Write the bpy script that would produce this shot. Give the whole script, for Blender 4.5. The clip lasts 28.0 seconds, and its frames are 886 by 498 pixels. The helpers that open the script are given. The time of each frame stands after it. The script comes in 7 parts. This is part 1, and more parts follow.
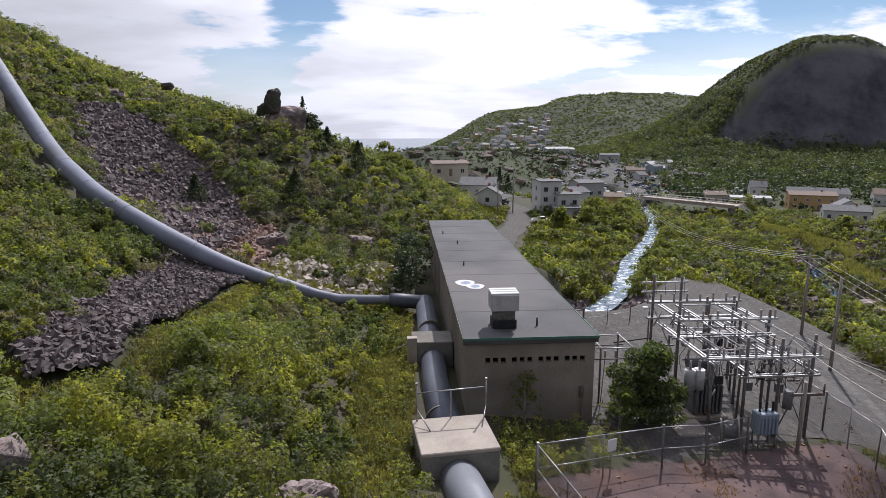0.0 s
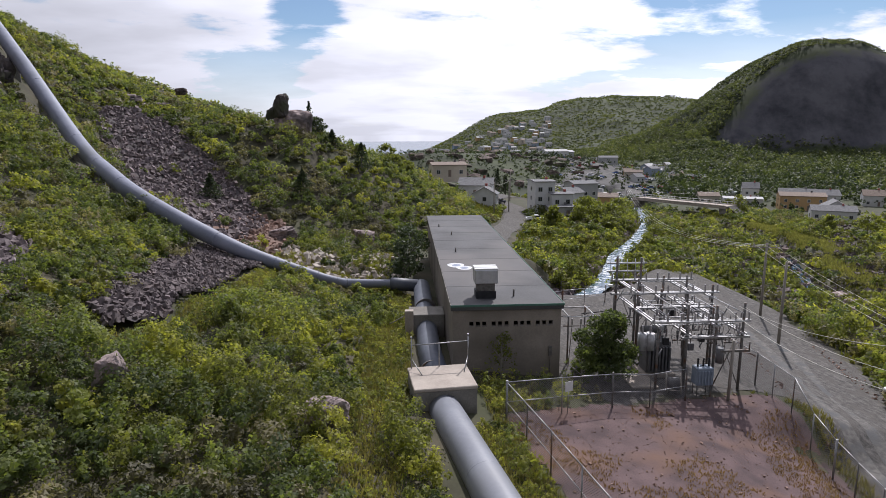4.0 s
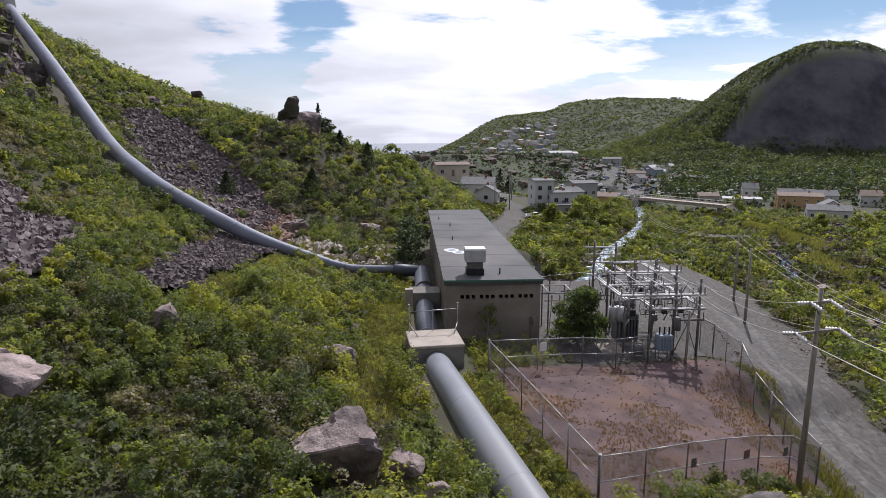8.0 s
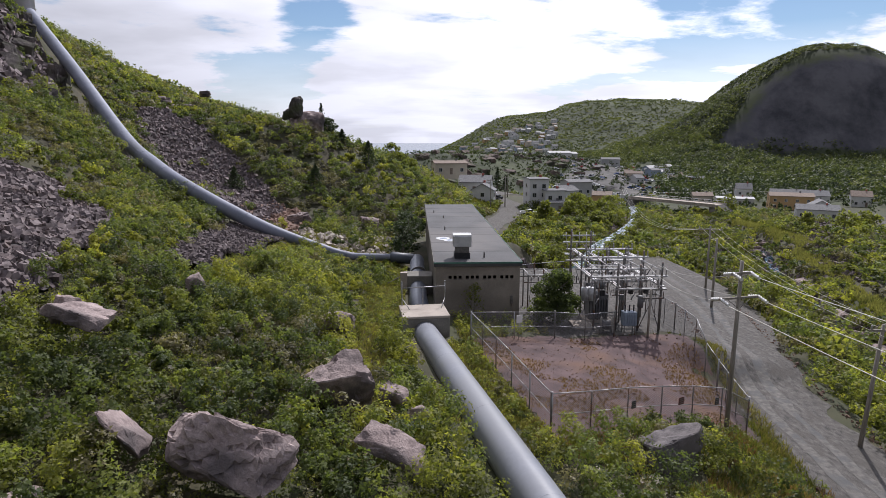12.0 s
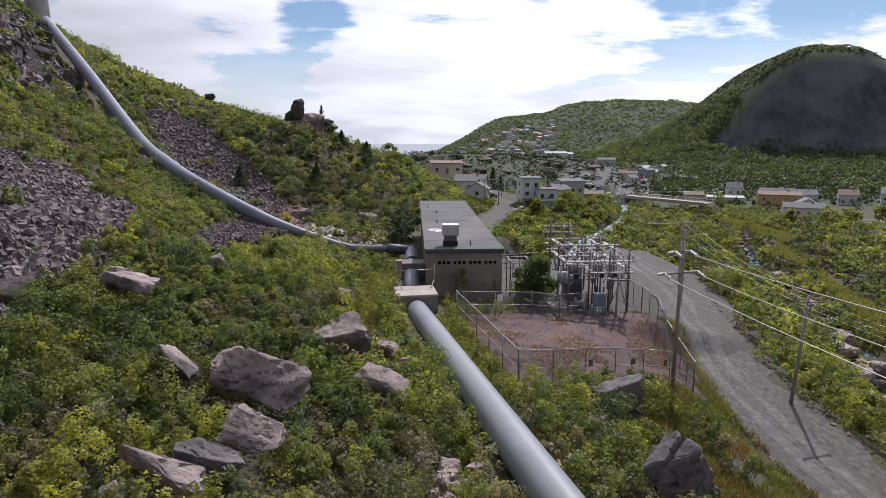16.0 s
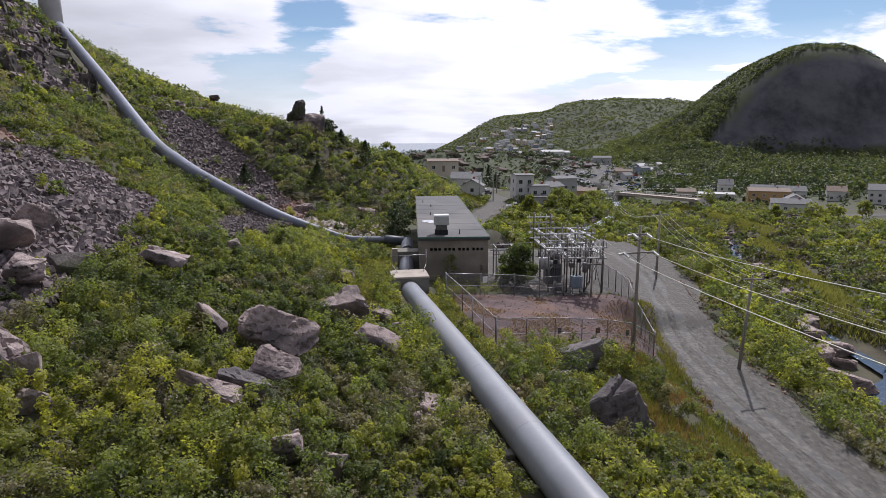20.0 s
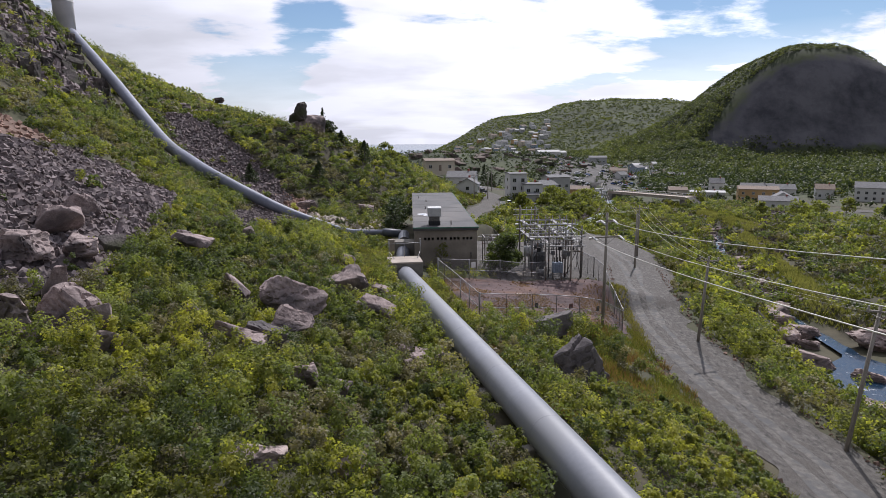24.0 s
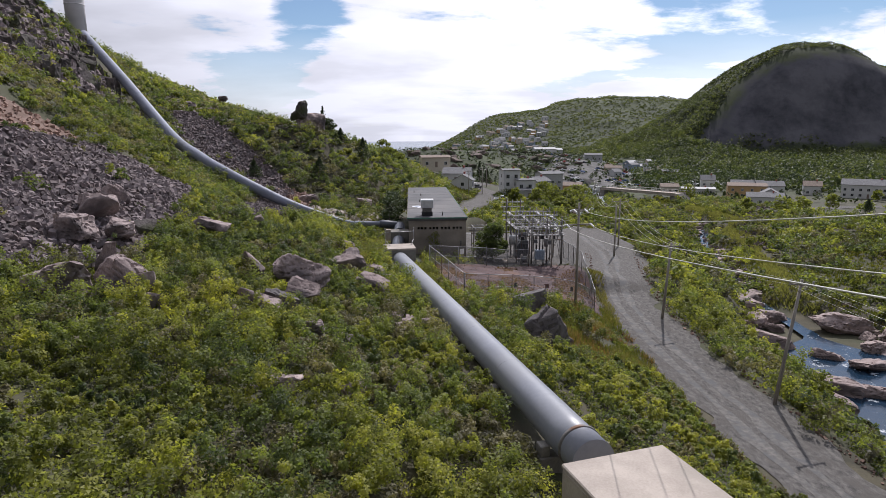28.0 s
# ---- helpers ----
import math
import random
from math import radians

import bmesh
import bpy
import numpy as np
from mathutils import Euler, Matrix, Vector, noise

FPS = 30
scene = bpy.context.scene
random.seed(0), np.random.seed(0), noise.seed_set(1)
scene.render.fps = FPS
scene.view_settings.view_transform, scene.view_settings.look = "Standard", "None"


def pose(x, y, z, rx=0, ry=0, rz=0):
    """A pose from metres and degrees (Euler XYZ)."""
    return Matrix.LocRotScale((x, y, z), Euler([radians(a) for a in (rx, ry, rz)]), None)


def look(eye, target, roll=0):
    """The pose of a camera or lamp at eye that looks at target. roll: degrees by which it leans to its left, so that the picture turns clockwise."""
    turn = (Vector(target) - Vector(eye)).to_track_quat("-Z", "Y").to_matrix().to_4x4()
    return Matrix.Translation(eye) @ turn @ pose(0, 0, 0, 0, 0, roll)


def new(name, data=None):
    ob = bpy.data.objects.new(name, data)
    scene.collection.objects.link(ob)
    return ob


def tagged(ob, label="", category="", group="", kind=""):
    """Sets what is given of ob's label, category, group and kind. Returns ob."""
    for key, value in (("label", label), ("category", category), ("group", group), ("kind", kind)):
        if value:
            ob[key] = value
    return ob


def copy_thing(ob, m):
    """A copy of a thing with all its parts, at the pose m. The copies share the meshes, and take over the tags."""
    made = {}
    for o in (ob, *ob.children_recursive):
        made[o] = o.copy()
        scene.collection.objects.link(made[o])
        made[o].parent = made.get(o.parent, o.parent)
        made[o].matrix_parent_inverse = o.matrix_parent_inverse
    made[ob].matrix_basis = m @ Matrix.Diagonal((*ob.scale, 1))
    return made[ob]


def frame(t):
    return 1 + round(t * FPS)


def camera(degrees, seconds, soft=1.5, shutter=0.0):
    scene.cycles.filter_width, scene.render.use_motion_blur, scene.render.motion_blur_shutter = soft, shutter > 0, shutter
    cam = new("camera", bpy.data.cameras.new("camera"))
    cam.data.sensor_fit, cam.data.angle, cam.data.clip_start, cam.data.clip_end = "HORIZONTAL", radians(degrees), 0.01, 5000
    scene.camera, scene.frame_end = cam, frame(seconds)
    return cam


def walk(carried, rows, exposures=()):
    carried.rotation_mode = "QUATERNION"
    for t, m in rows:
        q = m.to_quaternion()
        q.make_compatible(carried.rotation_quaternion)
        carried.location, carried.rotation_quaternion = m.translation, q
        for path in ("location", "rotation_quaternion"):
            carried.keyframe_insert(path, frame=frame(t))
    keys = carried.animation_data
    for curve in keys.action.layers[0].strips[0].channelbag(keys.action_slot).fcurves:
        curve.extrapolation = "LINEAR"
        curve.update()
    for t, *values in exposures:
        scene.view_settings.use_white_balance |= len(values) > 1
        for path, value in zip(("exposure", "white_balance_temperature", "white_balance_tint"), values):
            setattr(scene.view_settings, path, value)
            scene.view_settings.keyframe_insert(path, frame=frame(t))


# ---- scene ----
cam = camera(73.3, 28.0, soft=0.85)
PATH = [
    (0, (-3.357, -33.508, 18.614), (-3.231, -31.549, 18.232), -0.2),
    (1, (-3.271, -35.192, 18.56), (-3.144, -33.232, 18.184), -0.1),
    (2, (-3.209, -36.917, 18.459), (-3.084, -34.956, 18.088), -0.1),
    (3, (-3.071, -38.684, 18.397), (-2.95, -36.722, 18.027), -0.2),
    (3.5, (-3.079, -39.734, 18.424), (-2.958, -37.772, 18.053), -0.2),
    (5.5, (-2.841, -43.946, 18.731), (-2.728, -41.985, 18.355), -0.2),
    (6, (-2.802, -44.647, 18.659), (-2.689, -42.686, 18.285), -0.1),
    (7, (-2.725, -45.981, 18.314), (-2.615, -44.018, 17.945), 0.2),
    (8, (-2.463, -47.512, 18.114), (-2.365, -45.548, 17.748), -0.2),
    (9, (-2.359, -49.207, 18.147), (-2.263, -47.244, 17.777), 0.1),
    (10, (-2.142, -50.746, 18.093), (-2.048, -48.783, 17.722), 0.1),
    (11, (-1.963, -52.238, 17.985), (-1.868, -50.274, 17.618), 0.0),
    (12, (-1.753, -53.822, 17.917), (-1.659, -51.858, 17.551), 0.1),
    (12.5, (-1.685, -54.652, 17.844), (-1.59, -52.688, 17.48), 0.1),
    (14.5, (-1.312, -58.055, 17.806), (-1.219, -56.09, 17.445), 0.0),
    (15, (-1.228, -58.829, 17.822), (-1.135, -56.864, 17.461), -0.1),
    (16, (-1.134, -60.408, 17.809), (-1.037, -58.444, 17.446), 0.0),
    (17, (-0.96, -61.982, 17.834), (-0.863, -60.018, 17.469), 0.0),
    (18, (-0.866, -63.521, 17.776), (-0.767, -61.557, 17.411), 0.0),
    (19, (-0.757, -65.181, 17.756), (-0.658, -63.218, 17.389), 0.1),
    (20, (-0.558, -66.97, 17.717), (-0.459, -65.006, 17.351), -0.2),
    (21, (-0.506, -68.56, 17.666), (-0.406, -66.596, 17.301), -0.1),
    (21.5, (-0.433, -69.404, 17.637), (-0.333, -67.44, 17.274), -0.1),
    (23.5, (-0.149, -72.855, 17.529), (-0.048, -70.89, 17.167), -0.3),
    (24, (-0.114, -73.761, 17.483), (-0.012, -71.797, 17.12), -0.4),
    (25, (-0.075, -75.338, 17.588), (0.032, -73.374, 17.221), -0.2),
    (26, (0.13, -77.239, 17.431), (0.235, -75.276, 17.068), -0.5),
    (27, (0.23, -79.183, 17.47), (0.335, -77.22, 17.103), -0.6),
    (28, (0.429, -80.72, 17.54), (0.536, -78.758, 17.168), -0.3),
]
walk(cam, [(t, look(eye, target, roll)) for t, eye, target, roll in PATH], [(0, 0.0, 6330, 14), (28, 0.0, 6330, 14)])

# ---- world, sun, exposure ----
SUN_TO = Vector((0.291, 0.624, 0.725)).normalized()
world = bpy.data.worlds.new("sky")
scene.world = world
world.use_nodes = True
wn, wl = world.node_tree.nodes, world.node_tree.links
wn.clear()


def sky_node(kind, operation=""):
    n = wn.new(kind)
    if operation:
        n.operation = operation
    return n


coord = wn.new("ShaderNodeTexCoord")
nishita = wn.new("ShaderNodeTexSky")
nishita.sky_type, nishita.sun_disc = "NISHITA", False
nishita.sun_elevation, nishita.sun_rotation = radians(46.5), radians(25)
nishita.dust_density, nishita.ozone_density = 0.1, 3.0
sep = wn.new("ShaderNodeSeparateXYZ")
wl.new(coord.outputs["Generated"], sep.inputs[0])
# cloud sheet: directions laid on a flat layer
lift = sky_node("ShaderNodeMath", operation="MAXIMUM")
lift.inputs[1].default_value = 0.0
wl.new(sep.outputs[2], lift.inputs[0])
lift2 = sky_node("ShaderNodeMath", operation="ADD")
lift2.inputs[1].default_value = 0.16
wl.new(lift.outputs[0], lift2.inputs[0])
flat_dir = sky_node("ShaderNodeVectorMath", operation="DIVIDE")
wl.new(coord.outputs["Generated"], flat_dir.inputs[0])
comb = wn.new("ShaderNodeCombineXYZ")
for i in range(3):
    wl.new(lift2.outputs[0], comb.inputs[i])
wl.new(comb.outputs[0], flat_dir.inputs[1])
cloud_map = wn.new("ShaderNodeMapping")
cloud_map.inputs["Location"].default_value = (0.12, 0.3, 0.0)
cloud_map.inputs["Scale"].default_value = (0.62, 0.8, 0.0)
wl.new(flat_dir.outputs[0], cloud_map.inputs[0])
cloud = wn.new("ShaderNodeTexNoise")
cloud.inputs["Scale"].default_value = 0.9
cloud.inputs["Detail"].default_value = 8.0
cloud.inputs["Roughness"].default_value = 0.55
cloud.inputs["Distortion"].default_value = 0.35
wl.new(cloud_map.outputs[0], cloud.inputs[0])
cover = wn.new("ShaderNodeMapRange")
cover.inputs[1].default_value, cover.inputs[2].default_value = 0.355, 0.445
cover.interpolation_type = "SMOOTHSTEP"
# the cloud sheet breaks up towards the east
breaking = wn.new("ShaderNodeMapRange")
breaking.inputs[1].default_value, breaking.inputs[2].default_value = 0.22, 0.62
breaking.inputs[3].default_value, breaking.inputs[4].default_value = 0.0, 0.045
wl.new(sep.outputs[0], breaking.inputs[0])
thin = sky_node("ShaderNodeMath", operation="SUBTRACT")
wl.new(cloud.outputs[0], thin.inputs[0])
wl.new(breaking.outputs[0], thin.inputs[1])
# openings of blue between the cloud banks: direction, angular radius, depth
gaps = thin.outputs[0]
for gx_, gy_, gz_, wide_deg, deep in ((-0.275, 0.957, 0.066, 6.0, 0.10), (-0.205, 0.974, 0.085, 5.0, 0.11), (-0.15, 0.974, 0.175, 4.5, 0.11),
                                      (0.48, 0.86, 0.165, 9.0, 0.11), (0.60, 0.78, 0.165, 9.0, 0.10)):
    toward = sky_node("ShaderNodeVectorMath", operation="DOT_PRODUCT")
    wl.new(coord.outputs["Generated"], toward.inputs[0])
    toward.inputs[1].default_value = Vector((gx_, gy_, gz_)).normalized()
    fade = wn.new("ShaderNodeMapRange")
    fade.interpolation_type = "SMOOTHSTEP"
    fade.inputs[1].default_value, fade.inputs[2].default_value = math.cos(radians(wide_deg)), 1.0
    fade.inputs[4].default_value = deep
    wl.new(toward.outputs["Value"], fade.inputs[0])
    less = sky_node("ShaderNodeMath", operation="SUBTRACT")
    wl.new(gaps, less.inputs[0])
    wl.new(fade.outputs[0], less.inputs[1])
    gaps = less.outputs[0]
# ragged wisps along the cloud edges
wisp = wn.new("ShaderNodeTexNoise")
wisp.inputs["Scale"].default_value, wisp.inputs["Detail"].default_value, wisp.inputs["Roughness"].default_value = 4.2, 6.0, 0.62
wl.new(cloud_map.outputs[0], wisp.inputs[0])
wisp_part = sky_node("ShaderNodeMath", operation="MULTIPLY_ADD")
wisp_part.inputs[1].default_value, wisp_part.inputs[2].default_value = 0.30, -0.15
wl.new(wisp.outputs[0], wisp_part.inputs[0])
ragged = sky_node("ShaderNodeMath", operation="ADD")
wl.new(gaps, ragged.inputs[0])
wl.new(wisp_part.outputs[0], ragged.inputs[1])
wl.new(ragged.outputs[0], cover.inputs[0])
# clouds are brightest towards the sun
dot = sky_node("ShaderNodeVectorMath", operation="DOT_PRODUCT")
wl.new(coord.outputs["Generated"], dot.inputs[0])
dot.inputs[1].default_value = SUN_TO
glow = wn.new("ShaderNodeMapRange")
glow.inputs[1].default_value, glow.inputs[2].default_value = 0.35, 0.8
glow.inputs[3].default_value, glow.inputs[4].default_value = 0.36, 1.22
wl.new(dot.outputs["Value"], glow.inputs[0])
shade = wn.new("ShaderNodeTexNoise")
shade.inputs["Scale"].default_value = 1.7
shade.inputs["Detail"].default_value = 5.0
wl.new(cloud_map.outputs[0], shade.inputs[0])
shade_r = wn.new("ShaderNodeMapRange")
shade_r.inputs[1].default_value, shade_r.inputs[2].default_value = 0.36, 0.58
shade_r.inputs[3].default_value, shade_r.inputs[4].default_value = 0.86, 1.10
wl.new(shade.outputs[0], shade_r.inputs[0])
bright = sky_node("ShaderNodeMath", operation="MULTIPLY")
wl.new(glow.outputs[0], bright.inputs[0])
wl.new(shade_r.outputs[0], bright.inputs[1])
cloud_col = sky_node("ShaderNodeVectorMath", operation="SCALE")
cloud_col.inputs[0].default_value = (0.935, 0.955, 1.06)
wl.new(bright.outputs[0], cloud_col.inputs["Scale"])
blue = sky_node("ShaderNodeVectorMath", operation="SCALE")
blue.inputs["Scale"].default_value = 0.088
wl.new(nishita.outputs[0], blue.inputs[0])
mix = wn.new("ShaderNodeMix")
mix.data_type = "RGBA"
# haze whitens the sky low down
hazy = wn.new("ShaderNodeMapRange")
hazy.inputs[1].default_value, hazy.inputs[2].default_value = 0.02, 0.16
hazy.inputs[3].default_value, hazy.inputs[4].default_value = 0.92, 0.0
wl.new(sep.outputs[2], hazy.inputs[0])
cover_all = sky_node("ShaderNodeMath", operation="MAXIMUM")
wl.new(cover.outputs[0], cover_all.inputs[0])
wl.new(hazy.outputs[0], cover_all.inputs[1])
wl.new(cover_all.outputs[0], mix.inputs["Factor"])
wl.new(blue.outputs[0], mix.inputs[6])
wl.new(cloud_col.outputs[0], mix.inputs[7])
back = wn.new("ShaderNodeBackground")
back.inputs["Strength"].default_value = 1.0
wl.new(mix.outputs[2], back.inputs["Color"])
wout = wn.new("ShaderNodeOutputWorld")
wl.new(back.outputs[0], wout.inputs[0])

sun = new("sun", bpy.data.lights.new("sun", "SUN"))
sun.data.energy, sun.data.angle, sun.data.color = 4.0, radians(0.53), (1.0, 0.965, 0.93)
sun.matrix_world = look(SUN_TO * 500, (0, 0, 0))


# ---- materials ----
def material(name, dark, light, scale=3.0, rough=0.8, bump=0.3, metal=0.0, fine=12.0, spec=0.4, stain=None, stain_amount=0.3, where="object",
             vary=0.0, stretch=(1, 1, 1), bump_dist=0.02):
    """Two-scale mottled surface; stain is a third colour in large uneven patches; vary spreads brightness between pieces."""
    m = bpy.data.materials.new(name)
    m.use_nodes = True
    nt = m.node_tree
    n, l = nt.nodes, nt.links
    bsdf = n["Principled BSDF"]
    bsdf.inputs["Roughness"].default_value = rough
    bsdf.inputs["Metallic"].default_value = metal
    bsdf.inputs["Specular IOR Level"].default_value = spec
    if where == "world":
        src = n.new("ShaderNodeNewGeometry").outputs["Position"]
    else:
        src = n.new("ShaderNodeTexCoord").outputs["Object"]
    mp = n.new("ShaderNodeMapping")
    mp.inputs["Scale"].default_value = stretch
    l.new(src, mp.inputs[0])
    big = n.new("ShaderNodeTexNoise")
    big.inputs["Scale"].default_value, big.inputs["Detail"].default_value = scale, 4
    small = n.new("ShaderNodeTexNoise")
    small.inputs["Scale"].default_value, small.inputs["Detail"].default_value, small.inputs["Roughness"].default_value = scale * fine, 4, 0.65
    for t in (big, small):
        l.new(mp.outputs[0], t.inputs[0])
    add = n.new("ShaderNodeMath")
    add.operation = "ADD"
    half = n.new("ShaderNodeMath")
    half.operation = "MULTIPLY"
    half.inputs[1].default_value = 0.55
    l.new(small.outputs[0], half.inputs[0])
    l.new(big.outputs[0], add.inputs[0])
    l.new(half.outputs[0], add.inputs[1])
    rng = n.new("ShaderNodeMapRange")
    rng.inputs[1].default_value, rng.inputs[2].default_value = 0.58, 0.98
    l.new(add.outputs[0], rng.inputs[0])
    mx = n.new("ShaderNodeMix")
    mx.data_type = "RGBA"
    mx.inputs[6].default_value, mx.inputs[7].default_value = (*dark, 1), (*light, 1)
    l.new(rng.outputs[0], mx.inputs["Factor"])
    col = mx.outputs[2]
    if stain:
        patch = n.new("ShaderNodeTexNoise")
        patch.inputs["Scale"].default_value, patch.inputs["Detail"].default_value = scale * 0.35, 6
        l.new(mp.outputs[0], patch.inputs[0])
        pr = n.new("ShaderNodeMapRange")
        pr.inputs[1].default_value, pr.inputs[2].default_value = 0.62 - stain_amount * 0.4, 0.72 - stain_amount * 0.2
        l.new(patch.outputs[0], pr.inputs[0])
        m2 = n.new("ShaderNodeMix")
        m2.data_type = "RGBA"
        m2.inputs[7].default_value = (*stain, 1)
        l.new(pr.outputs[0], m2.inputs["Factor"])
        l.new(col, m2.inputs[6])
        col = m2.outputs[2]
    if vary:
        info = n.new("ShaderNodeObjectInfo")
        vr = n.new("ShaderNodeMapRange")
        vr.inputs[3].default_value, vr.inputs[4].default_value = 1 - vary, 1 + vary
        l.new(info.outputs["Random"], vr.inputs[0])
        geo = n.new("ShaderNodeNewGeometry")
        vr2 = n.new("ShaderNodeMapRange")
        vr2.inputs[3].default_value, vr2.inputs[4].default_value = 1 - vary, 1 + vary
        l.new(geo.outputs["Random Per Island"], vr2.inputs[0])
        mm = n.new("ShaderNodeMath")
        mm.operation = "MULTIPLY"
        l.new(vr.outputs[0], mm.inputs[0])
        l.new(vr2.outputs[0], mm.inputs[1])
        sc = n.new("ShaderNodeVectorMath")
        sc.operation = "SCALE"
        l.new(col, sc.inputs[0])
        l.new(mm.outputs[0], sc.inputs["Scale"])
        col = sc.outputs[0]
    l.new(col, bsdf.inputs["Base Color"])
    if bump:
        b = n.new("ShaderNodeBump")
        b.inputs["Strength"].default_value, b.inputs["Distance"].default_value = bump, bump_dist
        l.new(add.outputs[0], b.inputs["Height"])
        l.new(b.outputs[0], bsdf.inputs["Normal"])
    return m


def leaf_material(name, dark, mid, light, gloss=0.35, through_light=0.25):
    """Foliage: colour by plant (tone attribute) and by leaf (island), some light passes through."""
    m = bpy.data.materials.new(name)
    m.use_nodes = True
    n, l = m.node_tree.nodes, m.node_tree.links
    bsdf = n["Principled BSDF"]
    bsdf.inputs["Roughness"].default_value = 0.55
    bsdf.inputs["Specular IOR Level"].default_value = gloss
    att = n.new("ShaderNodeAttribute")
    att.attribute_name = "tone"
    geo = n.new("ShaderNodeNewGeometry")
    mixv = n.new("ShaderNodeMath")
    mixv.operation = "MULTIPLY_ADD"
    mixv.inputs[1].default_value = 0.16
    l.new(geo.outputs["Random Per Island"], mixv.inputs[0])
    sc = n.new("ShaderNodeMath")
    sc.operation = "MULTIPLY"
    sc.inputs[1].default_value = 0.8
    l.new(att.outputs["Fac"], sc.inputs[0])
    l.new(sc.outputs[0], mixv.inputs[2])
    ramp = n.new("ShaderNodeValToRGB")
    e = ramp.color_ramp.elements
    e[0].position, e[0].color = 0.08, (*dark, 1)
    e[1].position, e[1].color = 0.95, (*light, 1)
    k = e.new(0.5)
    k.color = (*mid, 1)
    l.new(mixv.outputs[0], ramp.inputs[0])
    l.new(ramp.outputs[0], bsdf.inputs["Base Color"])
    tr = n.new("ShaderNodeBsdfTranslucent")
    bright_leaf = n.new("ShaderNodeVectorMath")
    bright_leaf.operation = "MULTIPLY"
    bright_leaf.inputs[1].default_value = (1.5, 1.6, 0.7)
    l.new(ramp.outputs[0], bright_leaf.inputs[0])
    l.new(bright_leaf.outputs[0], tr.inputs[0])
    ms = n.new("ShaderNodeMixShader")
    ms.inputs[0].default_value = through_light
    l.new(bsdf.outputs[0], ms.inputs[1])
    l.new(tr.outputs[0], ms.inputs[2])
    l.new(ms.outputs[0], n["Material Output"].inputs["Surface"])
    return m


M_GROUND = material("hillside_soil", (0.042, 0.038, 0.025), (0.092, 0.080, 0.050), 0.35, 0.95, 0.8, where="world", stain=(0.052, 0.056, 0.027), stain_amount=0.5, fine=14)
n, l = M_GROUND.node_tree.nodes, M_GROUND.node_tree.links
sep_g = n.new("ShaderNodeSeparateXYZ")
l.new(n.new("ShaderNodeNewGeometry").outputs["Position"], sep_g.inputs[0])
heath = n.new("ShaderNodeMapRange")
heath.inputs[1].default_value, heath.inputs[2].default_value = 170, 250
l.new(sep_g.outputs[1], heath.inputs[0])
hm = n.new("ShaderNodeTexNoise")
hm.inputs["Scale"].default_value, hm.inputs["Detail"].default_value, hm.inputs["Roughness"].default_value = 0.018, 10, 0.72
l.new(n.new("ShaderNodeNewGeometry").outputs["Position"], hm.inputs[0])
hr = n.new("ShaderNodeValToRGB")
hr.color_ramp.elements[0].position, hr.color_ramp.elements[0].color = 0.40, (0.024, 0.031, 0.016, 1)
hr.color_ramp.elements[1].position, hr.color_ramp.elements[1].color = 0.60, (0.054, 0.066, 0.027, 1)
l.new(hm.outputs[0], hr.inputs[0])
gm = n.new("ShaderNodeMix")
gm.data_type = "RGBA"
base_link = n["Principled BSDF"].inputs["Base Color"].links[0].from_socket
l.new(heath.outputs[0], gm.inputs["Factor"])
l.new(base_link, gm.inputs[6])
l.new(hr.outputs[0], gm.inputs[7])
# lighter grey on steep far slopes: distance haze put into the colour as rock
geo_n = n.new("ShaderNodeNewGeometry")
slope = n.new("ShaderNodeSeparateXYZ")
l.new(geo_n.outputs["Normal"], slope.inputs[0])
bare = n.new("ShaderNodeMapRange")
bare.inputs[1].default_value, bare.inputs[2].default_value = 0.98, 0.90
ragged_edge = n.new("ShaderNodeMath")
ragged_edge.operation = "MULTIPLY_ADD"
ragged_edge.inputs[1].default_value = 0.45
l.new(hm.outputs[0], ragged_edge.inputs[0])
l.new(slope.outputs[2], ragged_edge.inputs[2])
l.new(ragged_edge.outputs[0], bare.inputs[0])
haze_far = n.new("ShaderNodeMath")
haze_far.operation = "MULTIPLY"
l.new(bare.outputs[0], haze_far.inputs[0])
l.new(heath.outputs[0], haze_far.inputs[1])
haze_mix = n.new("ShaderNodeMix")
haze_mix.data_type = "RGBA"
haze_ramp = n.new("ShaderNodeValToRGB")
haze_ramp.color_ramp.elements[0].position, haze_ramp.color_ramp.elements[0].color = 0.38, (0.042, 0.042, 0.050, 1)
haze_ramp.color_ramp.elements[1].position, haze_ramp.color_ramp.elements[1].color = 0.62, (0.125, 0.120, 0.130, 1)
l.new(hm.outputs[0], haze_ramp.inputs[0])
l.new(haze_far.outputs[0], haze_mix.inputs["Factor"])
l.new(gm.outputs[2], haze_mix.inputs[6])
l.new(haze_ramp.outputs[0], haze_mix.inputs[7])
l.new(haze_mix.outputs[2], n["Principled BSDF"].inputs["Base Color"])
M_ROAD = material("road_gravel", (0.050, 0.047, 0.044), (0.145, 0.134, 0.124), 3.2, 0.95, 0.9, where="world", stretch=(1.0, 0.55, 1), stain=(0.088, 0.080, 0.072), stain_amount=0.4, fine=9, bump_dist=0.06)
M_LOT = material("worn_asphalt_lot", (0.045, 0.043, 0.042), (0.095, 0.09, 0.087), 0.2, 0.9, 0.2, where="world", stain=(0.12, 0.11, 0.10), stain_amount=0.25, fine=12)
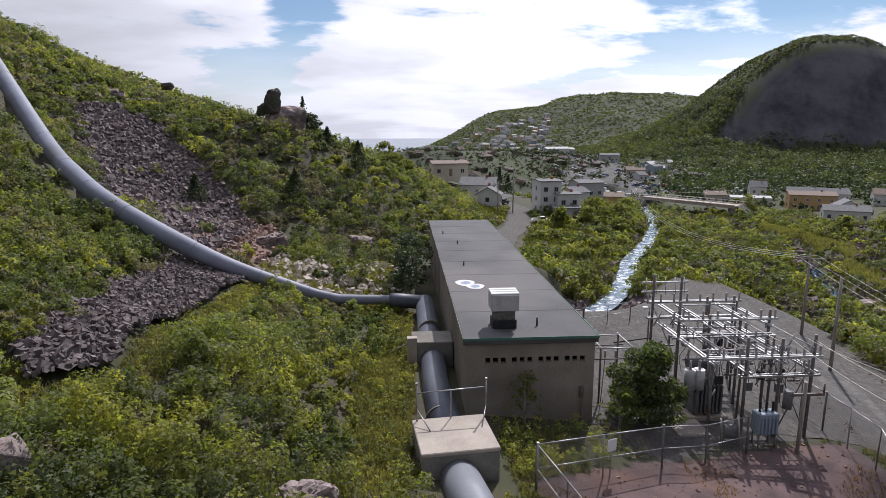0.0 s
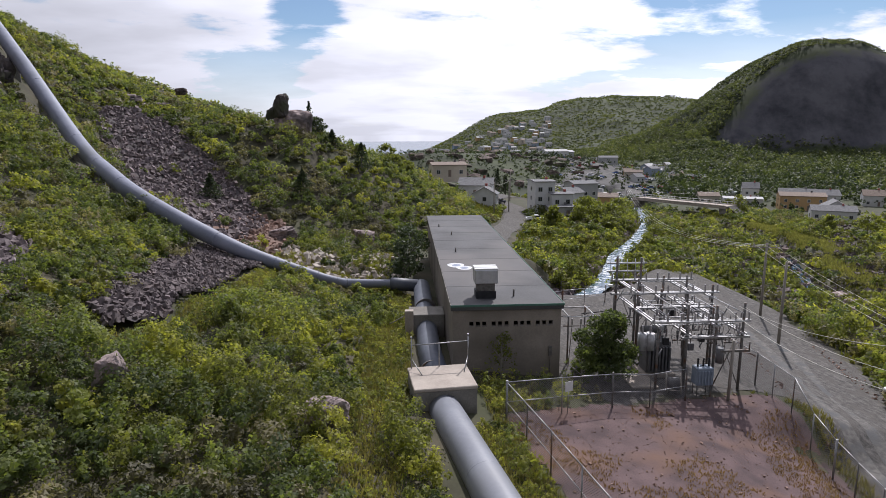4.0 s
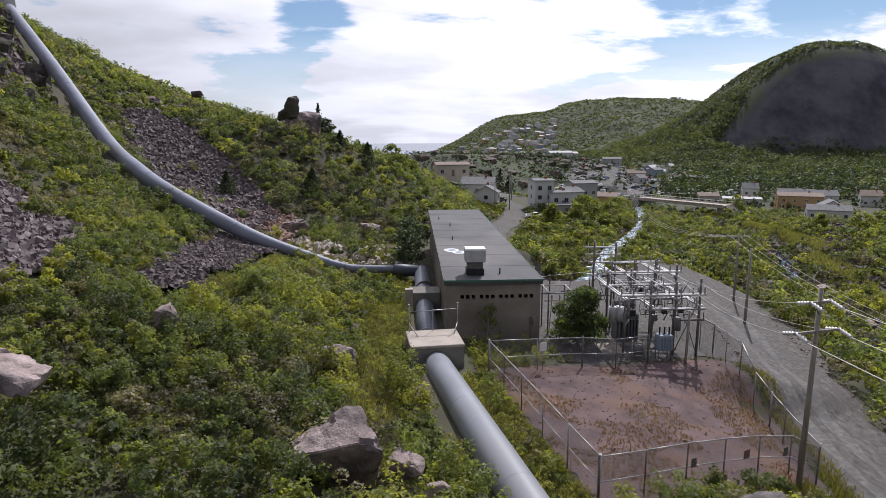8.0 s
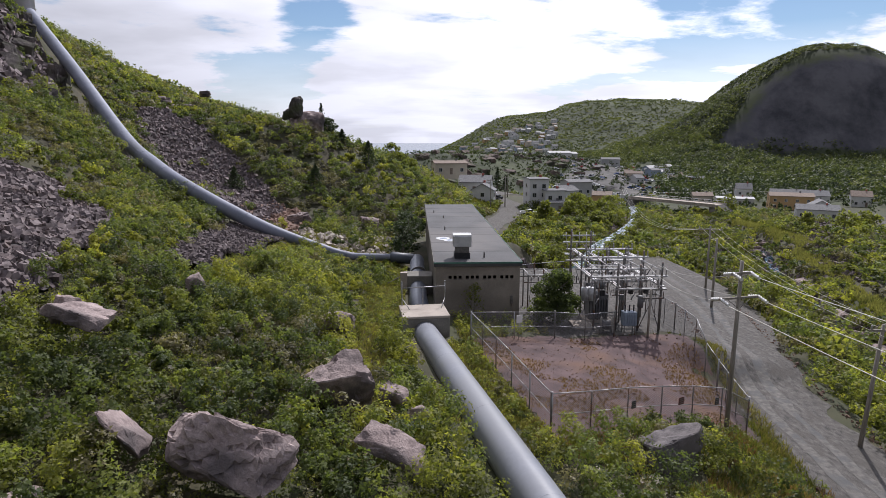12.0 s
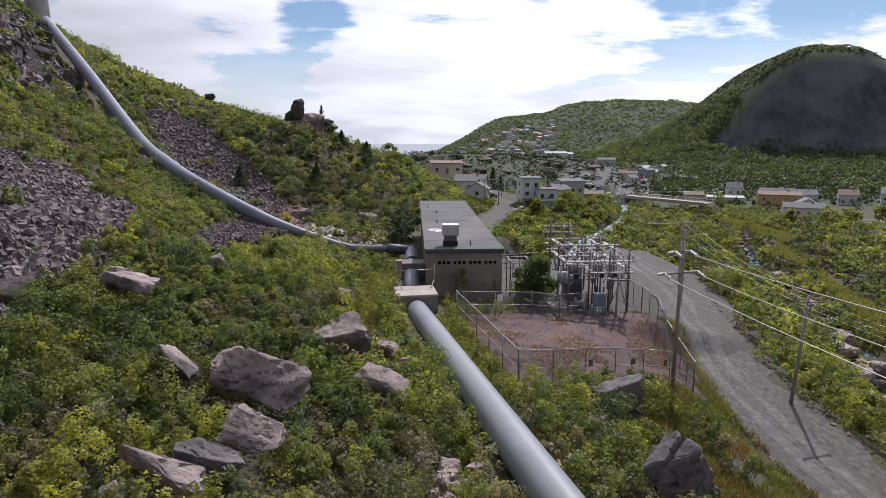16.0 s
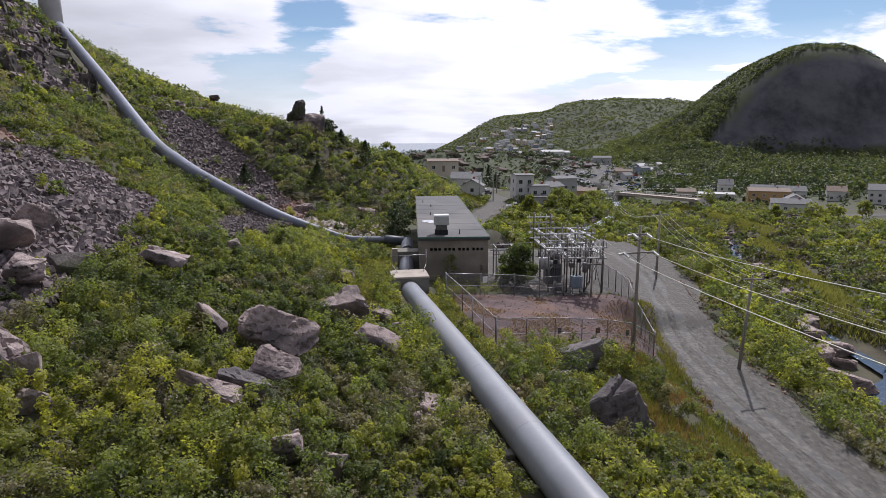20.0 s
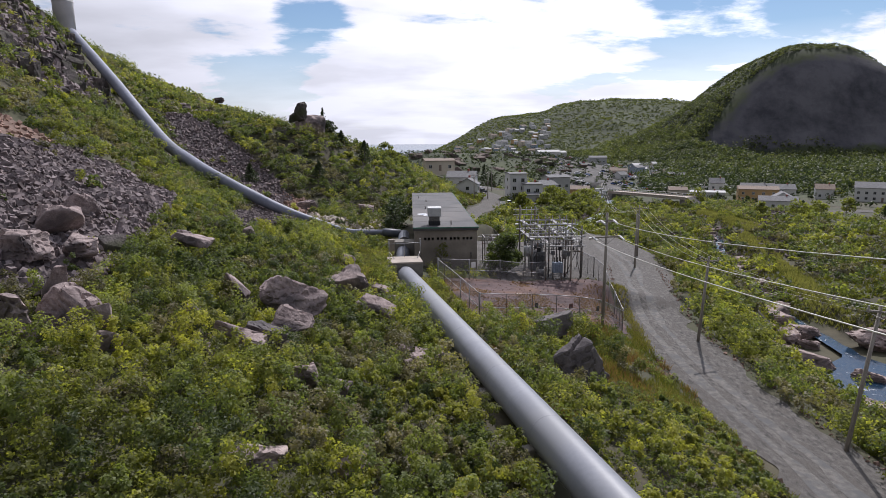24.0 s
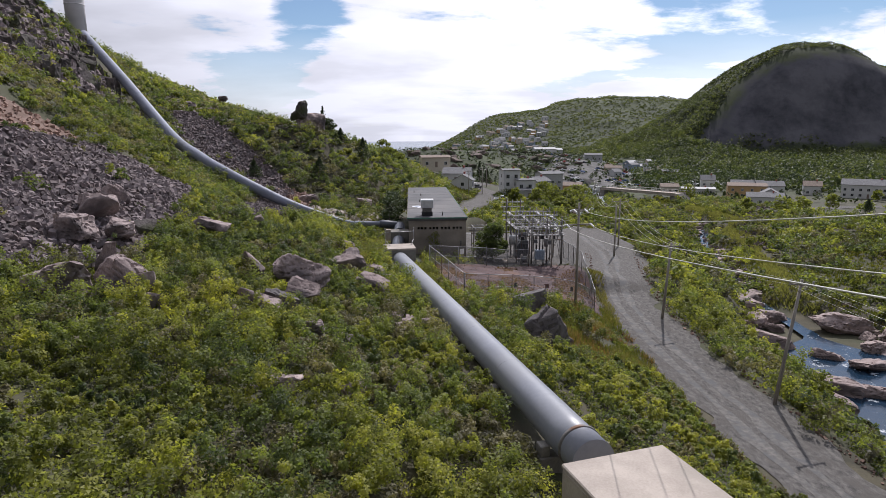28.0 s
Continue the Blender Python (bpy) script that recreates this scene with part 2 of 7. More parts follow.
M_YARD = material("yard_red_earth", (0.064, 0.043, 0.044), (0.138, 0.092, 0.090), 0.6, 0.95, 0.7, where="world", stain=(0.15, 0.088, 0.064), stain_amount=0.2, fine=20)
M_ROOF = material("roof_felt", (0.055, 0.055, 0.058), (0.095, 0.095, 0.10), 0.25, 0.8, 0.25, stain=(0.115, 0.108, 0.106), stain_amount=0.35, fine=30)
M_WALL = material("powerhouse_plaster", (0.205, 0.180, 0.153), (0.285, 0.252, 0.216), 0.5, 0.9, 0.3, stain=(0.16, 0.138, 0.116), stain_amount=0.4, fine=16)
M_CONC = material("weathered_concrete", (0.33, 0.285, 0.245), (0.47, 0.41, 0.355), 0.7, 0.9, 0.35, stain=(0.30, 0.27, 0.23), stain_amount=0.3, fine=14)
M_CONC_D = material("damp_concrete", (0.16, 0.15, 0.135), (0.28, 0.265, 0.24), 0.8, 0.9, 0.4, stain=(0.12, 0.11, 0.095), stain_amount=0.4)
M_PIPE = material("grey_pipe_paint", (0.19, 0.20, 0.23), (0.245, 0.257, 0.29), 0.4, 0.42, 0.08, spec=0.5, stain=(0.215, 0.222, 0.24), stain_amount=0.3, fine=10)
M_PIPE2 = material("blue_grey_pipe_paint", (0.175, 0.19, 0.245), (0.235, 0.25, 0.315), 0.4, 0.55, 0.1, spec=0.45, stain=(0.15, 0.16, 0.19), stain_amount=0.3)
M_STEEL = material("galvanised_steel", (0.27, 0.27, 0.275), (0.40, 0.40, 0.41), 4, 0.45, 0.1, metal=0.7)
M_STEEL_D = material("weathered_steel", (0.10, 0.095, 0.09), (0.20, 0.19, 0.18), 4, 0.65, 0.15, metal=0.3, stain=(0.16, 0.085, 0.05), stain_amount=0.25)
M_ROCK = material("pink_grey_rock", (0.175, 0.134, 0.128), (0.46, 0.370, 0.350), 1.1, 0.9, 1.0, stain=(0.11, 0.092, 0.092), stain_amount=0.4, fine=9, bump_dist=0.09)
M_RIVER_ROCK = material("pink_river_bedrock", (0.20, 0.150, 0.138), (0.42, 0.335, 0.31), 0.5, 0.85, 1.0, stain=(0.13, 0.105, 0.10), stain_amount=0.35, fine=9, bump_dist=0.12, stretch=(1, 2.5, 4))
M_STONE = material("scree_stone", (0.105, 0.086, 0.088), (0.285, 0.240, 0.240), 2.0, 0.92, 0.6, stain=(0.17, 0.135, 0.13), stain_amount=0.3, vary=0.38, spec=0.2)
M_WOOD = material("grey_pole_wood", (0.18, 0.16, 0.14), (0.34, 0.31, 0.27), 2, 0.9, 0.5, stretch=(6, 6, 0.6))
M_LEAF = leaf_material("shrub_leaves", (0.095, 0.105, 0.038), (0.205, 0.215, 0.058), (0.37, 0.352, 0.080), 0.3, 0.55)
M_GREEN = leaf_material("deep_green_leaves", (0.068, 0.088, 0.040), (0.138, 0.166, 0.056), (0.25, 0.270, 0.078), 0.3, 0.52)
M_OLIVE = leaf_material("olive_twiggy_leaves", (0.085, 0.080, 0.052), (0.165, 0.150, 0.088), (0.28, 0.246, 0.145), 0.25, 0.4)
M_LEAF_D = leaf_material("spruce_needles", (0.034, 0.048, 0.030), (0.058, 0.078, 0.042), (0.095, 0.118, 0.054), 0.2, 0.25)
# greyer than the near leaves: distance haze is put into this colour
M_LEAF_F = leaf_material("hazed_far_woods_leaves", (0.062, 0.074, 0.044), (0.105, 0.122, 0.058), (0.175, 0.185, 0.078), 0.1, 0.4)
M_LEAF_V = leaf_material("village_tree_leaves", (0.034, 0.048, 0.028), (0.06, 0.08, 0.036), (0.12, 0.14, 0.05), 0.15, 0.3)
M_GRASS = leaf_material("dry_grass", (0.06, 0.075, 0.02), (0.12, 0.125, 0.03), (0.24, 0.20, 0.065), 0.2, 0.35)


# ---- mesh helpers ----
def link_mesh(name, me, mat, parent=None, label=""):
    ob = new(name, me)
    if mat and not me.materials:
        me.materials.append(mat)
    if parent:
        ob.parent = parent
    if label:
        ob["label"] = label
    return ob


def part(name, bm, mat, parent=None, label="", smooth=False):
    """Links a bmesh as one mesh object under its thing or part."""
    me = bpy.data.meshes.new(name)
    if smooth:
        for f in bm.faces:
            f.smooth = True
    bm.to_mesh(me)
    bm.free()
    return link_mesh(name, me, mat, parent, label)


def thing(name, x, y, z, label, category, group="", turn=0.0):
    e = new(name)
    e.matrix_world = pose(x, y, z, 0, 0, turn)
    return tagged(e, label, category, group)


def box(bm, x0, x1, y0, y1, z0, z1, bevel=0.0):
    """A box into bm, edges rounded a little."""
    g = bmesh.ops.create_cube(bm, size=1.0)["verts"]
    bmesh.ops.scale(bm, vec=(x1 - x0, y1 - y0, z1 - z0), verts=g)
    bmesh.ops.translate(bm, vec=((x0 + x1) / 2, (y0 + y1) / 2, (z0 + z1) / 2), verts=g)
    if bevel:
        ed = list({e for v in g for e in v.link_edges})
        bmesh.ops.bevel(bm, geom=ed, offset=bevel, segments=1, affect="EDGES")
    return bm


def boxed(x0, x1, y0, y1, z0, z1, bevel=0.0):
    return box(bmesh.new(), x0, x1, y0, y1, z0, z1, bevel)


def tube(bm, pts, radii, segs=12, caps=True):
    """A round bar or pipe along pts into bm; radii one number or one a point."""
    pts = [Vector(p) for p in pts]
    if not hasattr(radii, "__len__"):
        radii = [radii] * len(pts)
    rings, up = [], None
    for i, p in enumerate(pts):
        d = (pts[min(i + 1, len(pts) - 1)] - pts[max(i - 1, 0)]).normalized()
        if up is None:
            up = Vector((0, 0, 1)) if abs(d.z) < 0.9 else Vector((1, 0, 0))
        s = d.cross(up).normalized()
        up = s.cross(d).normalized()
        rings.append([bm.verts.new(p + (s * math.cos(a) + up * math.sin(a)) * radii[i]) for a in (2 * math.pi * k / segs for k in range(segs))])
    for a, b in zip(rings, rings[1:]):
        for k in range(segs):
            f = bm.faces.new((a[k], a[(k + 1) % segs], b[(k + 1) % segs], b[k]))
            f.smooth = True
    if caps:
        bm.faces.new(rings[0])
        bm.faces.new(list(reversed(rings[-1])))
    bmesh.ops.recalc_face_normals(bm, faces=bm.faces)
    return bm


def rod(p, q, r, segs=8):
    return tube(bmesh.new(), [p, q], r, segs)


def curve_points(knots, n):
    """A smooth line through the knots (Catmull-Rom)."""
    k = [Vector(p) for p in knots]
    k = [k[0] * 2 - k[1]] + k + [k[-1] * 2 - k[-2]]
    out = []
    for i in range(1, len(k) - 2):
        for j in range(n):
            t = j / n
            out.append(0.5 * (2 * k[i] + (k[i + 1] - k[i - 1]) * t + (2 * k[i - 1] - 5 * k[i] + 4 * k[i + 1] - k[i + 2]) * t * t
                              + (3 * k[i] - k[i - 1] - 3 * k[i + 1] + k[i + 2]) * t ** 3))
    out.append(k[-2])
    return out


def mesh_arrays(name, verts, faces, tone=None):
    """A mesh from numpy arrays: verts (n, 3) and faces (m, k); tone is one number a face."""
    me = bpy.data.meshes.new(name)
    verts = np.asarray(verts, np.float32)
    faces = np.asarray(faces, np.int32)
    m, k = faces.shape
    me.vertices.add(len(verts))
    me.vertices.foreach_set("co", verts.ravel())
    me.loops.add(m * k)
    me.loops.foreach_set("vertex_index", faces.ravel())
    me.polygons.add(m)
    me.polygons.foreach_set("loop_start", np.arange(0, m * k, k, dtype=np.int32))
    me.polygons.foreach_set("use_smooth", np.zeros(m, bool))
    me.update(calc_edges=True)
    if tone is not None:
        me.attributes.new("tone", "FLOAT", "FACE").data.foreach_set("value", np.asarray(tone, np.float32))
    return me


rng = np.random.default_rng(7)


def smooth_noise(x, y, scale, seed=0):
    """Cheap value noise on arrays, about -1 to 1."""
    r = np.random.default_rng(seed)
    table = r.uniform(-1, 1, (64, 64))
    u, v = np.asarray(x) / scale + 1000, np.asarray(y) / scale + 1000
    i, j = np.floor(u).astype(int), np.floor(v).astype(int)
    fu, fv = u - i, v - j
    fu, fv = fu * fu * (3 - 2 * fu), fv * fv * (3 - 2 * fv)
    a, b, c, d = table[i % 64, j % 64], table[(i + 1) % 64, j % 64], table[i % 64, (j + 1) % 64], table[(i + 1) % 64, (j + 1) % 64]
    return (a * (1 - fu) + b * fu) * (1 - fv) + (c * (1 - fu) + d * fu) * fv


# ---- the lie of the land ----
LX = np.array([-130, -85, -60, -40, -25, -13, -4, 6, 14, 24, 38, 55, 80, 150], float)
LY = np.array([-100, -45, -15, 20, 60, 90, 180], float)
LAND = np.array([
    [49, 35, 25, 17, 10.3, 7.0, 5.2, 2, 0, -5, -9, -12.5, -11, -4],
    [51, 37, 26, 16.2, 9.4, 7.1, 4.8, 2.2, 0.8, -3.8, -7.5, -12.5, -12, -5],
    [64, 47, 30.5, 17.6, 10.0, 6.0, 3.0, 1.6, 0.6, -2.2, -5.5, -11.5, -12, -6],
    [82, 59, 29.5, 11.8, 6.2, 2.2, 0.9, 0.5, 0.4, -1, -3, -9, -11.5, -7],
    [74, 50, 22.5, 8.6, 4.4, 2.0, 0.8, -1, -2.2, -3.5, -4.5, -8, -11, -8],
    [62, 41, 25.2, 22.0, 19.4, 13.6, 9.0, 4.0, 0, -3, -3.5, -6, -10, -9],
    [39, 33, 25, 18, 13, 9.5, 7.5, 5.5, 4, 1, -2, -5, -10, -12]])
ROAD = [(28.5, -110), (27.0, -70), (26.2, -50), (26.2, -36), (26.2, -19), (28.8, -3), (33.5, 14), (35.5, 34), (33, 50)]
TAIL_Z = ([0, 0.15, 0.5, 0.8, 1], [-5.0, -5.2, -9.0, -14.2, -16.5])
RIVER_Z = ([0, 0.3, 0.42, 0.6, 1], [-13.2, -12.8, -12.3, -11.9, -16.5])
TAIL = [(16, 34), (22, 42), (29.5, 53), (40, 76), (53, 100), (69, 133), (84, 175), (100, 225), (112, 300)]
RIVER = [(40, -75), (47, -38), (56, -13), (61.5, 3), (64, 24), (72, 50), (80, 74), (96, 110), (104, 160), (106, 215)]


def line_distance(x, y, line):
    """Distance to a polyline, and how far along it (0 to 1)."""
    best, at = np.full(np.shape(x), 1e9), np.zeros(np.shape(x))
    seg = [math.dist(a, b) for a, b in zip(line, line[1:])]
    total, run = sum(seg), 0.0
    for (ax, ay), (bx, by), s in zip(line, line[1:], seg):
        t = np.clip(((x - ax) * (bx - ax) + (y - ay) * (by - ay)) / (s * s), 0, 1)
        d = np.hypot(x - ax - t * (bx - ax), y - ay - t * (by - ay))
        at = np.where(d < best, (run + t * s) / total, at)
        best = np.minimum(best, d)
        run += s
    return best, at


def bump_step(a, b, v):
    t = np.clip((v - a) / (b - a), 0, 1)
    return t * t * (3 - 2 * t)


def ridge_height(x, y, line, width, power=1.7):
    """A long hill over a line of (x, y, height)."""
    out = np.zeros(np.shape(x))
    for (ax, ay, ah), (bx, by, bh) in zip(line, line[1:]):
        s2 = (bx - ax) ** 2 + (by - ay) ** 2
        t = np.clip(((x - ax) * (bx - ax) + (y - ay) * (by - ay)) / s2, 0, 1)
        d = np.hypot(x - ax - t * (bx - ax), y - ay - t * (by - ay))
        out = np.maximum(out, (ah + t * (bh - ah)) * np.exp(-(d / width) ** power))
    return out


def near_land(x, y):
    ix = np.clip(np.searchsorted(LX, x) - 1, 0, len(LX) - 2)
    iy = np.clip(np.searchsorted(LY, y) - 1, 0, len(LY) - 2)
    u = np.clip((x - LX[ix]) / (LX[ix + 1] - LX[ix]), 0, 1)
    v = np.clip((y - LY[iy]) / (LY[iy + 1] - LY[iy]), 0, 1)
    u, v = u, v * v * (3 - 2 * v) * 0.4 + v * 0.6
    a, b = LAND[iy, ix] * (1 - u) + LAND[iy, ix + 1] * u, LAND[iy + 1, ix] * (1 - u) + LAND[iy + 1, ix + 1] * u
    return a * (1 - v) + b * v


SEA = -22.0


def far_land(x, y):
    plain = -13.0 - 10 * bump_step(480, 900, y) * bump_step(420, 250, x) - 14 * bump_step(1500, 2200, y)
    plain = plain + 40 * bump_step(-20, -160, x) * bump_step(700, 200, y)
    # mid ridge with the headland, and the big hill with its steep shaded face
    mid_ridge = ridge_height(x, y, [(60, 1450, 2), (110, 1430, 16), (244, 1380, 54), (367, 1340, 100), (484, 1300, 118), (580, 1280, 109), (640, 1260, 84), (900, 1150, 78)], 400, 2.0) * bump_step(-20, 215, x)
    crest = np.interp(x, [150, 250, 320, 357, 377, 403, 426, 446, 472, 505, 544, 570, 597, 680, 1000, 1600],
                      [0, 22, 46, 68, 77, 96, 116, 130, 140, 144, 139, 131, 118, 104, 88, 80])
    edge_x = np.interp(y, [500, 560, 600, 640, 690], [315, 312, 330, 372, 425])
    steep = bump_step(-10, 26, x - edge_x + smooth_noise(x, y, 60, 8) * 12)
    face = np.interp(y, [400, 520, 592, 650, 668, 690, 760, 1000], [0, 0.02, 0.07, 0.86, 0.95, 1, 0.9, 0])
    spur = np.interp(y, [330, 420, 560, 690, 760, 1000], [0, 0.12, 0.55, 1, 0.9, 0])
    hills = np.maximum(mid_ridge, crest * (face * steep + spur * (1 - steep)))
    knoll = ridge_height(x, y, [(10, 320, 22), (70, 390, 19), (130, 470, 13)], 62, 2.2)
    return np.maximum(plain + hills, plain + knoll) + smooth_noise(x, y, 70, 3) * np.clip(hills * 0.08, 0, 6) + smooth_noise(x, y, 26, 13) * np.clip(hills * 0.05, 0, 3.0)


ROAD_Z = [(-110, -5.2), (-70, -4.6), (-50, -4.0), (-36, -3.7), (-19, -2.9), (-3, -2.5), (14, -1.9), (34, -1.9), (50, -2.2)]


def land(x, y):
    """Ground height at arrays of places."""
    x, y = np.asarray(x, float), np.asarray(y, float)
    z = sum(near_land(x + dx, y + dy) for dx, dy in ((0, 0), (3.5, 0), (-3.5, 0), (0, 5), (0, -5), (2.5, 3.5), (-2.5, 3.5), (2.5, -3.5), (-2.5, -3.5))) / 9
    far = bump_step(150, 240, y) * bump_step(-60, -20, x + (y - 150) * 0.3) + bump_step(120, 260, x) * bump_step(-250, 0, y)
    far = np.clip(np.maximum(far, bump_step(320, 520, y)), 0, 1)
    z = z * (1 - far) + far_land(x, y) * far
    rough = bump_step(-4, -14, x) + bump_step(34, 44, x)
    z = z + (smooth_noise(x, y, 9, 1) * 0.7 + smooth_noise(x, y, 3.2, 2) * 0.25) * np.clip(rough, 0.12, 1) * (1 - far)
    # road bed and gravel lot
    d, s = line_distance(x, y, ROAD)
    rz = np.interp(y, [k[0] for k in ROAD_Z], [k[1] for k in ROAD_Z])
    w = bump_step(7.5, 3.6, d)
    z = z * (1 - w) + rz * w
    lot = bump_step(4.0, 0.0, np.maximum(np.maximum(13.5 - x, x - 41), np.maximum(-4 - y, y - 47)) + np.clip((x - 33) * 0.9 - (y + 2) * 0.5, 0, 9))
    lz = np.interp(x, [13, 22, 30, 40], [0.3, 0.0, -1.8, -2.4])
    z = z * (1 - lot) + lz * lot
    # streams
    d, s = line_distance(x, y, TAIL)
    tz = np.interp(s, *TAIL_Z)
    w = bump_step(9.0, 3.0, d) * bump_step(20, 32, y)
    z = np.where(w > 0, z * (1 - w) + np.minimum(z, tz - 0.6) * w, z)
    d, s = line_distance(x, y, RIVER)
    tz = np.interp(s, *RIVER_Z)
    wide = np.interp(s, [0, 0.126, 0.18, 0.215, 0.27, 0.30, 0.33, 1], [3, 4, 8, 10.5, 10.5, 5.0, 1.3, 0.9])
    w = bump_step(wide + 5, wide, d)
    z = z * (1 - w) + np.minimum(z, tz - 0.5) * w
    return z


def land_at(x, y):
    return float(land(np.array([float(x)]), np.array([float(y)]))[0])


def axis_steps(dense0, dense1, step, lo, hi, grow=1.09):
    mid = list(np.arange(dense0, dense1 + 1e-6, step))
    up, s = [], step
    v = dense1
    while v < hi:
        s *= grow
        v += s
        up.append(v)
    dn, s, v = [], step, dense0
    while v > lo:
        s *= grow
        v -= s
        dn.append(v)
    return np.array(dn[::-1] + mid + up)


gx, gy = axis_steps(-50, 46, 1.05, -2500, 3500, 1.05), axis_steps(-100, 70, 1.1, -900, 1900, 1.024)
GX, GY = np.meshgrid(gx, gy)
GZ = land(GX, GY)
nx, ny = len(gx), len(gy)
idx = np.arange(nx * ny).reshape(ny, nx)
quads = np.stack([idx[:-1, :-1], idx[:-1, 1:], idx[1:, 1:], idx[1:, :-1]], -1).reshape(-1, 4)
ground_me = mesh_arrays("ground", np.stack([GX, GY, GZ], -1).reshape(-1, 3), quads)
ground_me.polygons.foreach_set("use_smooth", np.ones(len(quads), bool))
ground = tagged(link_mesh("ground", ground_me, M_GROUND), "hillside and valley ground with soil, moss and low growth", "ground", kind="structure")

# ---- water ----
def water_material(name, deep, foam, foam_amount, scale):
    m = material(name, deep, deep, scale, 0.12, 0.5, where="world", spec=0.5, fine=5, bump_dist=0.06)
    n, l = m.node_tree.nodes, m.node_tree.links
    bsdf = n["Principled BSDF"]
    tex = n.new("ShaderNodeTexNoise")
    tex.inputs["Scale"].default_value, tex.inputs["Detail"].default_value, tex.inputs["Roughness"].default_value = scale * 1.3, 6, 0.7
    l.new(n.new("ShaderNodeNewGeometry").outputs["Position"], tex.inputs[0])
    r = n.new("ShaderNodeMapRange")
    r.inputs[1].default_value, r.inputs[2].default_value = 0.60 - foam_amount * 0.3, 0.70 - foam_amount * 0.2
    l.new(tex.outputs[0], r.inputs[0])
    mx = n.new("ShaderNodeMix")
    mx.data_type = "RGBA"
    mx.inputs[6].default_value, mx.inputs[7].default_value = (*deep, 1), (*foam, 1)
    l.new(r.outputs[0], mx.inputs["Factor"])
    l.new(mx.outputs[2], bsdf.inputs["Base Color"])
    rr = n.new("ShaderNodeMapRange")
    rr.inputs[3].default_value, rr.inputs[4].default_value = 0.1, 0.8
    l.new(r.outputs[0], rr.inputs[0])
    l.new(rr.outputs[0], bsdf.inputs["Roughness"])
    return m


M_SEA = material("sea_water", (0.03, 0.06, 0.10), (0.05, 0.09, 0.13), 0.02, 0.25, 0.2, where="world")
M_POOL = water_material("river_water", (0.012, 0.03, 0.055), (0.5, 0.53, 0.56), 0.02, 0.5)
M_TAIL = water_material("white_water", (0.05, 0.10, 0.15), (0.66, 0.70, 0.74), 0.32, 0.7)


def strip(name, line, width, zf, lift, n=14, k=7, ragged=0.25):
    pts = curve_points([(x, y, 0) for x, y in line], n)
    v, f = [], []
    for i, p in enumerate(pts):
        s01 = i / (len(pts) - 1)
        d = (pts[min(i + 1, len(pts) - 1)] - pts[max(i - 1, 0)]).normalized()
        s = Vector((d.y, -d.x, 0))
        w = width(s01)
        edge = float(smooth_noise(p.x, p.y, 3.0, 5) + 0.6 * smooth_noise(p.x, p.y, 1.1, 6)) * ragged
        edge_2 = float(smooth_noise(p.x, p.y, 2.6, 15) + 0.6 * smooth_noise(p.x, p.y, 1.0, 16)) * ragged
        for j in range(k):
            q = p + s * ((j / (k - 1) - 0.5) * w + (edge if j == 0 else edge_2 if j == k - 1 else 0))
            v.append((q.x, q.y, zf(q.x, q.y, s01) + lift))
    for i in range(len(pts) - 1):
        for j in range(k - 1):
            a = i * k + j
            f.append((a, a + 1, a + k + 1, a + k))
    me = mesh_arrays(name, v, f)
    me.polygons.foreach_set("use_smooth", np.ones(len(f), bool))
    return me


def stream_level(x, y, line, levels):
    return float(np.interp(line_distance(np.array([float(x)]), np.array([float(y)]), line)[1][0], *levels))


me = mesh_arrays("sea", [(-6000, 700, SEA), (6000, 700, SEA), (6000, 4800, SEA), (-6000, 4800, SEA)], [(0, 1, 2, 3)])
tagged(link_mesh("sea", me, M_SEA), "distant pale blue sea", "sea", kind="structure")
me = strip("tailrace", TAIL, lambda s: float(np.interp(s, [0, 0.2, 0.5, 1], [2.6, 3.0, 3.0, 3.6])), lambda x, y, s: stream_level(x, y, TAIL, TAIL_Z), 0.0)
tagged(link_mesh("tailrace", me, M_TAIL), "white rushing water in the tailrace stream", "stream", kind="structure")
me = strip("river", RIVER, lambda s: float(np.interp(s, [0, 0.126, 0.18, 0.215, 0.27, 0.30, 0.33, 1], [6, 8, 16.5, 23, 23, 10, 2.4, 1.7])), lambda x, y, s: stream_level(x, y, RIVER, RIVER_Z), 0.0)
tagged(link_mesh("river", me, M_POOL), "dark blue rocky river pool with white riffles", "river", kind="structure")

# ---- road, lot, yard ----
def road_z(x, y, s):
    return land_at(x, y)


tagged(link_mesh("road", strip("road", ROAD, lambda s: 6.7, road_z, 0.05, 36, 9, 0.6), M_ROAD), "grey gravel access road with wheel tracks", "road", kind="structure")
M_TRACK = material("packed_gravel", (0.080, 0.075, 0.069), (0.165, 0.153, 0.141), 2.6, 0.9, 0.7, where="world", stain=(0.09, 0.09, 0.09), stain_amount=0.4, fine=18)
for off in (-1.5, 0.2):
    link_mesh("wheel_track", strip("wheel_track", [(x + off, y) for x, y in ROAD[:-1]], lambda s: 0.8 + 0.25 * math.sin(s * 40), road_z, 0.062, 36, 4, 0.16), M_TRACK, bpy.data.objects["road"])
tagged(link_mesh("far_road", strip("far_road", [(14, 66), (17, 82), (22, 98), (25, 112), (27.5, 128), (24, 145), (40, 168), (62, 185), (98, 214)], lambda s: 2.6 + 4.0 * min(1, s * 2.4), road_z, 0.12, 12, 9), M_ROAD),
       "gravel lane past the houses", "road", kind="structure")


